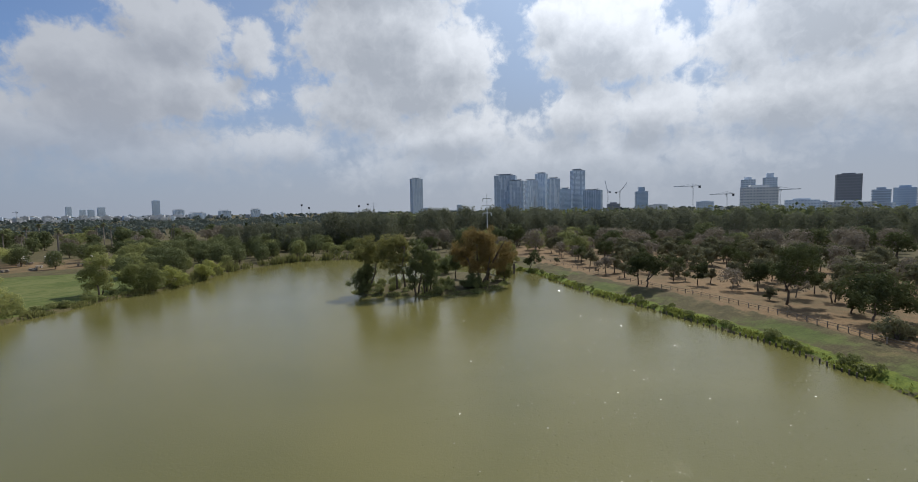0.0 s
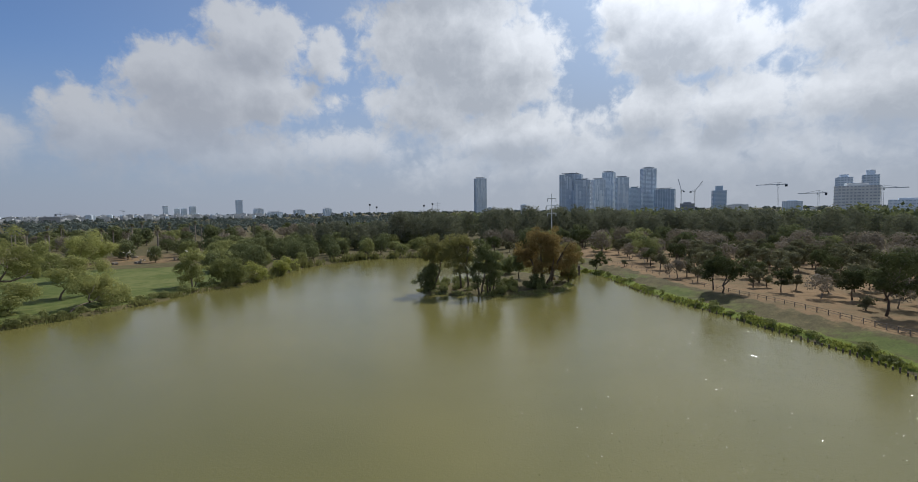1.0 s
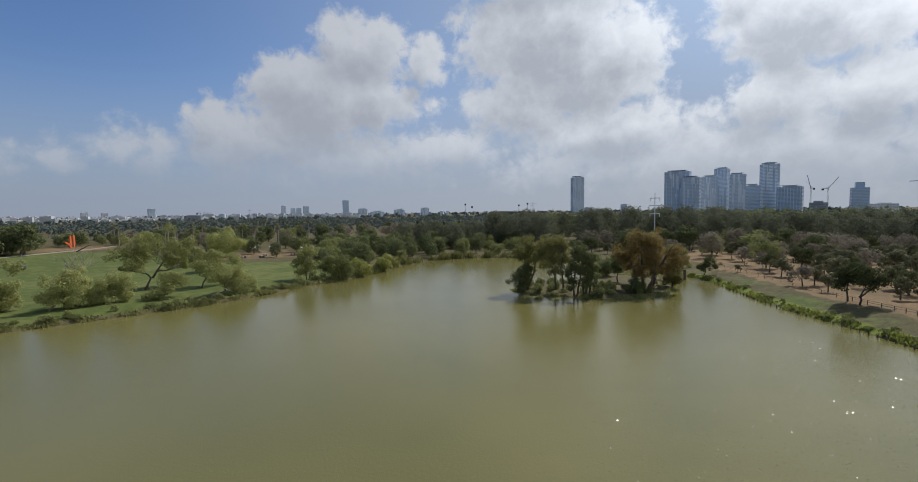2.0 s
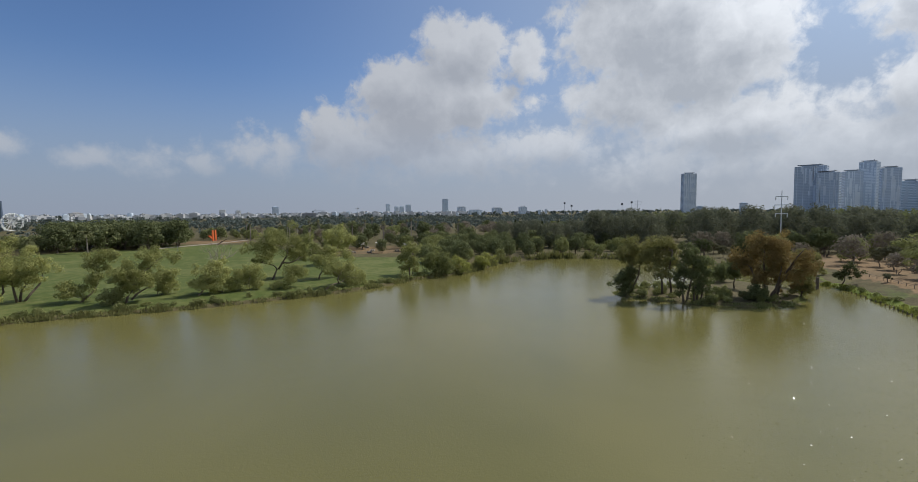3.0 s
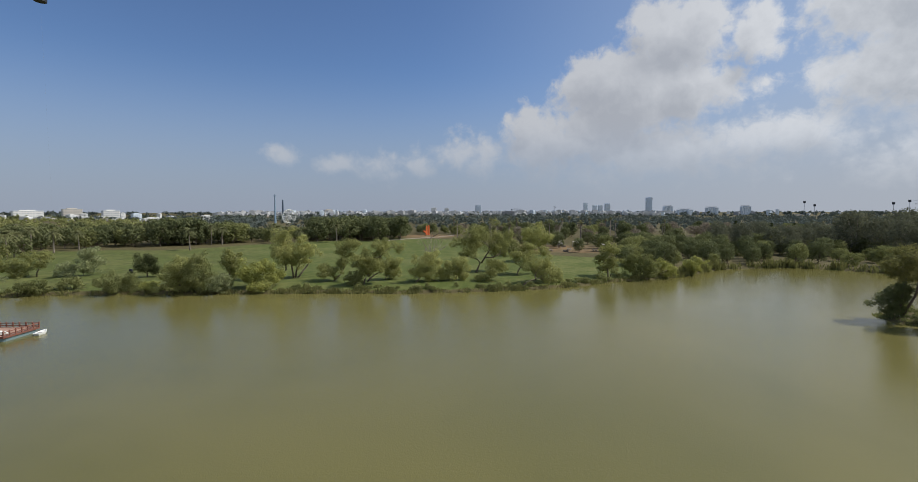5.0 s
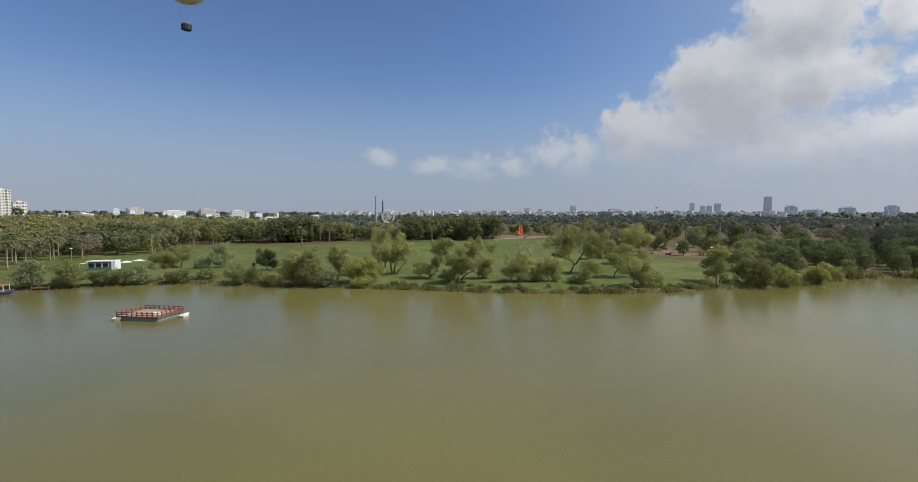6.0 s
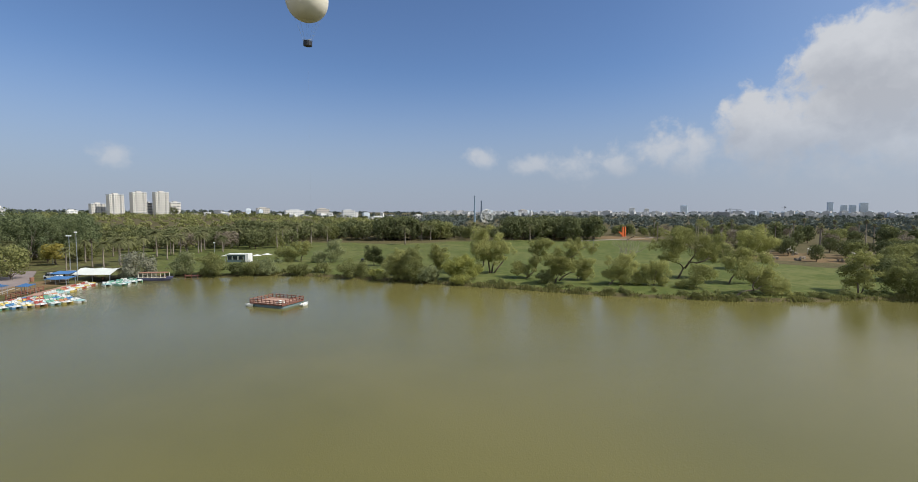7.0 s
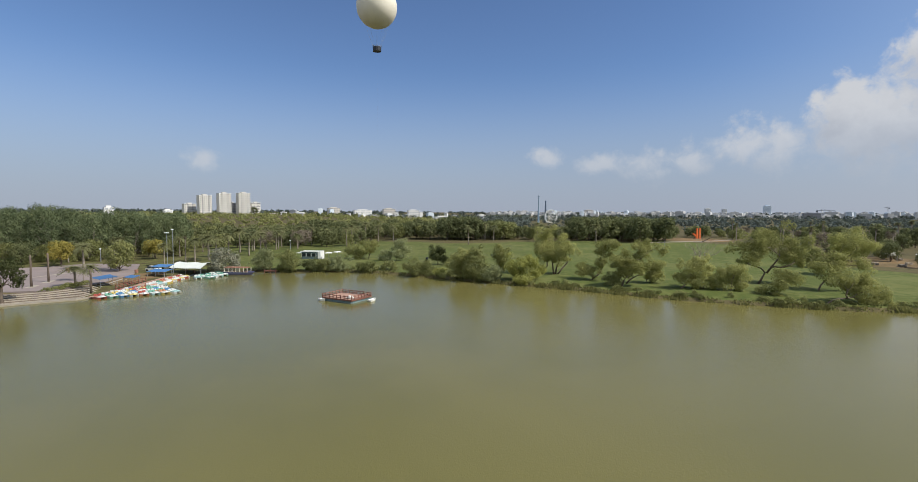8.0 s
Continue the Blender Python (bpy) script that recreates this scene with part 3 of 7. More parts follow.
def plant(key, x, y, tall=None, which=None, wide=None, spin=None, group="", sink=0.0):
    """Sets a copy of a model on the ground; tall and wide as factors of the model's size."""
    ob = MODELS[key][dice.randrange(len(MODELS[key])) if which is None else which]
    tall = tall or dice.uniform(0.85, 1.15)
    wide = wide or tall * dice.uniform(0.9, 1.1)
    spin = dice.uniform(0, 6.28) if spin is None else radians(spin)
    size = (wide, wide, tall)
    first = ob.name not in USED
    if not first:
        size = tuple(a / b for a, b in zip(size, ob.scale))
    m = Matrix.LocRotScale((x, y, ground_z(x, y) - sink), Euler((0, 0, spin)), size)
    if first:
        USED.add(ob.name)
        ob.matrix_basis = m
        made = ob
    else:
        made = copy_thing(ob, m)
    if group:
        made["group"] = group
    return made


def at(x, y, z=None, spin=0.0):
    return Matrix.Translation((x, y, ground_z(x, y) if z is None else z)) @ Matrix.Rotation(radians(spin), 4, "Z")


def shaped(name, label, category, group, leaf, seed, x, y, spin, heads, boles):
    """One tree of its own shape: heads are (along, up, radius) of its leaf clumps, boles lines of (along, up)."""
    rng = np.random.default_rng(seed)
    tree = thing(name, label, category, at(x, y, None, spin), group)
    tall, breadth = max(z + r for u, z, r in heads), max(u for u, z, r in heads) - min(u for u, z, r in heads)
    stems, nodes = [], []
    thick = 0.07 + 0.012 * tall if category == "tree" else 0.05
    for line in boles or [[(u * 0.12, 0.0), (u * 0.5, z * 0.6), (u, z)] for u, z, r in heads[:3]]:
        deep, pts = rng.uniform(-0.06, 0.06) * breadth, []
        for (u0, z0), (u1, z1) in zip(line[:-1], line[1:]):
            pts += [np.array([u0 + (u1 - u0) * s, 0.0, z0 + (z1 - z0) * s]) for s in (0.0, 0.5)]
        pts.append(np.array([line[-1][0], 0.0, line[-1][1]]))
        pts = [p + np.array([0, deep * i, 0]) + rng.normal(size=3) * 0.09 * (i > 0) for i, p in enumerate(pts)]
        if line[0][1] < 0.5:
            pts[0][2] = -0.35
        stem = Shape()
        stem.smooth = True
        stem.tube(pts, [thick * (1.1 - 0.8 * i / len(pts)) for i in range(len(pts))], 8)
        nodes += [(p, len(stems)) for p in pts[1:]]
        stems.append(stem)
    centres, radii = [], []
    for u, z, r in heads:
        c = np.array([u, rng.uniform(-0.22, 0.22) * max(breadth, 2.0), max(z, r * 0.35)])
        near, which = min(nodes, key=lambda p: np.linalg.norm(p[0] - c) + 2.0 * max(0.0, p[0][2] - c[2]))
        stems[which].tube(crooked(rng, near, c, 2, 0.16), [thick * 0.36, thick * 0.27, thick * 0.18, thick * 0.06], 5)
        centres.append(c)
        radii.append(r * 0.96)
        for q in range(6):
            centres.append(c + rng.normal(size=3) * r * np.array([0.58, 0.58, 0.46]))
            radii.append(r * rng.uniform(0.4, 0.66))
    full = 1.2 if "island" in group else 1.0
    radii = [r * (1.06 if full > 1 else 1.0) for r in radii]
    count = int(sum(330 * r * r for u, z, r in heads) * full) + 240
    verts, faces = leaves(rng, centres, radii, count, 0.165, 0.82, 0.5)
    verts[:, 2] = np.maximum(verts[:, 2], 0.02 * np.sin(verts[:, 0] * 40) + 0.05)
    for stem in stems:
        part("trunk", stem, BARK, tree)
    part("crown", raw_mesh("crown", verts, faces, LEAF[leaf]), None, tree)
    return tree


# trees and shrubs of the lawn's shore and of the island
shaped("willow_tree", "leaning lakeside tree with crooked trunk and feathery olive-green clumps", "tree", "trees leaning along the lawn's shore", "willow", 300, -102.6, 74.8, 85.5,
       [(-2.0, 6.9, 2.5), (-3.5, 8.6, 2.1), (-0.5, 10.1, 2.7), (3.0, 10.9, 3.0), (6.5, 9.9, 3.0), (9.0, 7.6, 2.7), (5.5, 6.9, 2.7), (1.5, 7.4, 2.6), (9.5, 5.4, 1.6), (-2.0, 4.9, 1.2)],
       [[(0.2, 0.1), (2.2, 2.6), (1.5, 3.6), (-1.5, 4.6)], [(2.2, 2.6), (3.0, 4.9), (3.5, 6.9)], [(3.0, 4.1), (4.5, 4.1), (6.5, 5.1)]])
shaped("willow_tree", "leaning lakeside tree with crooked trunk and feathery olive-green clumps", "tree", "trees leaning along the lawn's shore", "willow", 301, -88.6, 68.2, 85.5,
       [(2.0, 3.5, 2.1), (0.2, 2.4, 1.7), (3.5, 3.9, 1.7), (-1.5, 1.3, 1.5), (-0.7, -1.1, 1.1)],
       [[(0.0, 0.0), (0.7, 1.3), (1.5, 3.0)]])
shaped("willow_tree", "leaning lakeside tree with crooked trunk and feathery olive-green clumps", "tree", "trees leaning along the lawn's shore", "willow", 302, -92.4, 81.1, 85.5,
       [(1.1, 4.7, 2.1), (0.0, 5.6, 1.3), (3.7, 5.3, 1.9), (5.9, 6.7, 2.2), (8.2, 6.0, 1.8), (1.8, 3.3, 1.4), (4.6, 7.2, 1.6)],
       [[(0.0, 0.1), (1.8, 1.7), (3.9, 3.2), (5.5, 5.1)]])
shaped("willow_tree", "leaning lakeside tree with crooked trunk and feathery olive-green clumps", "tree", "trees leaning along the lawn's shore", "willow", 303, -114.3, 106.7, 85.5,
       [(0.0, 9.8, 2.5), (3.4, 9.8, 3.1), (6.2, 8.2, 2.7), (2.3, 7.3, 2.8), (5.1, 5.9, 2.1), (-1.1, 7.9, 1.5)],
       [[(-1.1, 0.0), (-1.0, 4.5), (0.0, 7.9)], [(0.0, 0.0), (1.7, 4.5), (3.4, 7.3)]])
shaped("willow_tree", "leaning lakeside tree with crooked trunk and feathery olive-green clumps", "tree", "trees leaning along the lawn's shore", "willow", 304, -79.3, 70.7, 85.5,
       [(3.6, 4.4, 1.6), (5.5, 5.2, 1.9), (7.9, 4.8, 2.0), (9.7, 3.6, 2.0), (10.7, 1.7, 1.6), (7.5, 2.6, 1.8), (10.3, -0.3, 1.4), (5.9, 3.2, 1.8), (8.3, 0.7, 1.5), (11.6, 0.1, 1.0)],
       [[(0.0, 0.1), (2.0, 0.9), (4.3, 1.3), (6.7, 2.1), (8.3, 2.8)], [(4.3, 1.3), (3.6, 2.1), (3.9, 3.6)]])
shaped("willow_tree", "leaning lakeside tree with crooked trunk and feathery olive-green clumps", "tree", "trees leaning along the lawn's shore", "willow", 305, -96.5, 57.9, 85.5,
       [(-4.2, 4.8, 2.0), (-2.1, 5.7, 2.1), (-0.2, 4.5, 2.0), (-2.8, 2.4, 2.0), (0.9, 2.4, 1.9), (-5.1, 2.4, 1.9), (2.1, 1.0, 1.2), (-0.9, 1.7, 1.9)],
       [[(-5.6, 0.1), (-3.5, 1.4), (-1.9, 2.9)], [(0.5, 0.1), (-1.9, 0.6), (-3.3, 1.4)]])
shaped("willow_tree", "leaning lakeside tree with crooked trunk and feathery olive-green clumps", "tree", "trees leaning along the lawn's shore", "willow", 306, -94.1, 62.1, 85.5,
       [(-1.8, 3.7, 1.7), (0.2, 4.8, 1.9), (2.1, 3.7, 1.7), (0.0, 2.3, 1.9), (-1.8, 1.4, 1.4), (1.8, 1.4, 1.6)],
       [[(0.2, 0.0), (0.1, 1.4), (0.2, 3.2)]])
shaped("willow_tree", "leaning lakeside tree with crooked trunk and feathery olive-green clumps", "tree", "trees leaning along the lawn's shore", "willow", 307, -122.5, 28.3, 85.5,
       [(-0.3, 11.3, 2.0), (-0.8, 8.6, 2.1), (1.3, 9.7, 2.2), (-1.3, 6.5, 1.8), (1.3, 6.5, 2.6), (4.0, 8.1, 2.3), (5.3, 10.1, 1.4), (6.1, 7.0, 2.0), (2.9, 4.9, 2.1), (0.3, 4.1, 1.9), (7.7, 6.0, 1.3), (5.1, 4.6, 1.6)],
       [[(-0.3, 0.0), (0.9, 2.2), (1.3, 4.4)], [(2.9, 0.4), (2.4, 2.8), (1.9, 6.0)], [(3.7, 0.4), (6.6, 2.8), (7.3, 4.9)], [(3.2, 0.4), (4.0, 3.3), (4.5, 6.0)]])
shaped("willow_tree", "leaning lakeside tree with crooked trunk and feathery olive-green clumps", "tree", "trees leaning along the lawn's shore", "willow", 308, -111.3, 37.3, 85.5,
       [(-1.7, 3.5, 1.7), (0.2, 2.5, 1.7), (-2.2, 1.8, 1.4), (3.9, 8.9, 2.1), (5.4, 9.1, 1.4), (2.4, 7.2, 1.7), (2.7, 5.0, 2.0), (3.9, 6.4, 1.5), (2.0, 4.0, 1.5)],
       [[(0.0, 0.1), (2.0, 1.3), (3.2, 3.0), (3.3, 5.5), (3.7, 7.9)]])
shaped("willow_tree", "leaning lakeside tree with crooked trunk and feathery olive-green clumps", "tree", "trees leaning along the lawn's shore", "willow", 309, -102.0, 41.3, 85.5,
       [(-0.7, 6.0, 1.9), (1.1, 6.9, 1.9), (0.2, 4.2, 2.0), (2.5, 5.1, 1.9), (-1.6, 5.1, 1.4), (4.3, 8.0, 1.7), (6.1, 8.7, 1.9), (7.9, 8.7, 1.4), (3.8, 6.4, 1.6), (1.6, 3.0, 1.9), (3.6, 3.7, 1.4)],
       [[(0.0, 0.1), (1.1, 2.3), (1.6, 4.6)], [(1.1, 0.5), (2.7, 1.9), (5.2, 2.6)], [(1.6, 3.2), (3.4, 6.0), (5.2, 7.8)]])
shaped("willow_tree", "leaning lakeside tree with crooked trunk and feathery olive-green clumps", "tree", "trees leaning along the lawn's shore", "willow", 310, -105.0, 49.3, 85.5,
       [(0.0, 3.7, 1.9), (1.6, 4.2, 1.8), (2.6, 2.8, 1.4), (0.7, 2.1, 1.7), (2.1, 1.4, 1.1)],
       [[(-0.9, 0.1), (0.0, 1.4), (0.7, 2.8)], [(0.0, 0.1), (1.2, 1.2)]])
shaped("lakeside_shrub", "bushy grey-green shrub growing down to the water's edge", "shrub", "shrubs along the water's edge", "shrub", 311, -102.7, 39.5, 85.5,
       [(-0.5, 1.8, 1.5), (0.7, 2.0, 1.5), (1.4, 0.9, 1.3), (-0.9, 0.7, 1.1)],
       [])
shaped("lakeside_shrub", "bushy grey-green shrub growing down to the water's edge", "shrub", "shrubs along the water's edge", "shrub", 312, -116.2, 8.6, 85.5,
       [(-1.5, 4.0, 1.8), (0.2, 5.9, 2.2), (1.7, 4.2, 1.8), (-0.2, 2.5, 2.2), (1.5, 1.6, 1.7), (-1.5, 1.3, 1.7), (0.5, 7.1, 1.4)],
       [])
shaped("willow_tree", "leaning lakeside tree with crooked trunk and feathery olive-green clumps", "tree", "trees leaning along the lawn's shore", "willow", 313, -127.1, 16.9, 85.5,
       [(-0.2, 6.4, 1.8), (1.5, 5.0, 1.8), (-1.0, 4.5, 1.8), (0.4, 3.1, 2.0), (2.4, 6.4, 0.9), (0.9, 2.0, 1.4)],
       [[(-0.2, 0.1), (0.2, 1.8), (0.1, 5.0)]])
shaped("sage_shrub", "pale grey-green feathery shrub at the water's edge", "shrub", "shrubs along the water's edge", "sage", 314, -113.4, 12.7, 85.5,
       [(-1.4, 2.4, 1.6), (0.2, 3.1, 1.7), (1.2, 1.7, 1.5), (-0.7, 1.0, 1.6), (1.0, 0.5, 1.2)],
       [])
shaped("willow_shrub", "bright yellow-green rounded shrub leaning over the water", "shrub", "shrubs along the water's edge", "lime", 315, -112.9, 20.8, 85.5,
       [(-2.7, 3.9, 1.8), (-0.5, 4.7, 2.0), (1.7, 4.2, 2.0), (3.4, 2.9, 1.4), (-2.2, 2.2, 1.8), (0.2, 2.4, 2.1), (2.4, 1.7, 1.7), (-3.4, 2.9, 1.2)],
       [])
shaped("willow_shrub", "bright yellow-green rounded shrub leaning over the water", "shrub", "shrubs along the water's edge", "lime", 316, -108.8, 19.4, 85.5,
       [(-1.2, 0.9, 1.0), (0.2, 1.4, 1.3), (1.5, 0.9, 1.1), (0.0, 0.5, 1.1)],
       [])
shaped("willow_tree", "leaning lakeside tree with crooked trunk and feathery olive-green clumps", "tree", "trees leaning along the lawn's shore", "willow", 317, -118.6, 5.3, 85.5,
       [(-0.5, 5.5, 2.0), (1.0, 6.5, 1.7), (0.0, 3.5, 2.0), (-1.5, 2.5, 2.0), (0.5, 1.5, 1.6)],
       [])
shaped("sage_shrub", "pale grey-green feathery shrub at the water's edge", "shrub", "shrubs along the water's edge", "sage", 318, -138.5, -51.1, 85.5,
       [(-1.1, 4.0, 1.8), (0.8, 5.1, 1.9), (1.9, 3.2, 1.6), (-0.6, 2.1, 1.9), (1.4, 1.5, 1.7), (-2.2, 2.3, 1.2)],
       [[(0.0, 0.0), (0.0, 2.9)]])
shaped("lakeside_shrub", "bushy grey-green shrub growing down to the water's edge", "shrub", "shrubs along the water's edge", "shrub", 319, -137.4, -43.6, 85.5,
       [(-1.7, 4.1, 1.5), (0.3, 4.7, 1.7), (1.7, 3.0, 1.8), (-0.8, 2.5, 1.9), (1.1, 1.1, 1.4), (-1.9, 1.1, 1.2), (2.2, 1.9, 1.3)],
       [])
shaped("lakeside_shrub", "dense dark-green shrub at the water's edge", "shrub", "shrubs along the water's edge", "islet", 320, -137.0, -37.1, 85.5,
       [(-1.6, 1.8, 1.4), (0.0, 2.4, 1.5), (1.6, 1.5, 1.5), (-0.8, 0.9, 1.2), (1.1, 0.7, 1.1)],
       [])
shaped("lakeside_shrub", "bushy grey-green shrub growing down to the water's edge", "shrub", "shrubs along the water's edge", "shrub", 321, -137.1, -33.7, 85.5,
       [(-0.8, 1.5, 1.4), (0.8, 2.1, 1.4), (1.9, 1.0, 1.3), (0.0, 0.9, 1.3)],
       [])
shaped("sage_shrub", "pale grey-green feathery shrub at the water's edge", "shrub", "shrubs along the water's edge", "sage", 322, -137.0, -29.5, 85.5,
       [(-1.1, 2.9, 1.5), (0.8, 3.2, 1.8), (2.2, 1.5, 1.3), (0.0, 1.5, 1.8), (-1.6, 1.3, 1.3), (1.1, 0.7, 1.2)],
       [])
shaped("willow_tree", "leaning lakeside tree with crooked trunk and feathery olive-green clumps", "tree", "trees leaning along the lawn's shore", "willow", 323, -163.8, -23.3, 85.5,
       [(-4.8, 3.8, 2.2), (-2.7, 2.4, 2.3), (-7.5, 3.1, 1.6), (-0.7, 5.5, 1.8), (1.4, 5.5, 1.8), (0.7, 3.4, 1.8), (-4.1, 1.0, 1.8), (2.7, 4.1, 1.0)],
       [[(-3.4, -1.2), (-4.1, 1.0), (-4.5, 3.1)], [(0.0, 0.0), (0.5, 2.4), (0.7, 4.5)]])
shaped("sage_shrub", "pale grey-green feathery shrub at the water's edge", "shrub", "shrubs along the water's edge", "sage", 324, -158.9, -13.2, 85.5,
       [(0.3, 6.2, 1.6), (2.0, 6.5, 1.7), (1.3, 4.1, 1.9), (0.0, 2.8, 1.7), (2.7, 3.5, 1.6), (1.0, 1.5, 1.6), (-4.3, 2.8, 1.7), (-5.3, 1.1, 1.6), (-3.3, 1.1, 1.7), (4.0, 3.5, 0.9)],
       [[(-0.3, 0.0), (0.3, 2.8), (1.3, 5.5)], [(-4.3, -1.2), (-4.5, 1.5)]])
shaped("lakeside_shrub", "bushy grey-green shrub growing down to the water's edge", "shrub", "shrubs along the water's edge", "shrub", 325, -134.3, -20.1, 85.5,
       [(-1.4, 1.8, 1.4), (0.3, 2.1, 1.5), (1.4, 1.1, 1.2), (-0.5, 0.9, 1.3), (-2.7, 1.8, 1.1)],
       [])
shaped("lakeside_shrub", "bushy grey-green shrub growing down to the water's edge", "shrub", "shrubs along the water's edge", "shrub", 326, -134.7, -13.9, 85.5,
       [(-1.1, 1.6, 1.4), (0.6, 1.9, 1.4), (1.1, 0.6, 1.0), (-2.0, 0.7, 1.0)],
       [])
shaped("lakeside_shrub", "bushy grey-green shrub growing down to the water's edge", "shrub", "shrubs along the water's edge", "shrub", 327, -125.9, -5.9, 85.5,
       [(-2.1, 2.5, 1.7), (0.0, 3.0, 1.9), (2.1, 2.7, 1.8), (3.6, 1.7, 1.5), (-1.0, 1.2, 1.6), (1.3, 1.2, 1.7), (3.1, 0.5, 1.0)],
       [])
shaped("willow_shrub", "bright yellow-green rounded shrub leaning over the water", "shrub", "shrubs along the water's edge", "lime", 328, -122.3, 0.0, 85.5,
       [(-0.5, 1.4, 1.2), (0.8, 1.6, 1.1), (0.3, 0.7, 1.0)],
       [])
shaped("willow_tree", "leaning lakeside tree with crooked trunk and feathery olive-green clumps", "tree", "trees leaning along the lawn's shore", "willow", 329, -124.5, 5.3, 85.5,
       [(-1.1, 3.2, 1.7), (0.8, 4.0, 1.9), (2.1, 2.7, 1.8), (-0.3, 1.6, 1.7), (1.6, 1.1, 1.5)],
       [])
shaped("willow_tree", "leaning lakeside tree with crooked trunk and feathery olive-green clumps", "tree", "trees leaning along the lawn's shore", "willow", 330, -76.5, 99.0, 0.0,
       [(0.0, 7.5, 1.5), (1.4, 7.0, 1.4), (-1.8, 6.1, 1.5), (-0.2, 5.2, 1.9), (-3.2, 4.3, 1.4), (-1.4, 2.9, 1.9), (0.9, 3.8, 1.6), (-2.5, 2.0, 1.4), (1.6, 2.0, 1.2)],
       [[(-0.2, 0.0), (-0.9, 2.0), (-0.9, 4.3)], [(0.2, 0.0), (1.1, 2.0)]])
shaped("lakeside_shrub", "bushy grey-green shrub growing down to the water's edge", "shrub", "shrubs along the water's edge", "shrub", 331, -71.6, 106.5, 0.0,
       [(-4.1, 4.6, 1.8), (-1.8, 5.3, 1.8), (0.5, 5.3, 1.9), (2.5, 4.4, 1.7), (-3.2, 2.6, 1.9), (-0.5, 2.8, 2.0), (2.3, 2.3, 1.8), (-2.3, 1.0, 1.5), (0.5, 0.8, 1.4), (-5.0, 2.8, 1.3)],
       [])
shaped("willow_shrub", "bright yellow-green rounded shrub leaning over the water", "shrub", "shrubs along the water's edge", "lime", 332, -69.5, 113.5, 0.0,
       [(-1.9, 2.7, 1.7), (0.0, 2.9, 1.7), (1.7, 1.9, 1.5), (-1.5, 1.0, 1.5), (1.2, 0.7, 1.4)],
       [])
shaped("willow_shrub", "bright yellow-green rounded shrub leaning over the water", "shrub", "shrubs along the water's edge", "lime", 333, -69.1, 125.4, 0.0,
       [(-1.6, 1.9, 1.6), (0.5, 2.7, 1.7), (1.9, 3.7, 1.5), (-0.5, 0.8, 1.4), (-2.7, 1.1, 1.2), (2.1, 1.6, 1.4)],
       [])
shaped("willow_shrub", "bright yellow-green rounded shrub leaning over the water", "shrub", "shrubs along the water's edge", "lime", 334, -70.0, 135.5, 0.0,
       [(-0.3, 1.5, 1.3), (0.8, 1.0, 1.0), (-1.1, 0.7, 1.0)],
       [])
shaped("gum_tree", "tall eucalyptus with pale stems and olive-green foliage", "tree", "eucalyptus trees of the island", "gum", 335, -20.0, 100.4, 37.0,
       [(0.4, 9.4, 1.9), (2.6, 8.8, 1.9), (-1.3, 7.7, 1.7), (1.3, 7.1, 1.7), (-1.7, 8.8, 1.3), (3.9, 7.5, 1.1), (0.0, 10.5, 1.1)],
       [[(-0.4, 0.0), (0.2, 3.2), (0.6, 7.1)], [(0.2, 0.0), (1.7, 3.6), (2.1, 7.5)]])
shaped("island_tree", "dark-green many-stemmed tree standing on the island", "tree", "dark trees of the island", "islet", 336, -20.9, 99.7, 37.0,
       [(-0.6, 3.6, 1.6), (0.6, 4.8, 1.5), (-1.5, 2.7, 1.3), (1.7, 3.1, 1.4), (-1.0, 1.3, 1.3), (0.6, 1.5, 1.3), (2.3, 4.8, 1.1)],
       [[(0.0, 0.0), (-0.2, 2.3), (0.4, 4.4)]])
shaped("gum_tree", "tall eucalyptus with pale stems and olive-green foliage", "tree", "eucalyptus trees of the island", "gum", 337, -12.4, 99.0, 37.0,
       [(-2.4, 10.9, 1.7), (-0.4, 10.9, 1.8), (1.6, 9.5, 1.6), (-3.2, 8.9, 1.6), (-1.0, 8.5, 1.9), (1.2, 7.3, 1.7), (-2.8, 6.4, 1.5), (-0.8, 5.6, 1.5), (-2.0, 4.4, 1.0), (-4.0, 7.3, 1.2)],
       [[(0.4, -0.4), (0.5, 2.0), (-0.4, 5.2), (0.0, 9.3)], [(-1.0, 0.6), (-1.1, 3.6), (-2.2, 6.8)]])
shaped("island_tree", "dark-green many-stemmed tree standing on the island", "tree", "dark trees of the island", "islet", 338, -8.9, 96.3, 37.0,
       [(0.9, 10.3, 1.2), (1.8, 9.4, 1.3), (0.2, 8.9, 1.3), (-0.9, 7.4, 1.3), (1.7, 7.6, 1.7), (-0.2, 5.9, 1.5), (-1.3, 4.8, 1.1), (1.3, 5.5, 1.5), (-0.6, 3.3, 1.3), (-1.1, 1.8, 1.0)],
       [[(-0.2, 0.0), (-0.4, 2.6), (0.2, 5.5)], [(0.4, 0.0), (0.9, 3.0), (1.3, 6.3)]])
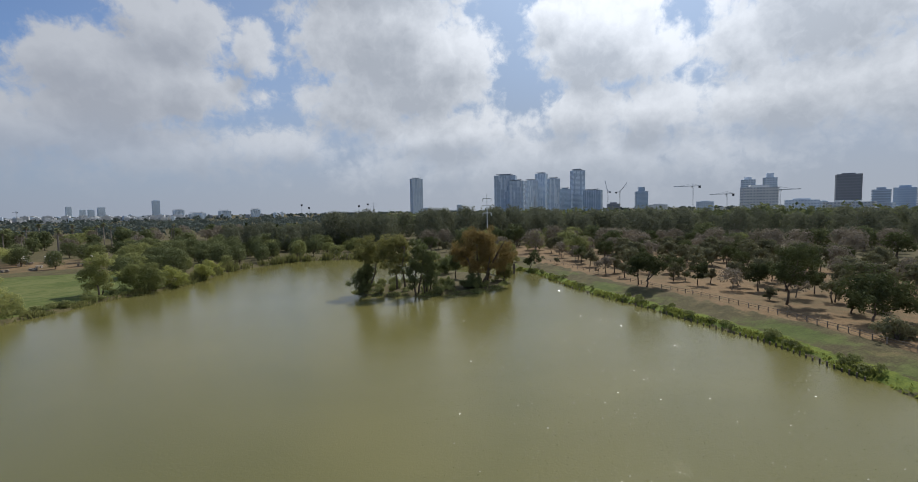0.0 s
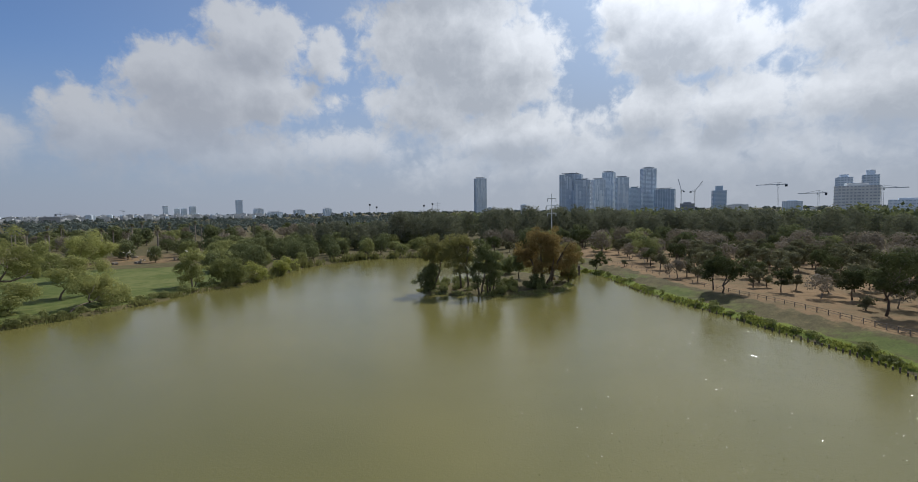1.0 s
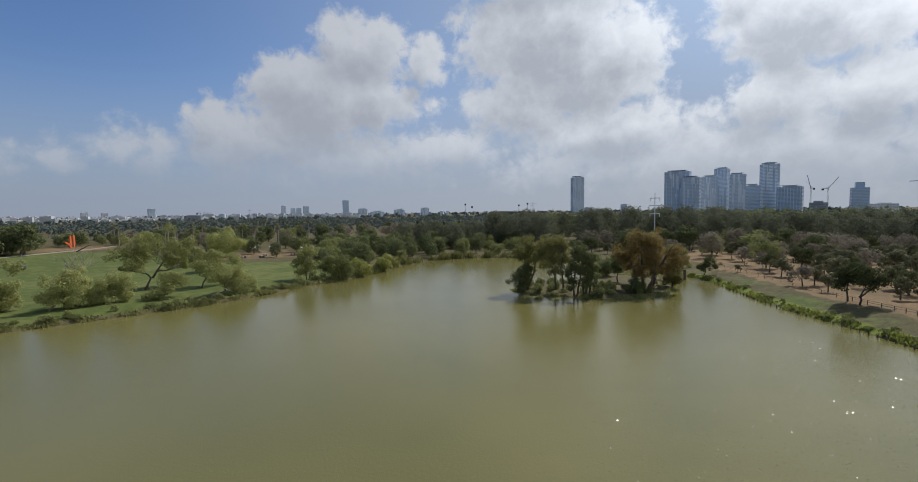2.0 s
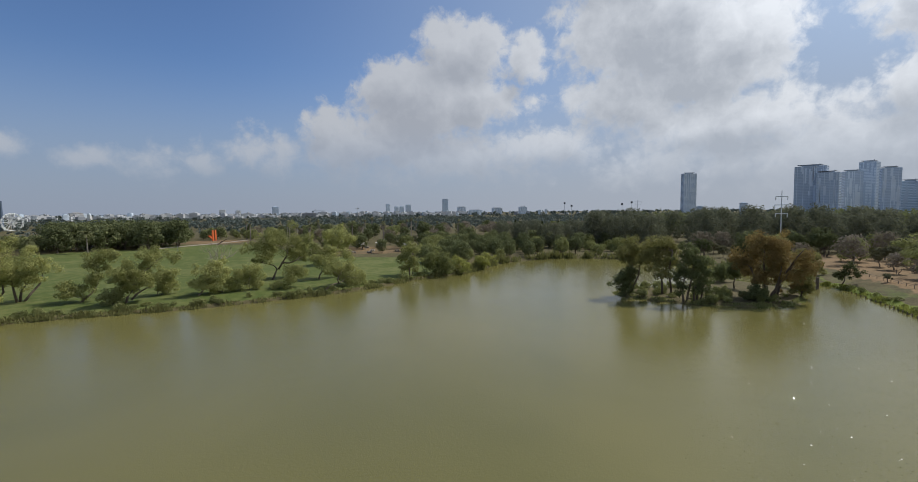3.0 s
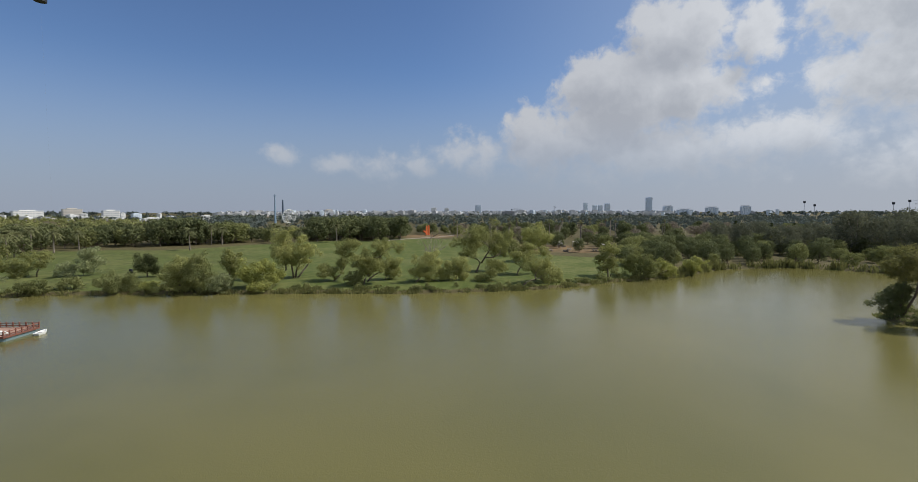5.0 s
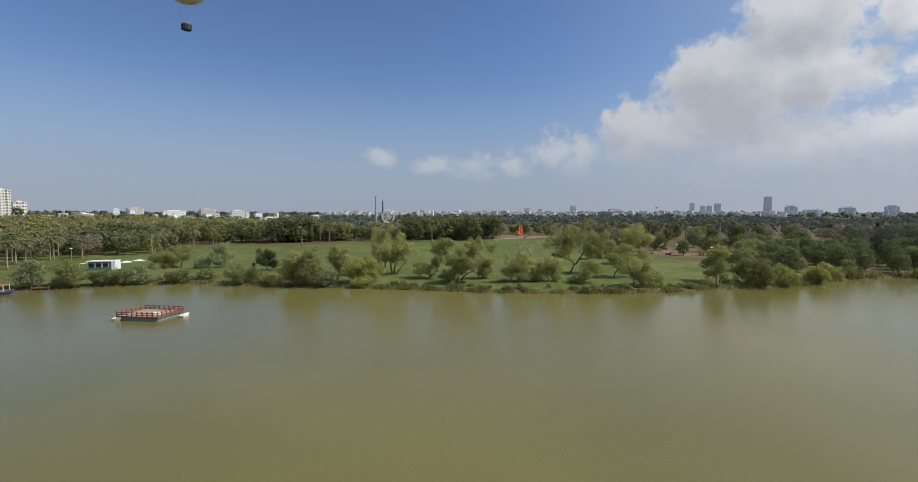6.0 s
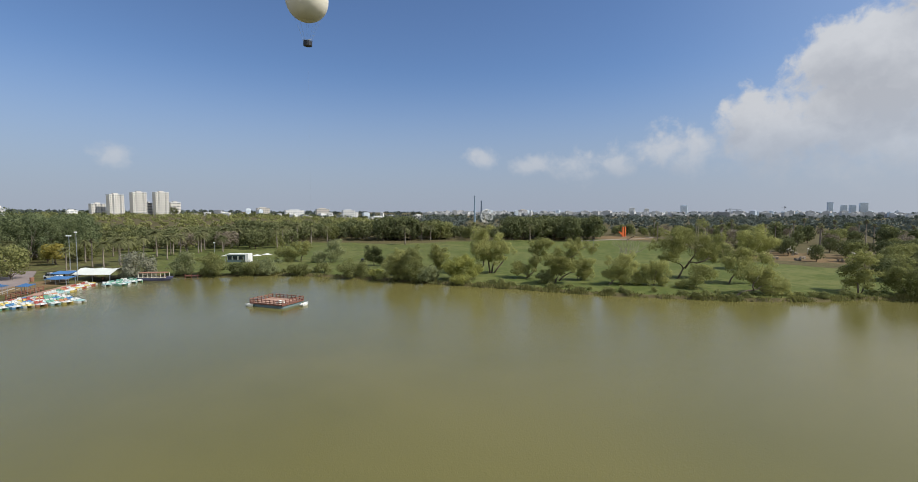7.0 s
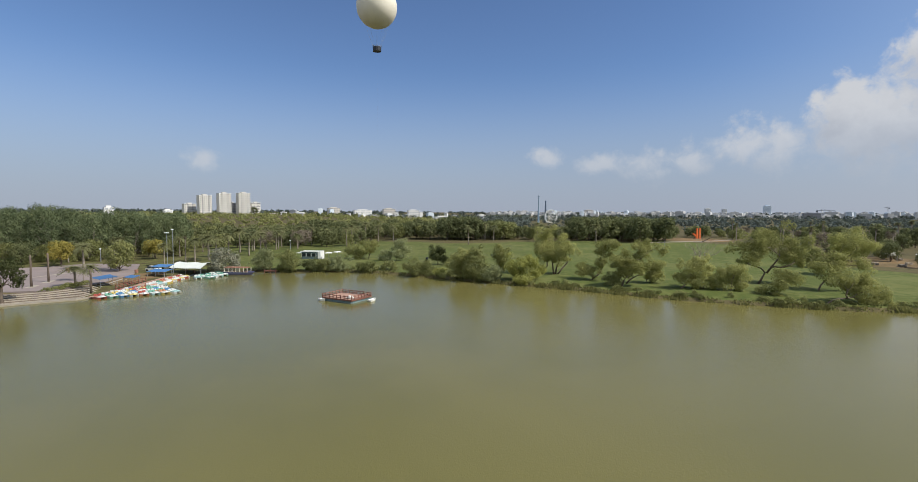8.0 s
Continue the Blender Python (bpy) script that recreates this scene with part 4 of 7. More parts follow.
shaped("island_tree", "dark-green many-stemmed tree standing on the island", "tree", "dark trees of the island", "islet", 339, -6.8, 96.6, 37.0,
       [(0.9, 7.1, 1.4), (1.8, 5.6, 1.2), (0.4, 4.9, 1.5), (1.5, 3.8, 1.2), (0.0, 3.1, 1.2), (1.8, 2.4, 0.9), (-0.5, 2.0, 0.9)],
       [[(-0.5, 0.0), (-0.7, 2.0), (0.0, 4.2)], [(0.0, 0.0), (0.2, 2.7), (0.4, 5.3)], [(0.7, 0.2), (1.1, 2.0), (1.5, 4.9)]])
shaped("island_shrub", "low grey-green shrub on the island", "shrub", "shrubs of the island", "shrub", 340, -4.3, 97.0, 37.0,
       [(-0.7, 0.7, 0.9), (0.4, 0.9, 0.9), (0.0, 0.4, 0.8)],
       [])
shaped("island_tree", "dark-green many-stemmed tree standing on the island", "tree", "dark trees of the island", "islet", 341, -3.7, 125.5, 37.0,
       [(-0.5, 3.4, 1.7), (1.2, 2.5, 1.6), (-0.9, 1.5, 1.5), (-1.9, 2.9, 1.4), (0.5, 1.0, 1.1)],
       [])
shaped("island_tree", "dark-green many-stemmed tree standing on the island", "tree", "dark trees of the island", "islet", 342, -0.9, 115.2, 37.0,
       [(0.0, 5.2, 1.5), (1.3, 4.3, 1.4), (-0.9, 3.9, 1.3), (0.4, 3.0, 1.3)],
       [[(0.0, 0.0), (0.1, 2.1), (0.1, 4.3)]])
shaped("gum_tree", "broad eucalyptus with rust-brown and olive foliage on several stems", "tree", "eucalyptus trees of the island", "rust", 343, 4.5, 105.9, 37.0,
       [(-3.4, 9.9, 1.9), (-1.1, 10.9, 1.9), (1.1, 10.7, 2.1), (3.8, 10.1, 1.9), (-2.3, 8.0, 2.1), (0.4, 8.0, 2.3), (3.1, 7.6, 2.3), (5.7, 8.0, 1.9), (-3.8, 6.9, 1.7), (-1.1, 5.3, 1.9), (1.5, 5.0, 2.1), (4.6, 5.3, 1.9), (-3.1, 4.2, 1.7), (7.3, 6.1, 1.5), (6.1, 3.8, 1.3), (6.9, 2.1, 0.9), (4.2, 1.1, 0.5), (3.1, 3.4, 1.4), (-5.0, 7.6, 1.2)],
       [[(-1.5, 0.0), (-1.7, 2.7), (-1.9, 5.7), (-2.3, 8.8)], [(0.0, 0.0), (0.2, 3.4), (0.4, 7.3), (0.8, 9.6)], [(1.3, 0.2), (1.7, 3.4), (3.1, 7.3), (3.8, 9.6)], [(2.1, 0.4), (3.4, 3.8), (5.0, 6.9)], [(0.8, 0.0), (1.1, 1.9), (1.1, 5.7)], [(-1.0, 0.0), (-2.3, 3.1), (-3.4, 6.1)]])
shaped("island_tree", "dark-green many-stemmed tree standing on the island", "tree", "dark trees of the island", "islet", 344, 2.6, 102.3, 37.0,
       [(-0.7, 2.1, 1.3), (0.6, 1.5, 1.2), (-1.7, 1.1, 1.0), (3.0, 0.9, 0.9), (1.5, 0.7, 0.8), (-2.6, 1.3, 0.8)],
       [])
shaped("gum_tree", "tall eucalyptus with pale stems and olive-green foliage", "tree", "eucalyptus trees of the island", "gum", 345, 12.4, 128.9, 37.0,
       [(-0.7, 8.2, 1.6), (0.4, 6.9, 1.5), (-1.6, 9.5, 1.2), (1.6, 4.9, 1.3), (2.4, 6.0, 1.0)],
       [[(-0.2, 0.0), (-0.2, 3.8), (-0.4, 7.3)]])
shaped("island_shrub", "low grey-green shrub on the island", "shrub", "shrubs of the island", "shrub", 346, -16.8, 97.4, 37.0,
       [(-0.3, 0.7, 0.7), (0.5, 0.8, 0.8)],
       [])
shaped("island_shrub", "low grey-green shrub on the island", "shrub", "shrubs of the island", "shrub", 347, -2.6, 103.3, 37.0,
       [(-0.4, 1.0, 1.0), (1.0, 0.8, 1.0), (0.2, 1.4, 0.8), (-1.6, 1.6, 0.7)],
       [])
shaped("shade_tree", "small dense dark-green round tree on the lawn", "tree", "", "fig", 390, -146.0, 0.4, 85.5,
       [(-1.0, 4.1, 1.7), (1.1, 4.1, 1.7), (0.0, 2.5, 2.1), (-1.3, 2.4, 1.5), (1.4, 2.1, 1.5), (0.0, 4.8, 1.5)],
       [[(0.0, 0.0), (0.0, 2.9)]])
plant("grey", -136.5, -61.4, 1.1, 0, 1.05)
plant("weep", 10.6, 112.0, 0.95, 0, 0.95)
plant("weep", 16.8, 149.0, 1.0, 0, 1.0)

# dry slope with its walk, on the other bank
shaped("shade_tree", "dense dark-green round-headed tree standing in dry ground", "tree", "shade trees along the walk", "fig", 348, 51.4, 73.3, 0.0,
       [(-0.1, 8.2, 1.6), (1.8, 7.8, 1.6), (1.0, 6.3, 1.8), (-0.8, 5.6, 1.6), (2.9, 6.0, 1.2), (3.7, 5.0, 1.0), (0.3, 4.5, 1.3), (-1.8, 5.0, 1.0), (2.2, 4.3, 1.0)],
       [[(0.1, 0.0), (-0.1, 2.2), (-0.8, 4.1)], [(-0.1, 2.2), (0.9, 4.5), (1.4, 6.7)]])
shaped("shade_tree", "dense dark-green round-headed tree standing in dry ground", "tree", "shade trees along the walk", "fig", 349, 54.7, 61.4, 0.0,
       [(-2.2, 5.2, 1.4), (-0.3, 5.5, 1.6), (1.6, 4.9, 1.7), (3.4, 3.6, 1.6), (-0.9, 3.6, 1.5), (0.9, 3.3, 1.6), (4.1, 2.3, 1.3), (-2.5, 3.3, 1.1), (2.5, 2.0, 1.1), (5.0, 3.0, 0.9)],
       [[(0.0, 0.0), (-0.1, 1.1), (-0.3, 3.0)]])
shaped("shade_tree", "dense dark-green round-headed tree standing in dry ground", "tree", "shade trees along the walk", "fig", 350, 55.8, 66.2, 0.0,
       [(0.1, 2.0, 1.2), (-0.8, 3.0, 0.9), (0.7, 1.0, 0.8)],
       [[(-0.1, 0.0), (0.4, 1.3)]])
shaped("shade_tree", "dense dark-green round-headed tree standing in dry ground", "tree", "shade trees along the walk", "fig", 351, 55.1, 85.9, 0.0,
       [(-0.7, 4.1, 1.4), (0.7, 4.4, 1.3), (-1.3, 2.8, 1.2), (0.7, 2.8, 1.4), (1.7, 3.7, 1.0)],
       [[(0.0, 0.0), (0.0, 2.2)]])
shaped("olive_tree", "small thin grey-green tree standing in bare dry soil", "tree", "thin trees of the dry grove", "olive", 352, 59.9, 74.4, 0.0,
       [(-0.6, 2.6, 1.1), (0.4, 3.0, 1.2), (0.6, 1.7, 0.9)],
       [[(-0.2, 0.0), (-0.6, 1.9)], [(0.1, 0.0), (0.6, 1.5)]])
shaped("shade_tree", "dense dark-green round-headed tree standing in dry ground", "tree", "shade trees along the walk", "fig", 353, 62.7, 82.2, 0.0,
       [(-0.4, 3.0, 1.2), (0.8, 2.8, 1.0), (0.0, 2.0, 0.9)],
       [[(0.0, 0.0), (0.1, 1.8)]])
shaped("olive_tree", "small thin grey-green tree standing in bare dry soil", "tree", "thin trees of the dry grove", "olive", 354, 51.5, 77.1, 0.0,
       [(0.0, 1.6, 0.9), (-0.4, 0.8, 0.6)],
       [[(-0.1, 0.0), (-0.0, 1.2)]])
shaped("olive_tree", "small thin grey-green tree standing in bare dry soil", "tree", "thin trees of the dry grove", "olive", 355, 50.4, 53.2, 0.0,
       [(-0.3, 1.6, 1.3), (-1.4, 1.4, 1.0), (1.1, 0.0, 1.2), (0.3, 0.5, 1.0), (1.6, 0.8, 1.0)],
       [])
shaped("shade_tree", "dense dark-green round-headed tree standing in dry ground", "tree", "shade trees along the walk", "fig", 356, 36.4, 94.8, 0.0,
       [(-1.1, 5.1, 1.2), (0.5, 5.7, 1.3), (-0.3, 3.9, 1.4), (-1.5, 3.1, 1.2), (0.9, 4.3, 1.3)],
       [[(0.0, 0.0), (-0.1, 1.9), (-0.2, 3.9)]])
shaped("shade_tree", "dense dark-green round-headed tree standing in dry ground", "tree", "shade trees along the walk", "fig", 357, 36.8, 91.8, 0.0,
       [(0.9, 5.8, 1.4), (2.5, 5.0, 1.3), (0.5, 4.1, 1.4), (2.1, 3.5, 1.4), (-0.2, 5.4, 1.2), (3.3, 3.9, 0.9)],
       [[(0.0, 0.0), (-0.0, 1.5), (0.7, 3.5)], [(-0.0, 1.2), (1.7, 2.7)]])
shaped("shade_tree", "dense dark-green round-headed tree standing in dry ground", "tree", "shade trees along the walk", "fig", 358, 34.4, 131.9, 0.0,
       [(-0.8, 3.2, 1.4), (0.6, 3.7, 1.6), (1.1, 2.3, 1.2)],
       [[(0.0, 0.0), (0.0, 2.3)]])
shaped("olive_tree", "small thin grey-green tree standing in bare dry soil", "tree", "thin trees of the dry grove", "olive", 359, 34.9, 124.9, 0.0,
       [(-0.3, 2.7, 1.4), (1.3, 2.2, 1.4), (0.5, 3.5, 1.2)],
       [[(0.0, 0.0), (0.3, 2.5)]])
shaped("bare_tree", "thin-leaved brownish tree, half bare in the dry season", "tree", "thin trees of the dry grove", "dry", 360, 35.0, 111.4, 0.0,
       [(-0.1, 3.4, 1.3), (-1.0, 2.2, 1.2), (0.8, 2.7, 1.0)],
       [[(0.0, 0.0), (-0.1, 2.4)]])
shaped("olive_tree", "small thin grey-green tree standing in bare dry soil", "tree", "thin trees of the dry grove", "olive", 361, 37.7, 113.5, 0.0,
       [(0.0, 3.1, 1.2), (0.7, 1.9, 1.1), (1.2, 3.6, 1.0)],
       [[(0.0, 0.0), (0.2, 2.4)]])
shaped("olive_tree", "small thin grey-green tree standing in bare dry soil", "tree", "thin trees of the dry grove", "olive", 362, 37.0, 104.7, 0.0,
       [(-0.2, 2.7, 1.1), (0.4, 2.1, 0.8)],
       [[(0.0, 0.0), (0.0, 2.1)]])
shaped("olive_tree", "small thin grey-green tree standing in bare dry soil", "tree", "thin trees of the dry grove", "olive", 363, 45.2, 98.5, 0.0,
       [(0.4, 3.3, 1.0), (-0.6, 2.5, 0.9), (0.6, 2.1, 0.7)],
       [[(0.0, 0.0), (0.2, 2.5)]])
shaped("olive_tree", "small thin grey-green tree standing in bare dry soil", "tree", "thin trees of the dry grove", "olive", 364, 47.6, 98.3, 0.0,
       [(0.0, 1.7, 0.9), (-0.8, 2.5, 0.7)],
       [[(0.0, 0.0), (-0.2, 1.7)]])
shaped("shade_tree", "dense dark-green round-headed tree standing in dry ground", "tree", "shade trees along the walk", "fig", 365, 47.3, 92.6, 0.0,
       [(-0.3, 3.2, 1.1), (0.9, 3.4, 1.0), (0.3, 2.2, 1.0), (1.5, 2.8, 0.8)],
       [[(0.0, 0.0), (0.1, 2.0)]])
shaped("olive_tree", "small thin grey-green tree standing in bare dry soil", "tree", "thin trees of the dry grove", "olive", 366, 50.9, 94.7, 0.0,
       [(0.2, 1.7, 0.9), (0.6, 2.5, 0.7)],
       [[(0.0, 0.0), (0.2, 1.5)]])
shaped("shade_tree", "dense dark-green round-headed tree standing in dry ground", "tree", "shade trees along the walk", "fig", 367, 19.7, 132.1, 0.0,
       [(-0.3, 2.3, 1.2), (1.7, 3.9, 1.4), (2.5, 2.8, 1.2), (0.6, 3.1, 1.2)],
       [[(0.0, 0.0), (0.8, 2.0)]])
shaped("olive_tree", "small thin grey-green tree standing in bare dry soil", "tree", "thin trees of the dry grove", "olive", 368, 27.4, 131.0, 0.0,
       [(-0.1, 1.4, 0.7)],
       [[(0.0, 0.0), (-0.1, 1.2)]])
shaped("broad_tree", "yellow-green broad-headed tree on the dry bank", "tree", "thin trees of the dry grove", "shrub", 369, 36.1, 142.0, 0.0,
       [(-1.2, 5.8, 2.1), (1.2, 5.5, 2.1), (0.0, 4.0, 1.8)],
       [[(0.0, 0.0), (0.0, 3.7)]])
grove = random.Random(21)
spots = [tuple(o.matrix_basis.translation.xy) for o in bpy.data.objects if o.get("group") in ("shade trees along the walk", "thin trees of the dry grove")]
shaped_count = len(spots)
while len(spots) < 118 + shaped_count:
    x, y = grove.uniform(27, 118), grove.uniform(52, 172)
    if 17 < outside(LAKE_LINE, x, y)[0] < 74 and all(math.hypot(x - a, y - b) > 4.2 for a, b in spots) and math.hypot(x, y) < 172:
        spots.append((x, y))
for x, y in spots[shaped_count:]:
    pick, grown = grove.random(), grove.uniform(0.8, 1.2) * (1 if math.hypot(x, y) < 125 else 1.15)
    plant("olive" if pick < 0.62 else "fig" if pick < 0.78 else "dry", x, y, grown * (1 if pick < 0.62 else 0.62), None, None, None, "thin trees of the dry grove")


def bearing(deg, far):
    """The plan's point at that heading to the left of +y, and that far from the lake's middle."""
    return -math.sin(radians(deg)) * far, math.cos(radians(deg)) * far


def woods(seed, count, a0, a1, r0, r1, gap, kinds, tall, group, clear=4.0):
    """Scatters trees over a sector of the plan."""
    rnd, kept, tries = random.Random(seed), [], 0
    while len(kept) < count and tries < count * 60:
        tries += 1
        x, y = bearing(rnd.uniform(a0, a1), math.sqrt(rnd.uniform(r0 * r0, r1 * r1)))
        if math.hypot(x + 270, y - 163) < 22 or math.hypot(x + 166, y + 43) < 12:
            continue
        if all((x - p) ** 2 + (y - q) ** 2 > gap * gap for p, q in kept) and dry(x, y)[0] > clear:
            kept.append((x, y))
            plant(kinds[rnd.randrange(len(kinds))], x, y, rnd.uniform(*tall), None, None, None, group)
    return kept


woods(1, 64, -44, 4, 168, 206, 7.5, ["dry", "dry", "fig", "dry", "olive", "green", "wood"], (0.8, 1.1), "half-bare trees before the belt")
woods(2, 52, -10, 16, 212, 286, 7.4, ["tall"], (0.82, 1.09), "tall tree belt")
woods(34, 26, 16, 27, 214, 290, 7.4, ["tall"], (0.56, 0.74), "tall tree belt")
woods(32, 30, -22, -10, 212, 286, 7.4, ["tall"], (0.74, 0.98), "tall tree belt")
woods(33, 52, -50, -22, 212, 286, 7.4, ["tall"], (0.64, 0.90), "tall tree belt")
woods(3, 126, 11, 36, 150, 250, 5.6, ["green_near", "wood_near", "wood_near", "thicket", "wood_near"], (0.5, 0.86), "trees of the far shore")
woods(4, 28, 34, 50, 175, 260, 9, ["wood_near", "olive", "green_near"], (0.65, 0.9), "trees round the picnic ground")
woods(5, 96, 12, 50, 260, 420, 12, ["wood", "green", "dry", "wood"], (0.8, 1.1), "park trees beyond the picnic ground")
woods(10, 44, 46, 62, 322, 380, 8.0, ["wood", "green", "dry"], (0.65, 0.9), "low trees beyond the sculpture")
woods(6, 34, 62, 72.5, 272, 322, 6.5, ["wood"], (1.3, 1.6), "tall trees behind the lawn")
woods(16, 26, 72.5, 80, 280, 322, 7.0, ["wood", "green"], (0.75, 0.95), "low trees behind the lawn")
woods(26, 64, 80, 104, 276, 322, 6.5, ["wood", "wood", "green"], (1.0, 1.35), "trees behind the lawn")
woods(27, 12, 84, 88, 270, 290, 6.0, ["wood"], (1.3, 1.55), "trees behind the lawn")
woods(7, 40, 122, 134, 208, 262, 7.5, ["tall_near"], (0.78, 1.14), "wooded rise behind the plaza")
woods(17, 20, 117.4, 121.6, 212, 256, 6.5, ["tall_near"], (0.86, 1.02), "wooded rise behind the plaza")
woods(18, 18, 117.5, 134, 196, 210, 6.5, ["wood_near", "green_near", "palm"], (0.7, 0.95), "garden trees before the rise")
woods(8, 74, 100, 117, 246, 340, 7.5, ["green", "wood", "wood", "yellow", "olive"], (0.8, 1.1), "park trees behind the landing")
woods(28, 30, 98, 116.5, 224, 262, 7.0, ["wood", "green", "wood", "dry"], (0.7, 1.05), "park trees behind the landing")
woods(19, 12, 124, 134, 198, 208, 5.5, ["thicket"], (0.4, 0.6), "hedges behind the plaza", 12.0)
plant("green_near", -132.9, -87.5, 1.1, 0, 0.9), plant("green_near", -150.5, -115.5, 0.95, 1, 0.7)
rnd = random.Random(5)
for i in range(17):
    plant("palm", *bearing(rnd.uniform(99, 118), rnd.uniform(205, 262)), rnd.uniform(0.8, 1.1), None, None, None, "palms beyond the lawn")
for i in range(13):
    plant("palm", *bearing(rnd.uniform(74, 100), rnd.uniform(255, 285)), rnd.uniform(0.85, 1.15), None, None, None, "palms beyond the lawn")
for i in range(26):
    plant("fan", *bearing(rnd.uniform(30, 56), rnd.uniform(250, 330)), rnd.uniform(0.85, 1.3), None, None, None, "thin palms of the park")
for i in range(14):
    plant("cypress", *bearing(rnd.uniform(13, 26), rnd.uniform(300, 380)), rnd.uniform(0.7, 1.1), None, None, None, "cypresses of the park")
plant("palm", -235.2, 18.9, 1.15), plant("palm", -246.5, 89.9, 1.05), plant("fan", -149.7, 128.8, 1.15)
plant("palm", -107.1, -81.2, 0.55, 0, 1.0), plant("palm", -103.0, -75.2, 0.62, 1, 0.62), plant("palm", -113.8, -84.0, 0.95, 1, 0.6)
for deg, far, tall in [(107.5, 232, 0.95), (109.2, 226, 1.05), (110.5, 214, 1.0), (112.0, 206, 1.05), (113.2, 198, 1.0), (114.5, 190, 0.95), (108.2, 214, 0.9), (105.6, 238, 1.0), (104.2, 240, 0.95), (111.2, 192, 0.9), (115.3, 182, 0.9), (119.5, 168, 0.75), (124.0, 166, 0.7), (126.0, 170, 0.8)]:
    plant("palm", *bearing(deg, far), tall, None, None, None, "palms behind the landing")
plant("fig", *bearing(109.4, 760), 1.9, 1, 1.6)
plant("palm", -156.4, -78.5, 0.95), plant("palm", -159.9, -75.5, 0.92), plant("fan", -156.6, -81.5, 0.85)
plant("yellow", -145.0, -111.3, 1.3, None, 1.0), plant("yellow", -168.0, -97.2, 1.15, None, 1.15), plant("fig", -91.6, -83.8, 1.12, 0, 0.95)


def far_woods(name, label, seed, count, a0, a1, r0, r1, tall, leaf, cards=46, size=1.5):
    """Far woods as one body of leaf clumps."""
    rng = np.random.default_rng(seed)
    a, r = np.radians(rng.uniform(a0, a1, count)), np.sqrt(rng.uniform(r0**2, r1**2, count))
    x, y = -np.sin(a) * r, np.cos(a) * r
    h = rng.uniform(*tall, count)
    h = np.where((np.abs(np.degrees(a) - 75.0) < 2.6) & (r < 690), h * 0.42, h)      # low planting before the big wheel
    z = height(x, y)
    cs, rs = [], []
    for i in range(count):
        for j in range(4):
            w = h[i] * rng.uniform(0.28, 0.42)
            cs.append((x[i] + rng.normal() * w, y[i] + rng.normal() * w, z[i] + h[i] * rng.uniform(0.3, 0.8)))
            rs.append(w)
    v, f = leaves(rng, cs, rs, count * cards, size, 0.8, 0.4)
    return solo(name, raw_mesh(name, v, f, LEAF[leaf]), None, label, "woods", kind="stuff")


# woods with the "far" leaf carry their haze in the leaf colour
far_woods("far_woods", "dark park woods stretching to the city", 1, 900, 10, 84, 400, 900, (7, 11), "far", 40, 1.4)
far_woods("far_woods", "dark woods before the city towers", 2, 360, -50, 12, 300, 420, (12, 16), "wood", 60, 1.4)
far_woods("far_woods", "scrubby hill woods below the housing blocks", 3, 980, 84, 134, 330, 880, (3.4, 6.2), "shrub", 34, 1.15)
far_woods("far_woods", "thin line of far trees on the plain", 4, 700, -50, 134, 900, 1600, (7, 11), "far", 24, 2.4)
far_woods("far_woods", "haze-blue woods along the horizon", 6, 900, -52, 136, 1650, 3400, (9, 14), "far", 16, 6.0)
far_woods("far_woods", "low woods on the far slope", 5, 520, 78, 122, 850, 1350, (4, 7.5), "wood", 30, 1.9)

# ---- shore plants ----


def fringe(name, label, line, leaf, seed, count, inner, outer, tall, keep, width=0.10):
    """Upright blades along the water's edge, as one body."""
    rng = np.random.default_rng(seed)
    line = np.asarray(line)
    a = rng.integers(0, len(line), count * 3)
    s = rng.random(count * 3)[:, None]
    p = line[a] * (1 - s) + np.roll(line, -1, 0)[a] * s
    step = np.roll(line, -1, 0)[a] - line[a]
    nrm = np.stack([step[:, 1], -step[:, 0]], -1) / np.linalg.norm(step, axis=1)[:, None]
    clumpy = 0.5 + 0.5 * np.sin(p[:, 0] * 0.9 + seed) * np.sin(p[:, 1] * 0.7 + 2 * seed)
    p = p + nrm * rng.uniform(min(inner, outer), max(inner, outer), count * 3)[:, None]
    ok = keep(p[:, 0], p[:, 1]) & (rng.random(count * 3) < 0.06 + clumpy ** 2)
    p, clumpy = p[ok][:count], clumpy[ok][:count]
    m = len(p)
    z = np.maximum(height(p[:, 0], p[:, 1]), -0.3)
    h = rng.uniform(*tall, m) * (0.5 + 0.7 * clumpy)
    ang = rng.uniform(0, math.pi, m)
    side = np.stack([np.cos(ang), np.sin(ang), 0 * ang], -1) * (width * rng.uniform(0.6, 1.6, m))[:, None]
    foot = np.column_stack([p, z])
    lean = rng.normal(size=(m, 3)) * 0.3 * h[:, None] * np.array([1, 1, 0]) + np.column_stack([0 * h, 0 * h, h])
    v = np.stack([foot - side, foot + side, foot + side * 0.8 + lean * 0.6, foot + lean], 1).reshape(-1, 3)
    return solo(name, raw_mesh(name, v, np.arange(4 * m).reshape(-1, 4), LEAF[leaf]), None, label, "grass", kind="stuff")


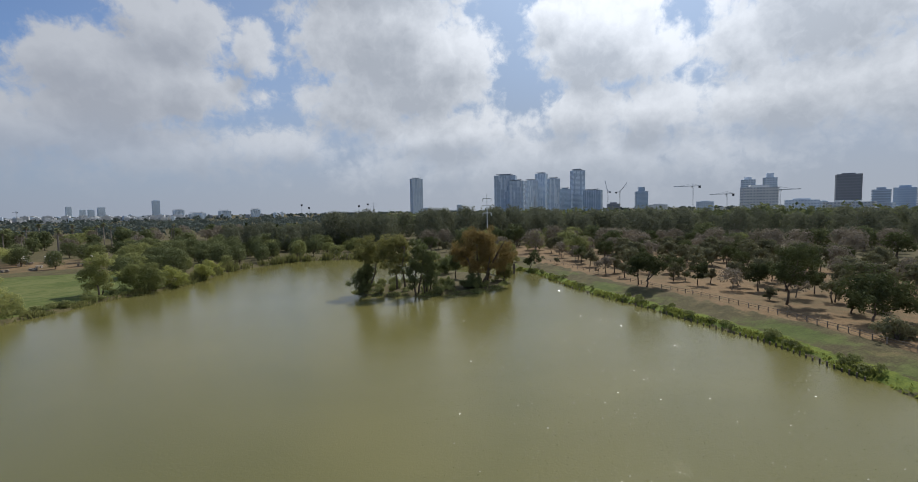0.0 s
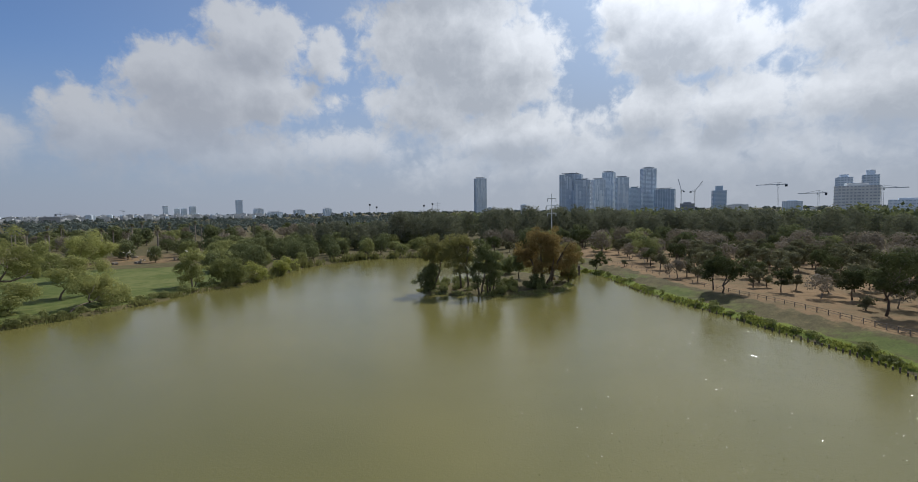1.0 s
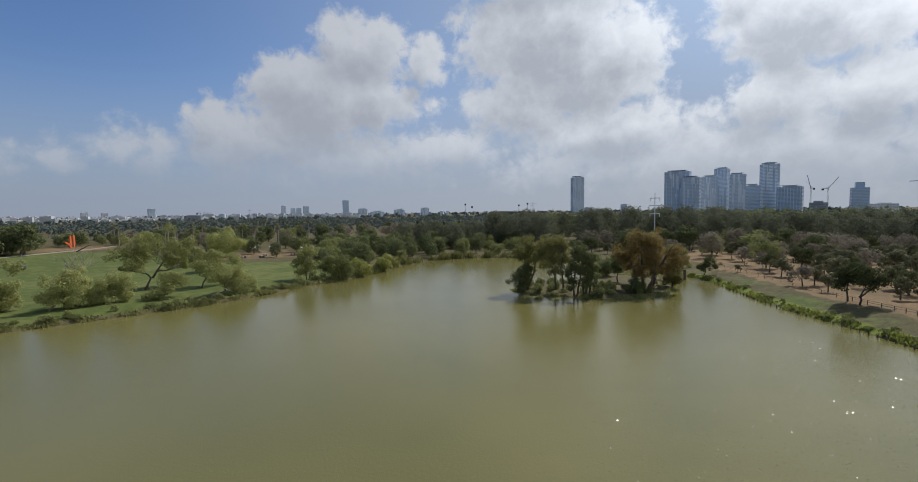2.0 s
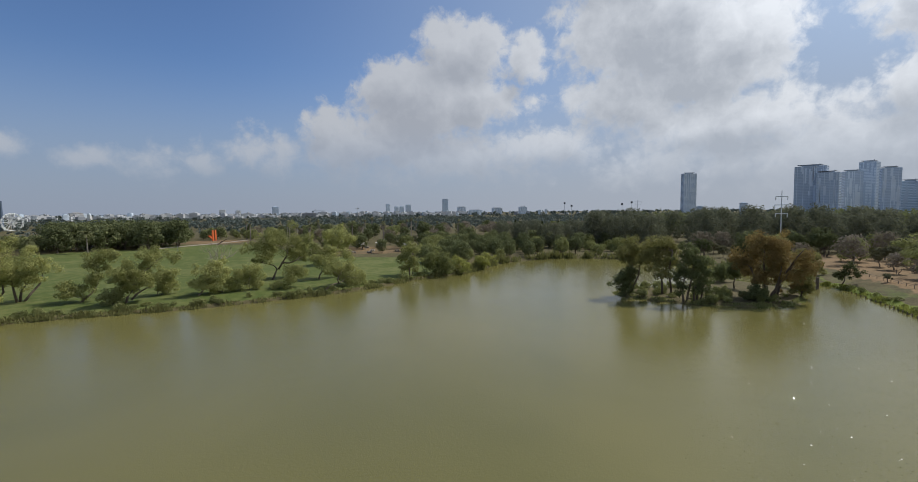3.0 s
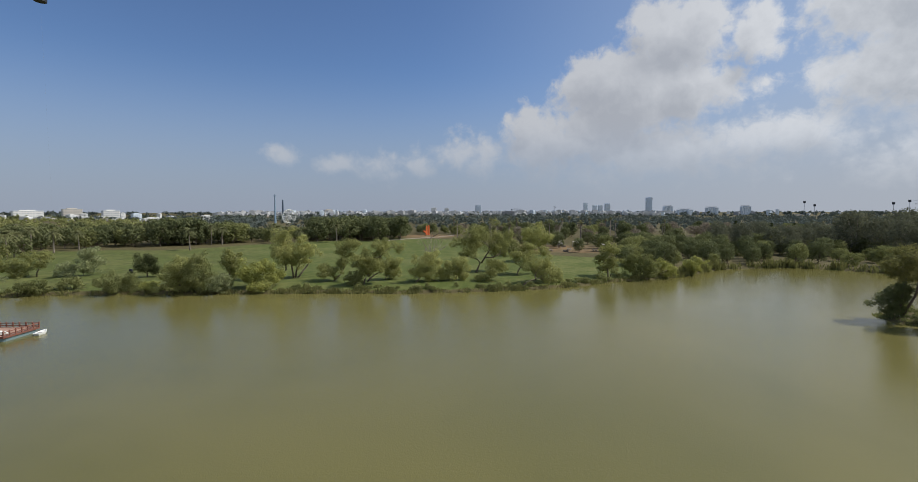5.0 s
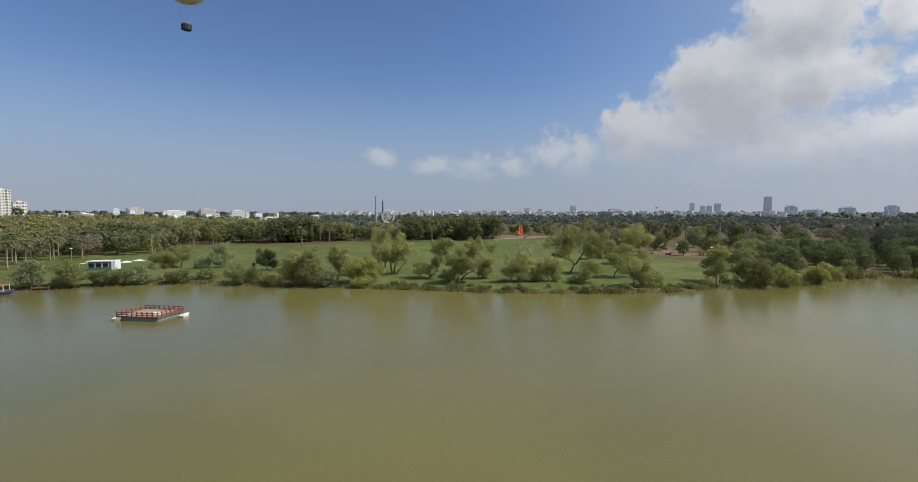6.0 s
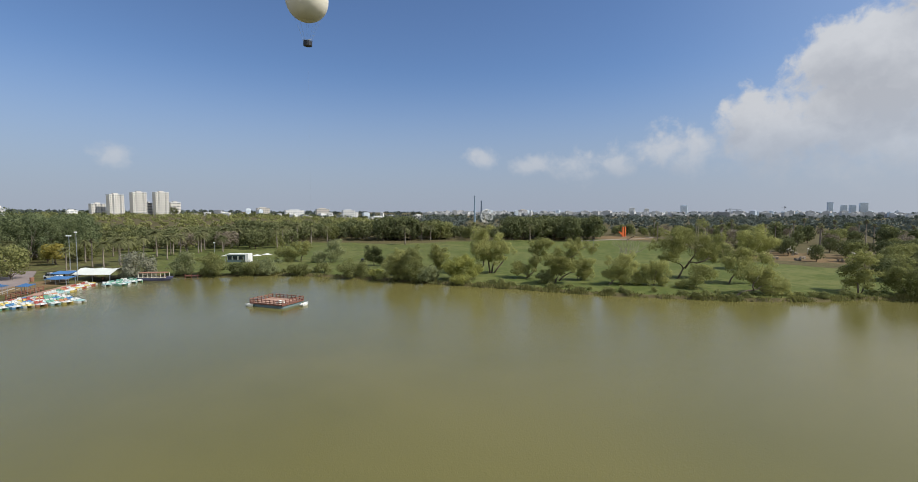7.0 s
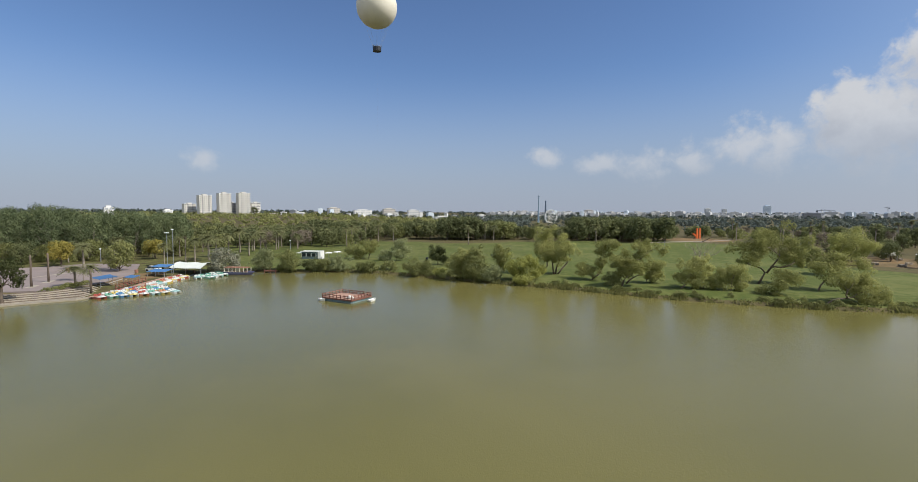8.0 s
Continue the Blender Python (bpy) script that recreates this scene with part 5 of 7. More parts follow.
SIDE = -1.0          # the lake's line runs clockwise: land lies on its left
fringe("reeds", "tall olive reeds standing along the far shore", LAKE_LINE, "reed", 1, 9000, SIDE * -0.2, SIDE * 2.6, (1.3, 2.8), lambda x, y: (y > 118) & (x < 12), 0.16)
fringe("shore_grass", "ragged grass and weeds on the lawn's bank", LAKE_LINE, "reed", 2, 15000, SIDE * -0.1, SIDE * 1.7, (0.15, 0.75), lambda x, y: (x < -60) & (y > -46) & (y < 122), 0.14)
fringe("bank_grass", "bright green grass tufts along the water's edge", LAKE_LINE, "grass", 3, 14000, SIDE * 0.0, SIDE * 1.5, (0.25, 0.65), lambda x, y: (x > 14) & (y > 30) & (y < 134), 0.16)
fringe("isle_grass", "low weeds round the island's edge", ISLE_LINE, "shrub", 4, 2600, -1.5, -0.1, (0.15, 0.42), lambda x, y: x > -99, 0.12)
tufts = random.Random(31)
edge = [p for p in LAKE_LINE if p[0] > 15 and 36 < p[1] < 130]
for i in range(46):
    p = edge[tufts.randrange(len(edge))]
    plant("tuft", p[0] + tufts.uniform(0.8, 2.4), p[1] + tufts.uniform(-1.5, 1.5), tufts.uniform(0.3, 0.8), None, tufts.uniform(0.4, 0.9), None, "low shrubs on the bank")

under = random.Random(63)
lawn_edge = [p for p in LAKE_LINE if p[0] < -70 and -40 < p[1] < 100]
for i in range(95):                    # rough undergrowth at the foot of the shore trees
    p = lawn_edge[under.randrange(len(lawn_edge))]
    inland = under.uniform(0.9, 4.2)
    x, y = p[0] - inland, p[1] + inland * 0.4 + under.uniform(-1.5, 1.5)
    if dry(x, y)[0] > 0.7:
        plant("tuft", x, y, under.uniform(0.35, 1.1), None, under.uniform(0.6, 1.3), None, "undergrowth of the lawn's shore")
isle_edge = [p for p in ISLE_LINE if p[1] < 112]
for i in range(34):
    p = isle_edge[under.randrange(len(isle_edge))]
    x, y = p[0] + (-6 - p[0]) * under.uniform(0.06, 0.4), p[1] + (110 - p[1]) * under.uniform(0.08, 0.5)
    plant("tuft", x, y, under.uniform(0.6, 1.5), None, under.uniform(0.6, 1.2), None, "undergrowth of the island")

# ---- paint and building stuff ----
WOOD_GREY = material("weathered_timber", (0.27, 0.23, 0.185), 0.9, vary=0.35, scale=1.2, bump=0.5)
FENCE = material("pale_fence_timber", (0.25, 0.20, 0.155), 0.9, vary=0.3, scale=1.2, bump=0.4)
WOOD_RED = material("red_brown_timber", (0.215, 0.088, 0.06), 0.75, vary=0.3, scale=1.5, bump=0.3)
DECK = material("deck_boards", (0.36, 0.22, 0.16), 0.85, vary=0.25, scale=1.0, bump=0.3)
HULL_BLUE = material("pontoon_paint", (0.14, 0.20, 0.215), 0.5, vary=0.2, scale=1.0)
WHITE = material("white_paint", (0.78, 0.78, 0.75), 0.5, vary=0.08, scale=0.6)
CANVAS = material("white_canvas", (0.66, 0.68, 0.62), 0.75, vary=0.07, scale=0.5, bump=0.2)
BLUE_CLOTH = material("blue_canvas", (0.06, 0.16, 0.34), 0.75, vary=0.2, scale=0.7, bump=0.2)
STEEL = material("grey_steel", (0.38, 0.40, 0.42), 0.45, 0.6, vary=0.15, scale=1.0)
DARK = material("dark_metal", (0.035, 0.038, 0.045), 0.5, 0.3, vary=0.2)
GLASS = material("dark_glass", (0.03, 0.04, 0.05), 0.08, vary=0.2, spec=0.6)
PAVING = material("pink_paving", (0.230, 0.185, 0.168), 0.85, vary=0.16, scale=0.15, bump=0.2, fine=30)
STONE = material("pale_stone", (0.34, 0.295, 0.235), 0.85, vary=0.2, scale=0.5, bump=0.3)
ORANGE = material("orange_paint", (0.60, 0.13, 0.035), 0.45, vary=0.12)
CREAM = material("cream_fabric", (0.80, 0.75, 0.62), 0.6, vary=0.06, scale=0.12)
PURPLE = material("violet_hull", (0.11, 0.11, 0.20), 0.45, vary=0.15)
BROWN = material("brown_roof", (0.26, 0.13, 0.085), 0.8, vary=0.25)
RUBBER = material("tyre_rubber", (0.02, 0.02, 0.02), 0.9, vary=0.2)


# floating platform with its railing
raft = thing("floating_platform", "moored wooden platform with red-brown railing on a grey pontoon", "raft", at(-93.0, -19.8, 0.22, 57) @ Matrix.Diagonal((0.86, 0.86, 0.9, 1)))
part("pontoon", Shape().box(-4.3, 4.3, -3.2, 3.2, -0.7, 0.30, 0.3), HULL_BLUE, raft, "blue-grey pontoon hull")
board = Shape().box(-0.14, 0.14, -3.4, 3.4, 0.46, 0.54).mesh("deck_board", DECK)
for i in range(29):
    part("deck_board", board, None, raft, "", Matrix.Translation((-4.2 + i * 0.3, 0, 0)))
beams = Shape()
for y in (-3.44, 3.44):
    beams.box(-4.45, 4.45, y - 0.06, y + 0.06, 0.30, 0.60)
for x in (-4.45, 4.45):
    beams.box(x - 0.06, x + 0.06, -3.38, 3.38, 0.30, 0.60)
part("edge_beam", beams, WOOD_RED, raft)
post = Shape().box(-0.09, 0.09, -0.09, 0.09, 0.30, 1.45, 0.03).mesh("railing_post", WOOD_RED)
rim = [(-4.4 + 1.1 * i, y) for i in range(9) for y in (-3.4, 3.4)] + [(x, -3.4 + 1.13 * i) for i in range(1, 6) for x in (-4.4, 4.4)]
for x, y in rim:
    part("railing_post", post, None, raft, "", Matrix.Translation((x, y, 0)))
for z in (0.78, 1.18):
    for y in (-3.4, 3.4):
        part("rail", Shape().box(-4.4, 4.4, y - 0.035, y + 0.035, z, z + 0.12), WOOD_RED, raft)
    for x in (-4.4, 4.4):
        part("rail", Shape().box(x - 0.035, x + 0.035, -3.3, 3.3, z, z + 0.12), WOOD_RED, raft)


def hull(long, wide, high, bow=0.45, floor=0.25):
    """An open boat's shell: pointed bow, flat stern, an inner floor."""
    ring = []
    for s, w in ((-0.5, 0.78), (-0.2, 1.0), (0.1, 1.0), (0.32, 0.72), (0.5, 0.06)):
        ring.append((s * long, w * wide / 2))
    ring = ring + [(x, -y) for x, y in reversed(ring)]
    k, v, f = len(ring), [], []
    for scale, z in ((0.72, -0.15), (0.93, high * 0.45), (1.0, high), (0.86, high), (0.78, high * floor)):
        v += [(x * (scale if scale < 1 else 1), y * scale, z + max(0, x / long) * bow * (z > 0)) for x, y in ring]
    for j in range(4):
        f += [(j * k + i, j * k + (i + 1) % k, (j + 1) * k + (i + 1) % k, (j + 1) * k + i) for i in range(k)]
    f += [tuple(range(k - 1, -1, -1)), tuple(range(4 * k, 5 * k))]
    return Shape().add(v, f)


dinghy = thing("dinghy", "small white rowing dinghy moored beside the platform", "boat", at(-91.2, -14.6, 0.0, 150) @ Matrix.Diagonal((0.8, 0.8, 0.8, 1)))
part("hull", hull(2.6, 1.3, 0.45), WHITE, dinghy)
part("thwart", Shape().box(-0.2, 0.1, -0.5, 0.5, 0.3, 0.36), WOOD_GREY, dinghy)
skiff = copy_thing(dinghy, at(-92.6, -24.6, 0.0, 40))
tagged(skiff, "low grey skiff moored beside the platform")
tarp = Shape()
tarp.smooth = True
for i, (x, y, r, h) in enumerate([(2.6, -1.9, 0.7, 0.55), (3.1, -1.4, 0.5, 0.4), (2.1, -2.2, 0.45, 0.35)]):
    tarp.prism([(x + r * math.cos(a * 0.785), y + r * 0.8 * math.sin(a * 0.785)) for a in range(8)], 0.54, 0.54 + h, None, 0.45)
solo("tarpaulin", tarp, CANVAS, "crumpled white tarpaulin lying on the platform's deck", "tarpaulin", at(-93.0, -19.8, 0.18, 57) @ Matrix.Diagonal((0.8, 0.8, 1, 1)))

# ---- landing stage, pedal boats ----
PAINTS = {k: material("boat_" + k, c, 0.35, vary=0.1) for k, c in {"white": (0.60, 0.61, 0.58), "red": (0.36, 0.085, 0.065), "orange": (0.48, 0.23, 0.12), "yellow": (0.56, 0.44, 0.14), "green": (0.17, 0.36, 0.27), "blue": (0.10, 0.24, 0.43), "teal": (0.30, 0.46, 0.45)}.items()}


def pedal_boat(lower, upper, inner):
    """A pedal boat: two floats, deck with a raised nose, two seats, a paddle box."""
    boat = thing("pedal_boat", f"{lower} pedal boat with {upper} deck and {inner} seats, moored", "pedal boat", None, "pedal boats at the landing")
    for y in (-0.55, 0.55):
        part("float", Shape().prism([(-1.35, y - 0.27), (0.9, y - 0.27), (1.5, y), (0.9, y + 0.27), (-1.35, y + 0.27)], -0.12, 0.36), PAINTS[lower], boat)
    part("deck", Shape().prism([(-1.3, -0.8), (0.9, -0.8), (1.35, -0.3), (1.35, 0.3), (0.9, 0.8), (-1.3, 0.8)], 0.36, 0.47).prism([(0.5, -0.5), (1.25, -0.25), (1.25, 0.25), (0.5, 0.5)], 0.47, 0.66, None, 0.7), PAINTS[upper], boat)
    for y in (-0.38, 0.38):
        part("seat", Shape().box(-0.75, -0.15, y - 0.3, y + 0.3, 0.47, 0.60, 0.08).box(-0.92, -0.76, y - 0.3, y + 0.3, 0.47, 0.86, 0.05), PAINTS[inner], boat)
    part("paddle_box", Shape().box(-1.3, -0.95, -0.34, 0.34, 0.47, 0.74, 0.08), PAINTS[lower], boat)
    return boat


fleet = [pedal_boat(a, b, c) for a, b, c in [("red", "white", "red"), ("green", "white", "green"), ("blue", "white", "blue"), ("white", "yellow", "white"), ("orange", "white", "red"), ("teal", "white", "green"), ("yellow", "white", "orange"), ("white", "teal", "white"), ("red", "orange", "white"), ("blue", "white", "yellow")]]
berths, rb = [], random.Random(12)
for r in range(5):                     # the raft of boats off the steps
    for c in range(8):
        s, u = c / 7, r / 4
        berths.append((-97.4 - 6.0 * s - u * 8.5 + 2.7 * u * s, -69.9 + s * 11.4 + u * 0.8 - 7.0 * u * s, 60 + rb.uniform(-14, 14), None))
for i in range(13):                    # along the landing
    berths.append((-112.5 - i * 1.25, -68.0 + rb.uniform(-0.4, 0.4), 88 + rb.uniform(-8, 8), (3, 6, 0)[i % 3] if i > 3 else None))
for i in range(9):                     # before the canopy
    berths.append((-125.5 - (i % 5) * 1.9, -63.6 + (i // 5) * 3.0 + 0.5 * (i % 5), 40 + rb.uniform(-30, 30), (7, 5, 1)[i % 3]))
placed = 0
for x, y, spin, which in berths:
    if dry(x, y)[0] > -0.6:
        continue
    m = Matrix.Translation((x, y, 0.02)) @ Matrix.Rotation(radians(spin), 4, "Z")
    k = rb.randrange(len(fleet)) if which is None else which
    if placed < len(fleet):
        fleet[placed].matrix_basis = m
    else:
        copy_thing(fleet[k], m)
    placed += 1

landing = thing("landing_stage", "low timber landing stage along the boat hire shore", "jetty", at(0, 0, 0.0))
for i in range(30):
    part("deck_board", Shape().box(-97.5 - i, -96.52 - i, -71.6, -69.2, 0.42, 0.5), DECK, landing)
for i in range(11):
    part("stake", Shape().tube([(-97.6 - i * 2.9, -69.3, -1.2), (-97.6 - i * 2.9, -69.3, 0.6)], 0.12, 8), WOOD_GREY, landing)
rails = thing("landing_railing", "red-brown timber railing along the landing stage", "railing", at(0, 0, 0.5))
for i in range(9):
    part("railing_post", Shape().box(-105.4 - i * 1.4, -105.28 - i * 1.4, -71.7, -71.58, 0, 1.1), WOOD_RED, rails)
for z in (0.35, 0.7, 1.02):
    part("rail", Shape().box(-116.7, -105.2, -71.68, -71.6, z, z + 0.09), WOOD_RED, rails)


def awning(name, label, x, y, spin, long, deep, high, cloth, slope=0.35, peak=0.0):
    ob = thing(name, label, "canopy", at(x, y, None, spin))
    top = Shape()
    top.smooth = True
    cols, rows = 8, 5
    v = []
    for i in range(cols + 1):
        for j in range(rows + 1):
            u, w = i / cols - 0.5, j / rows - 0.5
            z = high + slope * w + peak * (1 - 2 * abs(w)) * (0.9 + 0.1 * math.cos(u * 12.5)) - 0.05 * math.cos(u * 9) * (abs(w) > 0.4)
            v.append((u * long, w * deep, z))
    k = len(v)
    v += [(a, b, c - 0.05) for a, b, c in v]
    idx = [(i * (rows + 1) + j, (i + 1) * (rows + 1) + j, (i + 1) * (rows + 1) + j + 1, i * (rows + 1) + j + 1) for i in range(cols) for j in range(rows)]
    top.add(v, idx + [tuple(k + q for q in reversed(face)) for face in idx])
    part("canopy_cloth", top, cloth, ob)
    for u in (-0.46, 0.0, 0.46):
        for w in (-0.44, 0.44):
            part("pole", Shape().tube([(u * long, w * deep, -0.4), (u * long, w * deep, high + slope * w + 0.05)], 0.05, 6), STEEL, ob)
    return ob


awning("canopy", "large white tensile canopy over the boat hire landing", -133.4, -68.3, 75, 9.8, 6.6, 2.4, CANVAS, 0.3, 1.4)
awning("awning", "blue cloth awning on thin posts beside the steps", -109.2, -76.4, 50, 5.4, 3.6, 1.9, BLUE_CLOTH)
awning("awning", "small blue cloth awning over the landing", -113.4, -73.0, 70, 3.0, 2.0, 1.7, BLUE_CLOTH)
awning("awning", "blue cloth roof behind the landing stage", -126.0, -73.4, 80, 5.2, 3.2, 1.5, BLUE_CLOTH)
awning("awning", "blue cloth roof beside the white canopy", -129.6, -74.6, 80, 4.6, 3.2, 2.2, BLUE_CLOTH)
bench = Shape().box(-1.6, 1.6, -0.3, 0.3, 0.42, 0.48).box(-1.5, -1.3, -0.25, 0.25, -0.2, 0.42).box(1.3, 1.5, -0.25, 0.25, -0.2, 0.42)
for x, y in ((-131.0, -68.0), (-133.5, -67.0), (-135.0, -70.0)):
    solo("bench", bench, BROWN, "brown wooden bench under the white canopy", "bench", at(x, y, None, 75))

launch = thing("tour_boat", "long violet passenger launch with a brown roof moored at the bank", "boat", at(-132.2, -55.6, 0.0, 82))
part("hull", hull(9.0, 2.4, 0.9, 0.3), PURPLE, launch)
part("roof", Shape().box(-3.7, 3.0, -1.15, 1.15, 2.05, 2.16, 0.25), BROWN, launch)
part("gunwale", Shape().box(-3.9, 3.2, -1.2, -1.08, 0.88, 0.98).box(-3.9, 3.2, 1.08, 1.2, 0.88, 0.98), CREAM, launch)
for i in range(7):
    for y in (-1.08, 1.08):
        part("roof_post", Shape().box(-3.6 + i * 1.08, -3.5 + i * 1.08, y - 0.05, y + 0.05, 0.85, 2.05), CREAM, launch)
for i in range(5):
    part("seat", Shape().box(-3.0 + i * 1.2, -2.6 + i * 1.2, -0.9, 0.9, 0.5, 1.0), BROWN, launch)
shed = thing("water_gate", "low red-brown timber stage at the water's edge", "jetty", at(-136.6, -48.2, 0.0, 85))
part("deck", Shape().box(-1.8, 1.8, -0.9, 0.9, 0.45, 0.55), WOOD_RED, shed)
for x in (-1.6, 0, 1.6):
    part("stake", Shape().box(x - 0.08, x + 0.08, -0.85, -0.69, -1.0, 0.95), WOOD_RED, shed)

# ---- plaza and steps ----
slab = Shape().prism([(-100.7, -83.0), (-108.2, -78.7), (-113, -78.6), (-119, -79.8), (-126, -79.9), (-150, -92), (-152, -108), (-140, -121), (-116, -113), (-99, -96)], 0.2, 1.16)
solo("plaza_paving", slab, PAVING, "pinkish paved plaza above the landing steps", "paving", kind="structure")
for i, (x, y, long, spin) in enumerate([(-106.2, -89.6, 3.4, 20), (-113.4, -91.4, 3.4, 20)]):
    solo("tree_grate", Shape().box(-1.7, 1.7, -0.8, 0.8, 0, 0.05), STONE, "pale stone surround at the foot of a bare trunk", "paving", at(x, y, 1.165, spin), kind="structure")
path = Shape().add([(-118, -101, 1.18), (-117.4, -102.2, 1.18), (-131, -98.5, 1.18), (-131.2, -97.2, 1.18)], [(0, 1, 2, 3)])
solo("pavement_strip", path, STONE, "pale stone strip laid across the plaza", "paving", kind="structure")
stair = thing("lakeside_steps", "broad earthen steps with pale stone nosings going down to the lake", "steps", None, "", "structure")
EARTH = material("trodden_earth", (0.145, 0.108, 0.072), 0.95, vary=0.3, scale=0.8, bump=0.5)
foot_line = np.array([(-90.6, -83.4), (-93.3, -79.2), (-96.4, -73.7), (-106.6, -73.2), (-118.0, -74.4)])
head_line = np.array([(-97.6, -88.6), (-100.8, -82.2), (-108.2, -77.9), (-113.0, -77.8), (-119.0, -79.0)])


def strip(low, high, z0, z1):
    """A bent slab between two lines of as many points."""
    s = Shape()
    for a, b, c, d in zip(low[:-1], low[1:], high[1:], high[:-1]):
        s.prism([tuple(a), tuple(b), tuple(c), tuple(d)], z0, z1)
    return s


for k in range(5):
    a, b = foot_line + (head_line - foot_line) * k / 5, foot_line + (head_line - foot_line) * (k + 1) / 5
    z = 0.34 + 0.17 * k
    out = (head_line - foot_line) / np.linalg.norm(head_line - foot_line, axis=1)[:, None]
    part("step", strip(a, b, -0.5, z), EARTH, stair, "", None)
    part("nosing", strip(a - out * 0.06, a + out * 0.34, z - 0.15, z + 0.03), STONE, stair, "pale stone nosing", None)
quay = strip(np.array([(-84.5, -91.0), (-88.9, -83.9), (-92.2, -78.6), (-95.4, -73.0), (-97.9, -71.7)]), np.array([(-85.2, -91.4), (-89.6, -84.3), (-92.9, -79.0), (-95.9, -73.5), (-98.2, -72.4)]), -0.8, 0.3)
solo("quay_kerb", quay, STONE, "pale stone kerb along the foot of the steps", "kerb", kind="structure")
for i, (x, y, w) in enumerate([(-101.6, -83.0, 1.0), (-103.0, -82.2, 0.9), (-104.4, -81.4, 1.1), (-105.7, -80.8, 0.8), (-107.0, -80.2, 1.0), (-108.6, -80.0, 0.8), (-106.0, -82.0, 0.9)]):
    plant("tuft", x, y, 0.9, None, 1.3 * w, None, "low shrubs of the plaza bed")
for x, y, h in ((-106.2, -89.6, 7.0), (-113.4, -91.4, 6.9), (-101.6, -74.3, 5.0)):
    trunk = Shape()
    trunk.smooth = True
    trunk.tube([(0, 0, -0.2), (0.05, 0, h * 0.35), (-0.04, 0.05, h * 0.7), (0, 0, h)], [0.27, 0.20, 0.18, 0.20], 9)
    solo("bare_palm_trunk", trunk, BARK, "bare brown palm trunk without fronds on the plaza", "tree trunk", at(x, y), "bare trunks on the plaza")


def lamp_post(x, y, high, heads, spin):
    ob = thing("lamp_post", "grey steel lamp post with floodlight heads", "lamp post", at(x, y, None, spin), "lamp posts")
    part("pole", Shape().tube([(0, 0, -0.2), (0, 0, high)], [0.13, 0.07], 8), STEEL, ob)
    part("crossbar", Shape().box(-0.8, 0.8, -0.04, 0.04, high - 0.1, high), STEEL, ob)
    for i in range(heads):
        s = -0.7 + 1.4 * i / max(1, heads - 1)
        part("lamp_head", Shape().box(s - 0.2, s + 0.2, -0.25, 0.15, high - 0.02, high + 0.26, 0.05), WHITE, ob)


# lamps
lamp_post(-148.3, -82.9, 10.0, 3, 60)
lamp_post(-147.6, -80.8, 11.0, 2, 40)
for x, y in ((-159.7, -109.7), (-172.0, -100.0), (-200.0, -60.0), (-232.0, -84.0), (-233.9, -81.5)):
    lamp_post(x, y, 4.2, 2, 30)


def car(x, y, spin, paint, label):
    ob = thing("parked_car", label, "car", at(x, y, ground_z(x, y) + 0.02, spin))
    part("body", Shape().box(-2.05, 2.05, -0.85, 0.85, 0.28, 0.82, 0.25), paint, ob)
    part("cabin", Shape().prism([(-1.5, -0.76), (0.9, -0.76), (0.9, 0.76), (-1.5, 0.76)], 0.82, 1.42, None, 0.8), GLASS, ob)
    part("roof", Shape().box(-1.2, 0.6, -0.6, 0.6, 1.42, 1.47, 0.1), paint, ob)
    for wx in (-1.3, 1.3):
        for wy in (-0.82, 0.82):
            part("wheel", Shape().tube([(wx, wy - 0.1, 0.32), (wx, wy + 0.1, 0.32)], 0.32, 12), RUBBER, ob)


car(-134.6, -79.6, 75, WHITE, "white car parked behind the landing stage")
car(-138.4, -77.4, 70, STEEL, "grey car parked behind the landing stage")
bin_ = Shape().tube([(0, 0, 0), (0, 0, 1.0)], [0.4, 0.46], 10)
for x, y in ((-130.0, -81.5), (-133.0, -101.0)):
    solo("litter_bin", bin_, BROWN, "brown round litter bin on the plaza's edge", "bin", at(x, y))

# ---- lawn ----
kiosk = thing("kiosk", "low white kiosk with flat roof and awnings on the lawn", "kiosk", at(-166.0, -43.4, None, 80))
part("wall", Shape().box(-3.0, 2.9, -1.5, 1.6, -0.3, 2.5), HULL_BLUE, kiosk, "grey-blue boarded wall")
part("end_wall", Shape().box(2.9, 3.9, -1.75, 1.75, -0.3, 2.75), WHITE, kiosk, "white rendered end wall")
part("roof", Shape().box(-3.4, 2.9, -1.9, 1.9, 2.5, 2.72, 0.05), CANVAS, kiosk, "flat white roof")
for x in (-2.2, -0.4, 1.4):
    opening = part("window", Shape().box(x - 0.7, x + 0.7, -1.56, -1.5, 0.9, 2.0), GLASS, kiosk)
    part("window_frame", Shape().box(x - 0.8, x - 0.7, -1.6, -1.5, 0.85, 2.05).box(x + 0.7, x + 0.8, -1.6, -1.5, 0.85, 2.05), WHITE, opening)
part("awning", Shape().box(-5.2, -3.4, -1.6, 1.2, 2.0, 2.08), CANVAS, kiosk)
for x in (-5.1, -3.6):
    part("pole", Shape().tube([(x, -1.5, -0.2), (x, -1.5, 2.0)], 0.05, 6), STEEL, kiosk)
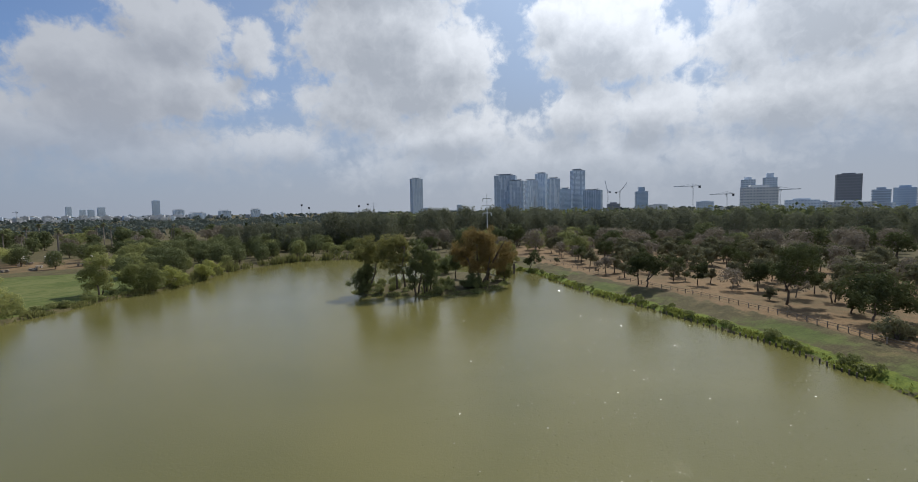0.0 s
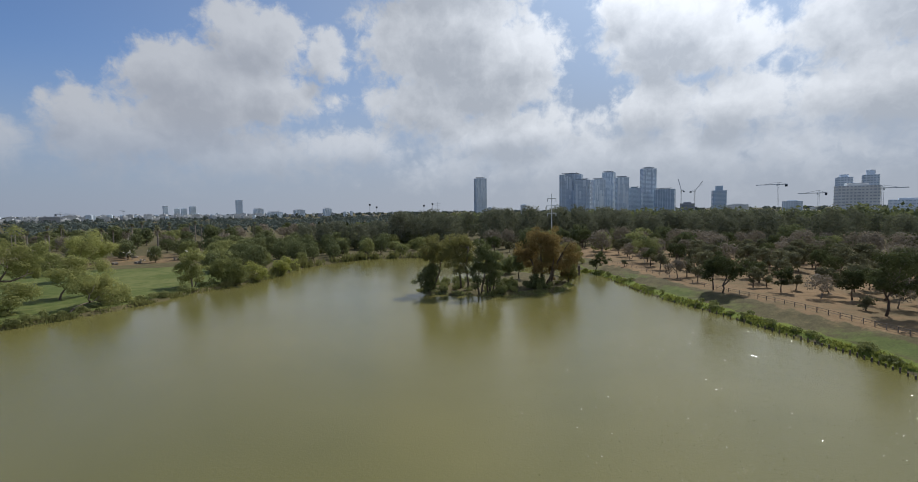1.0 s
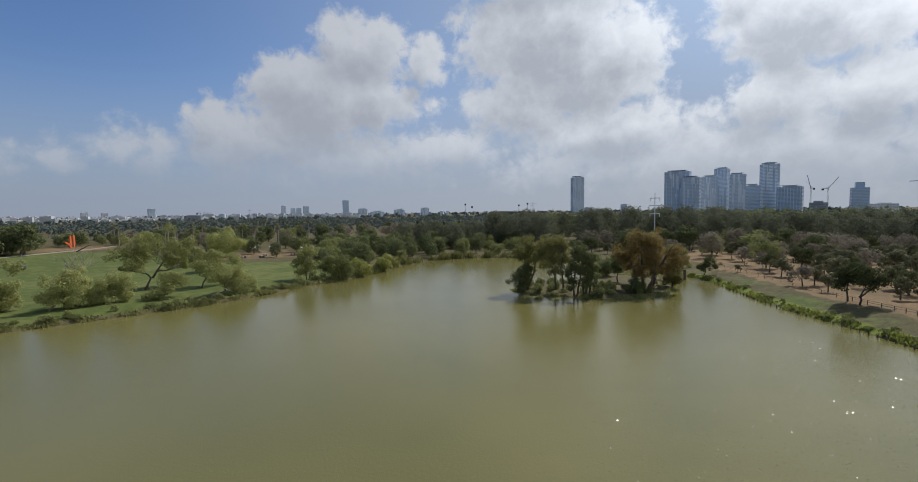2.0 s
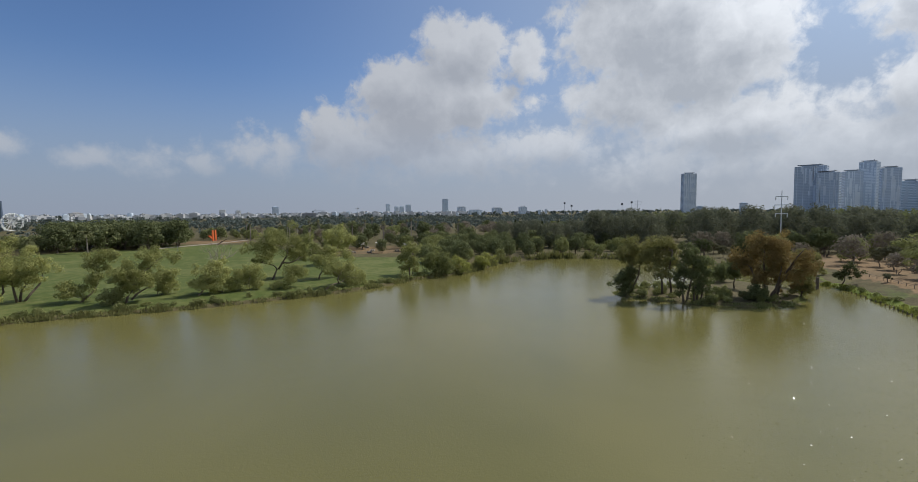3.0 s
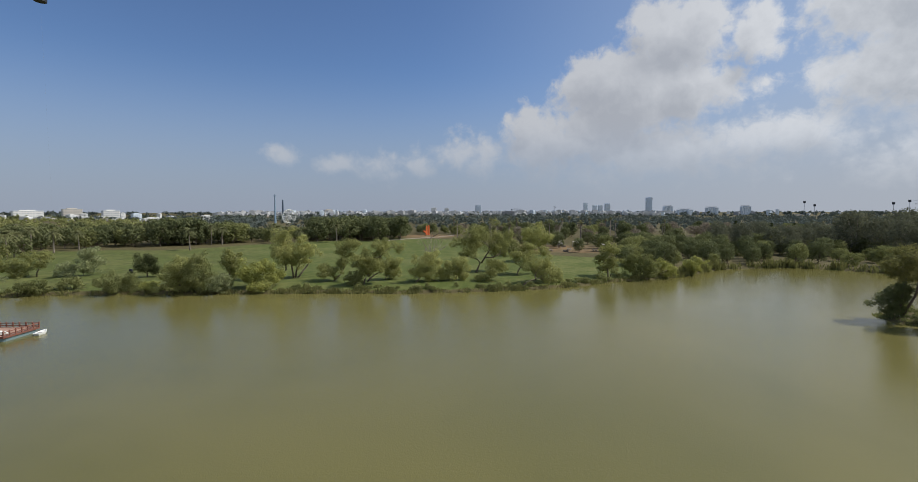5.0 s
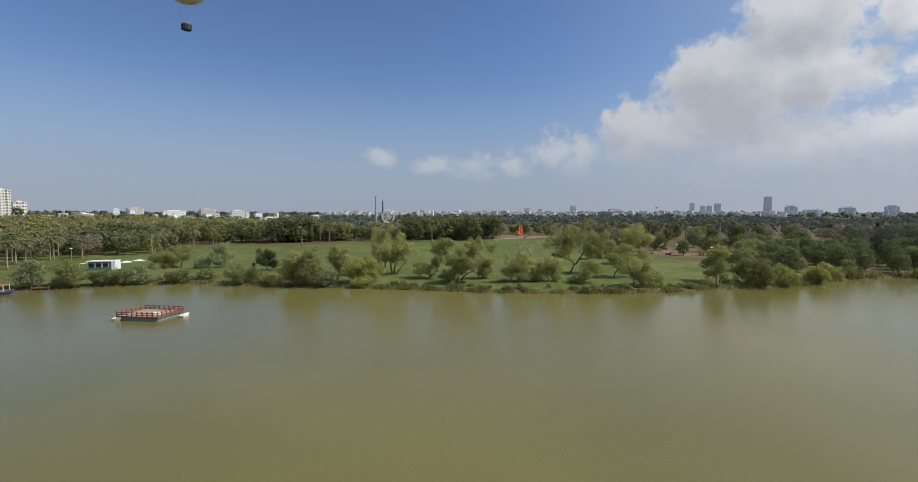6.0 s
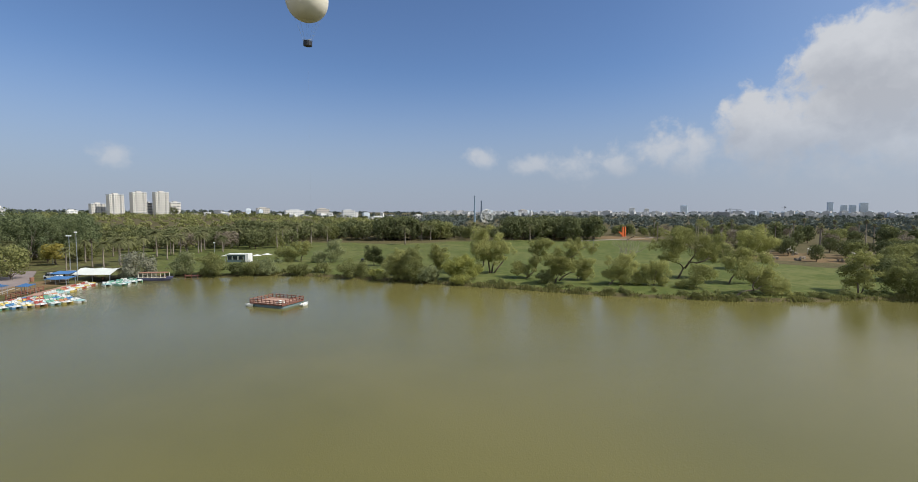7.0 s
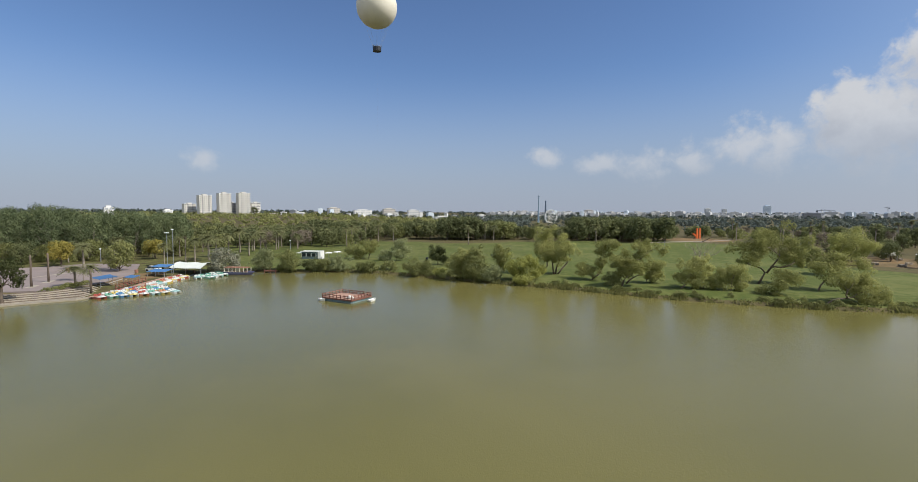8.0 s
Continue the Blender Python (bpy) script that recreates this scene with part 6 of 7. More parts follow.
for x, y, turn in ((-163.0, -37.0, 10), (-166.5, -34.5, 40)):
    shade = thing("parasol", "square white parasol beside the kiosk", "parasol", at(x, y, None, turn), "parasols at the kiosk")
    part("pole", Shape().tube([(0, 0, -0.2), (0, 0, 2.5)], 0.04, 6), STEEL, shade)
    part("canopy", Shape().prism([(-1.3, -1.3), (1.3, -1.3), (1.3, 1.3), (-1.3, 1.3)], 2.2, 2.6, None, 0.1), CANVAS, shade)

art = thing("sculpture", "tall orange painted steel sculpture of upright blades", "sculpture", at(-279.0, 168.0, None, 107) @ Matrix.Diagonal((0.95, 0.95, 0.95, 1)))
part("blade", Shape().prism([(-1.9, -0.35), (-0.5, -0.35), (-0.5, 0.35), (-1.9, 0.35)], -0.2, 7.0, None, 0.75), ORANGE, art)
part("blade", Shape().prism([(0.5, -0.35), (1.8, -0.35), (1.8, 0.35), (0.5, 0.35)], -0.2, 7.2, None, 0.8), ORANGE, art)
wing = Shape().add([(-1.8, -0.2, 1.2), (-5.0, -0.2, 3.4), (-4.6, -0.2, 3.9), (-1.8, -0.2, 2.8), (-1.8, 0.2, 1.2), (-5.0, 0.2, 3.4), (-4.6, 0.2, 3.9), (-1.8, 0.2, 2.8)],
                   [(3, 2, 1, 0), (4, 5, 6, 7), (0, 1, 5, 4), (1, 2, 6, 5), (2, 3, 7, 6), (3, 0, 4, 7)])
part("wing", wing, ORANGE, art)
part("base", Shape().box(-3.0, 3.0, -1.5, 1.5, -0.3, 0.3, 0.1), BROWN, art)
sand = Shape()
bend = [(-243.0 - 0.9 * i - 0.05 * i * i, 118.0 + 4.6 * i) for i in range(15)]
for i, ((x0, y0), (x1, y1)) in enumerate(zip(bend[:-1], bend[1:])):
    wide = 2.6 + 1.4 * math.sin(i * 0.5)
    sand.prism([(x0, y0), (x0 - wide, y0), (x1 - wide, y1 - 0.03), (x1, y1 - 0.03)], 0.4, 1.16)
solo("sandy_path", sand, STONE, "pale sandy path below the sculpture", "path", kind="structure")
ball = thing("ball_post", "dark ball at the foot of a thin pole on the lawn", "post", at(-180.4, 93.3))
sphere = Shape()
sphere.smooth = True
sphere.tube([(0, 0, 0.02 + 0.95 * (1 - math.cos(a))) for a in np.linspace(0.05, math.pi - 0.05, 9)], [0.95 * math.sin(a) for a in np.linspace(0.05, math.pi - 0.05, 9)], 12)
part("ball", sphere, DARK, ball)
part("pole", Shape().tube([(0, 0, 0), (0, 0, 5.2)], 0.07, 6), STEEL, ball)
for x, y in ((-160.0, -3.0), (-85.5, 88.5), (-88.0, 84.0)):
    solo("litter_bin", bin_, DARK, "dark litter bin standing on the lawn", "bin", at(x, y))
log = Shape()
log.smooth = True
log.tube([(0, 0, 0), (2.0, 0.2, 1.2), (4.4, 0.3, 2.6), (6.0, 0, 3.2)], [0.3, 0.25, 0.18, 0.08], 7)
log.tube([(2.0, 0.2, 1.2), (2.2, 0.4, 2.6)], [0.15, 0.05], 6)
solo("fallen_trunk", log, BARK, "leaning bare tree trunk on the lawn's crest", "tree trunk", at(-247.0, 150.0, None, 60))
twigs = np.random.default_rng(15)
dead = Shape()
dead.smooth = True
for i in range(9):                     # bare boughs fanning out from the foot
    lean = -1.2 + 0.36 * i + twigs.uniform(-0.1, 0.1)
    far = np.array([2.2 * lean, twigs.uniform(-0.8, 0.8), twigs.uniform(3.4, 5.0) - 0.5 * abs(lean)])
    bough = crooked(twigs, (0, 0, -0.3), far, 3, 0.14)
    dead.tube(bough, [0.10, 0.075, 0.055, 0.035, 0.015], 6)
    for q in range(7):
        root = bough[2 + q % 3]
        dead.tube([root, root + twigs.normal(size=3) * 0.4 + far * 0.14, root + twigs.normal(size=3) * 0.5 + far * 0.26], [0.03, 0.02, 0.008], 4)
solo("dead_tree", dead, BARK_PALE, "leafless grey tree of thin fanning boughs on the lawn", "tree", at(-140.0, 84.0, None, 85) @ Matrix.Diagonal((1.5, 1.5, 1.55, 1)))
tables = random.Random(9)
for i in range(16):
    x, y = bearing(tables.uniform(35, 50), tables.uniform(196, 226))
    ob = thing("picnic_table", "pale picnic table with benches under the park trees", "table", at(x, y, None, tables.uniform(0, 180)), "picnic tables")
    part("tabletop", Shape().box(-0.9, 0.9, -0.4, 0.4, 0.7, 0.78), STONE, ob)
    for yy in (-0.9, 0.9):
        part("bench_seat", Shape().box(-0.9, 0.9, yy - 0.18, yy + 0.18, 0.4, 0.46), STONE, ob)
    for xx in (-0.6, 0.6):
        part("leg", Shape().box(xx - 0.1, xx + 0.1, -0.85, 0.85, -0.1, 0.7), WOOD_GREY, ob)
for i in range(12):
    x, y = bearing(tables.uniform(35, 49), tables.uniform(216, 262))
    awning("pavilion", "pale cloth shade pavilion in the picnic ground", x, y, tables.uniform(0, 180), tables.uniform(2.6, 4.2), 2.4, 2.2, CREAM)

# ---- fence, edging and marker post of the dry bank ----
walkside = rounded([(25, 142), (32, 115), (38, 92), (42, 81), (45, 70), (47, 61), (48, 52), (49, 40)], 6)[:42]
fence = thing("walk_fence", "low weathered timber fence along the lakeside walk", "fence", at(0, 0, 0))
for p, q in zip(walkside[:-1], walkside[1:]):
    steps = max(1, int(np.linalg.norm(q - p) / 2.4))
    for s in range(steps):
        a, b = p + (q - p) * s / steps, p + (q - p) * (s + 1) / steps
        za, zb = ground_z(*a), ground_z(*b)
        part("post", Shape().box(a[0] - 0.045, a[0] + 0.045, a[1] - 0.045, a[1] + 0.045, za - 0.3, za + 0.75), FENCE, fence)
        for z in (0.38, 0.70):
            part("rail", Shape().tube([(a[0], a[1], za + z), (b[0], b[1], zb + z)], 0.026, 5), FENCE, fence)
edging = thing("timber_edging", "row of weathered timber piles along the water's edge", "edging", at(0, 0, 0))
waterside = [p for p in LAKE_LINE if p[0] > 17 and 44 < p[1] < 124]
for p, q in zip(waterside[:-1], waterside[1:]):
    if np.linalg.norm(q - p) > 8:
        continue
    for s in (0.0, 0.5):
        a = p + (q - p) * s - np.array([0.35, 0.1])
        h = 0.35 + 0.25 * dice.random()
        part("stake", Shape().tube([(a[0], a[1], -1.2), (a[0] + 0.03, a[1], h)], 0.09, 6), BARK, edging)
solo("marker_post", Shape().box(-0.3, 0.3, -0.3, 0.3, -1.2, 2.6, 0.05), BARK, "thick dark timber post standing in the channel", "post", at(14.9, 127.5, 0.0))

# ---- city, masts, balloon ----
def facade(name, colour, rough=0.5, metal=0.0, spec=0.5, vary=0.12):
    return material(name, colour, rough, metal, vary, 0.05, 0.0, spec, 12)


# slate, pale and blue are lightened and blued: distance haze put into base colours
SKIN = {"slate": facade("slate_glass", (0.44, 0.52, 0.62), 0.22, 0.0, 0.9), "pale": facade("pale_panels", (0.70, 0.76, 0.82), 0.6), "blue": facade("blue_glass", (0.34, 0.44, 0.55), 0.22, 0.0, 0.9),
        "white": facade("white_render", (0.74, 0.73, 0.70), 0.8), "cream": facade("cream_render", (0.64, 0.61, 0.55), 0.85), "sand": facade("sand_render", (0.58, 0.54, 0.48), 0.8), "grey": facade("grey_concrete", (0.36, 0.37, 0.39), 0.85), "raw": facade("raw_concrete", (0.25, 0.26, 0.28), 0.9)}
# storey bands lifted by the same painted haze, white's window bands included
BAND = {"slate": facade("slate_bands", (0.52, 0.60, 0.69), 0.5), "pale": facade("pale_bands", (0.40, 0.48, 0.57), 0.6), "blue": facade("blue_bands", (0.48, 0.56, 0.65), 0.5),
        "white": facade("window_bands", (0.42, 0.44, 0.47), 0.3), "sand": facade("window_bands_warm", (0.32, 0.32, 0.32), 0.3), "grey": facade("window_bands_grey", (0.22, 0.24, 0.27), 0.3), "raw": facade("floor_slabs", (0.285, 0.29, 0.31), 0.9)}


def facing(x, y):
    return math.degrees(math.atan2(y, x)) - 90


def tower(name, label, category, x, y, wide, top, deep, skin, floor=3.6, twist=12.0, crown=0.0, fins=0, base=None, band=0.42):
    """A block of storeys: walls, one band to each storey and side, fins, roof plant."""
    z0 = ground_z(x, y) - 1 if base is None else base
    ob = thing(name, label, category, at(x, y, z0, facing(x, y) + twist))
    high = top - z0
    w, d = wide / 2, deep / 2
    part("wall", Shape().box(-w, w, -d, d, 0, high, min(1.0, w * 0.1)), SKIN[skin], ob)
    count = max(1, int(high / floor))
    belts, punched = Shape(), skin in ("white", "sand", "pale") and category == "building"
    cols, rows_d = max(2, int(wide / 3.4)), max(2, int(deep / 3.4))
    for i in range(count):
        z = (i + 0.45) * high / count
        h = floor * band
        if punched:                    # single windows, now and then a wider balcony
            for c in range(cols):
                q, half = -w + wide * (c + 0.5) / cols, wide / cols * (0.42 if c % 4 == 1 else 0.27)
                for y0, y1 in ((-d - 0.15, -d + 0.05), (d - 0.05, d + 0.15)):
                    belts.box(q - half, q + half, y0, y1, z, z + h * 1.1)
            for c in range(rows_d):
                q, half = -d + deep * (c + 0.5) / rows_d, deep / rows_d * 0.28
                for x0, x1 in ((-w - 0.15, -w + 0.05), (w - 0.05, w + 0.15)):
                    belts.box(x0, x1, q - half, q + half, z, z + h * 1.1)
            continue
        belts.box(-w * 0.94, w * 0.94, -d - 0.18, -d + 0.05, z, z + h)
        belts.box(-w * 0.94, w * 0.94, d - 0.05, d + 0.18, z, z + h)
        belts.box(-w - 0.18, -w + 0.05, -d * 0.94, d * 0.94, z, z + h)
        belts.box(w - 0.05, w + 0.18, -d * 0.94, d * 0.94, z, z + h)
    part("storey_band", belts, BAND[skin], ob)["kind"] = "stuff"
    if category == "tower" and wide > 30:
        panels, pick = Shape(), random.Random(int(x) * 7 + int(top))
        for i in range(11):            # lighter and darker glazed bays over many storeys
            q, z = pick.uniform(-w * 0.9, w * 0.8), pick.uniform(0.05, 0.9) * high
            pw, ph = pick.choice((2.2, 3.4, 5.2)), floor * pick.choice((3, 6, 10, 16))
            panels.box(q, min(q + pw, w * 0.96), -d - 0.28, -d - 0.2, z, min(z + ph, high - 1))
        part("glazed_bay", panels, SKIN["pale"] if skin == "slate" else SKIN["slate"], ob)["kind"] = "stuff"
        part("roof_slab", Shape().box(-w * 0.86, w * 0.7, -d * 0.8, d * 0.8, high + 3.2, high + 4.0), SKIN["grey"], ob)
        part("roof_mast", Shape().tube([(w * 0.5, 0, high), (w * 0.5, 0, high + 7)], 0.5, 5), STEEL, ob)
    for i in range(fins):
        s = -w + 2 * w * (i + 0.5) / fins
        part("fin", Shape().box(s - 0.5, s + 0.5, -d - 0.5, -d - 0.2, 0, high), SKIN["pale"], ob)
    part("roof_plant", Shape().box(-w * 0.55, w * 0.5, -d * 0.5, d * 0.5, high, high + max(1.5, crown), 0.3), SKIN[skin], ob)
    return ob


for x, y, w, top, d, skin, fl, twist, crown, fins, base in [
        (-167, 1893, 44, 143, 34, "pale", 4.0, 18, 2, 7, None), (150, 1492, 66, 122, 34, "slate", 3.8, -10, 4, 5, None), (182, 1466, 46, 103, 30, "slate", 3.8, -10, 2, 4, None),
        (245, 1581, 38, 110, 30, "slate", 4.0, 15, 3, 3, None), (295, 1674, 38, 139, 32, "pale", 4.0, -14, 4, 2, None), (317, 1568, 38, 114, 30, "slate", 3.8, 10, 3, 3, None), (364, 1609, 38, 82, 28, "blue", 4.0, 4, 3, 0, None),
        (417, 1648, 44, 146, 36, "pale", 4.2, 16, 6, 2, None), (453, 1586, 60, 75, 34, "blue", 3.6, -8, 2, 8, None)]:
    tower("office_tower", "tall glass office tower of the city, painted haze blue-grey", "tower", x, y, w, top, d, skin, fl, twist, crown, fins, base)
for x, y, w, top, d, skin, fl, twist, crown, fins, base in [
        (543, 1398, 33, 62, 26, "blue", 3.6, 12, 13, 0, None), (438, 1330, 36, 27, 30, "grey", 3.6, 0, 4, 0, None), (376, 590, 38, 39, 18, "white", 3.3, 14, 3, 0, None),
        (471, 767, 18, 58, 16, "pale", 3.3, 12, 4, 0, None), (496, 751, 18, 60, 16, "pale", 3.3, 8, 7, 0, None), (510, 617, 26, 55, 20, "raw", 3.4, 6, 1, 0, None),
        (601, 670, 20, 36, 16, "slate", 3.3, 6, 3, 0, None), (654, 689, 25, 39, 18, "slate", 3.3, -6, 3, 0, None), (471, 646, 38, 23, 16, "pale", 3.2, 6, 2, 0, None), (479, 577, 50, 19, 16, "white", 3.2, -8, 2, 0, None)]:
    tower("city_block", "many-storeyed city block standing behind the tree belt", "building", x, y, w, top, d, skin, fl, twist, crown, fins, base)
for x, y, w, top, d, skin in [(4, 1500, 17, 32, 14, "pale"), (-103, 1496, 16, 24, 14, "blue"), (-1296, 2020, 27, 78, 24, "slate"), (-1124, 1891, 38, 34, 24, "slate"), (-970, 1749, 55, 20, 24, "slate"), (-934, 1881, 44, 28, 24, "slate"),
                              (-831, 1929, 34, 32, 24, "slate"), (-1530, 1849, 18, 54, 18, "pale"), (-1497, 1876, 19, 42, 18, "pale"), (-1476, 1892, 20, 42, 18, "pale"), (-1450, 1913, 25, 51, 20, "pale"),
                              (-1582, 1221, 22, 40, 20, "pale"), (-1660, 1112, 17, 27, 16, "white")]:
    tower("city_tower", "tower block on the city's far skyline, haze painted in", "tower", x, y, w, top, d, skin, 3.8, 10)
for x, y, w, top, d, skin in [(-1859, 1174, 22, 31, 18, "white"), (-1128, 990, 38, 15, 22, "raw"), (-1505, 541, 28, 22, 18, "sand"), (464, 886, 28, 25, 16, "pale"), (390, 921, 33, 21, 16, "white"),
                              (-981, -185, 24, 23, 14, "sand"), (-1089, -140, 40, 19, 16, "white"), (-1095, -81, 28, 22, 16, "sand"), (-997, -23, 24, 19, 16, "white"), (-797, 29, 26, 8, 14, "white"), (-890, 109, 16, 10, 12, "white"), (-421, -271, 7, 20, 7, "white"), (-798, -417, 13, 18, 10, "white")]:
    tower("city_building", "pale flat-roofed building beyond the park woods", "building", x, y, w, top, d, skin, 3.4, 8)

DARKPANE = facade("window_dark", (0.10, 0.11, 0.13), 0.3)
pane = Shape().box(-0.75, 0.75, -0.12, 0.06, 0, 1.5).mesh("window", DARKPANE)
slit = Shape().box(-1.1, 1.1, -0.5, 0.3, 0, 2.1).mesh("balcony_recess", DARKPANE)


def housing(x, y, wide, top, deep, floors, cols):
    """A white housing tower with a window to every flat."""
    z0 = ground_z(x, y) - 1
    ob = thing("housing_tower", "white high-rise housing block with dark window columns on the hill", "tower", at(x, y, z0, facing(x, y) + 22), "white housing blocks")
    high, w, d = top - z0, wide / 2, deep / 2
    part("wall", Shape().box(-w, w, -d, d, 0, high, 0.4), SKIN["cream"], ob)
    part("roof_house", Shape().box(-w * 0.35, w * 0.35, -d * 0.5, d * 0.5, high, high + 2.2), SKIN["sand"], ob)
    part("parapet", Shape().box(-w - 0.2, w + 0.2, -d - 0.2, d + 0.2, high - 0.4, high + 0.5), SKIN["white"], ob)
    for f in range(floors):
        z = (f + 0.5) * high / floors
        for c in range(cols):
            s = -w + wide * (c + 0.5) / cols
            part("window", slit if c in (1, cols - 2) else pane, None, ob, "", Matrix.Translation((s, -d, z)))
        for c in range(3):
            s = -d + deep * (c + 0.5) / 3
            part("window", pane, None, ob, "", Matrix.Translation((w, s, z)) @ Matrix.Rotation(radians(90), 4, "Z"))


for x, y, top in ((-820, -369, 42), (-832, -342, 46), (-843, -314, 47)):
    housing(x, y, 20, top, 12, 10, 6)
for x, y, w, top in ((-829, -398, 19, 28), (-855, -337, 8, 30), (-868, -303, 16, 31)):
    housing(x, y, w, top, 10, 5, 5)

city = [tower("town_house", "small pale flat-roofed town building far across the plain", "building", 0, 0, w, h, d, skin, 3.4, 0, 1.5, 0, 0.0)
        for w, h, d, skin in ((22, 14, 14, "white"), (30, 11, 16, "sand"), (16, 20, 14, "white"), (40, 12, 16, "white"), (20, 26, 16, "pale"), (26, 17, 14, "grey"))]
street, first = random.Random(77), set()
sites = [(street.uniform(31, 80), street.uniform(1500, 2300)) for _ in range(290)] + [(street.uniform(-46, -20), street.uniform(760, 1300)) for _ in range(40)] + [(street.uniform(82, 108), street.uniform(880, 1250)) for _ in range(34)] + [(street.uniform(14, 31), street.uniform(1700, 2500)) for _ in range(26)]
for deg, far in sites:
    x, y = bearing(deg, far)
    k = street.randrange(6)
    g = street.uniform(0.35, 0.75)
    m = at(x, y, ground_z(x, y) - 1, facing(x, y) + street.uniform(-35, 35)) @ Matrix.Diagonal((g, g, street.uniform(0.7, 1.4) * (0.5 if deg > 80 else 0.58), 1))
    if k in first:
        copy_thing(city[k], m @ Matrix.Diagonal((*(1 / c for c in city[k].scale), 1)))
    else:
        first.add(k)
        city[k].matrix_basis = m


town, plots = Shape(), random.Random(50)
for i in range(520):                   # the low roofs between the larger town buildings
    x, y = bearing(plots.uniform(30, 82), plots.uniform(1500, 2250))
    w, d, h = plots.uniform(5, 12), plots.uniform(5, 8), plots.uniform(7, 15) * plots.choice((0.8, 1.0, 1.3))
    m = Matrix.Translation((x, y, ground_z(x, y) - 1)) @ Matrix.Rotation(radians(facing(x, y) + plots.uniform(-35, 35)), 4, "Z")
    town.box(-w, w, -d, d, 0, h, 0.0, m)
    town.box(-w * 0.3, w * 0.3, -d * 0.4, d * 0.4, h, h + 2.2, 0.0, m)
    for k in range(int(h / 3.4)):
        town.box(-w - 0.3, w + 0.3, -d - 0.3, d + 0.3, 2.6 + 3.4 * k, 3.2 + 3.4 * k, 0.0, m)
solo("far_town", town, facade("far_render", (0.55, 0.55, 0.55), 0.85, vary=0.22), "dense pale low houses of the city far across the park", "houses", kind="stuff")


def lattice(shape, x, y, z0, z1, r0, r1, bays):
    """Four legs with bracing."""
    for i in range(bays):
        a, b = i / bays, (i + 1) / bays
        ra, rb_, za, zb = r0 + (r1 - r0) * a, r0 + (r1 - r0) * b, z0 + (z1 - z0) * a, z0 + (z1 - z0) * b
        cs = ((-1, -1), (1, -1), (1, 1), (-1, 1))
        for j, (p, q) in enumerate(cs):
            s, t = cs[(j + 1) % 4]
            shape.tube([(x + p * ra, y + q * ra, za), (x + p * rb_, y + q * rb_, zb)], 0.10, 4)
            shape.tube([(x + p * ra, y + q * ra, za), (x + s * rb_, y + t * rb_, zb)], 0.07, 4)
    return shape


def crane(x, y, top, jib, spin, tilt=0.0, label="yellow-grey tower crane over a building site"):
    z0 = ground_z(x, y)
    ob = thing("tower_crane", label, "crane", at(x, y, z0, spin), "tower cranes")
    h = top - z0
    part("mast", lattice(Shape(), 0, 0, 0, h, 1.0, 1.0, 14), STEEL, ob)
    arm = Matrix.Translation((0, 0, h - 4)) @ Matrix.Rotation(radians(-tilt), 4, "Y")
    part("jib", Shape().box(0, jib, -0.5, 0.5, -0.4, 0.6, 0, arm), STEEL, ob)
    part("counter_jib", Shape().box(-jib * 0.4, 0, -0.5, 0.5, h - 4.4, h - 3.4), STEEL, ob)
    part("counterweight", Shape().box(-jib * 0.4, -jib * 0.28, -1, 1, h - 7.5, h - 4.4), DARK, ob)
    part("cab", Shape().box(0.4, 2.4, -0.9, 0.9, h - 6.4, h - 4.4, 0.2), WHITE, ob)
    part("tie", Shape().tube([(-jib * 0.35, 0, h - 3.6), (0, 0, h), (jib * 0.65, 0, h - 3.6 + (0 if tilt < 5 else jib * 0.5))], 0.18, 4), STEEL, ob)


crane(401, 806, 55, 30, 153), crane(446, 782, 40, 26, 150), crane(451, 661, 42, 24, -40), crane(393, 1239, 62, 34, 100, 62), crane(421, 1229, 60, 34, 20, 48), crane(-1120, 1010, 26, 30, 20), crane(-1690, 1800, 40, 40, 150)


def mast(name, label, x, y, top, r, arms=(), panel=0.0, category="mast", mat=STEEL):
    z0 = ground_z(x, y)
    ob = thing(name, label, category, at(x, y, z0, facing(x, y)))
    h = top - z0
    part("pole", Shape().tube([(0, 0, -0.5), (0, 0, h)], [r, r * 0.5], 8), mat, ob)
    for z, half in arms:
        part("cross_arm", Shape().box(-half, half, -0.14, 0.14, h - z - 0.2, h - z + 0.1), mat, ob)
        for s in (-1, 1):
            part("insulator", Shape().tube([(s * half * 0.96, 0, h - z - 1.4), (s * half * 0.96, 0, h - z)], 0.14, 6), mat, ob)
    if panel:
        part("lamp_panel", Shape().box(-panel, panel, -0.3, 0.3, h - panel * 1.4, h + panel * 0.6), DARK, ob)
    return ob


mast("power_pylon", "slim pale steel power pylon with three cross arms", 12.6, 207.5, 24.4, 0.27, ((2.1, 1.9), (5.2, 2.3), (8.4, 1.9)), 0, "pylon", WHITE)
mast("power_pylon", "far dark power pylon above the woods", -160, 886, 34, 0.6, ((3, 6.5), (7, 4.5)), 0, "pylon")
for x, y, top in ((-283, 851, 31), (-271, 855, 26), (-186, 881, 28), (-170, 884, 31)):
    mast("floodlight_mast", "tall stadium floodlight mast above the trees", x, y, top, 0.4, (), 1.6, "floodlight")
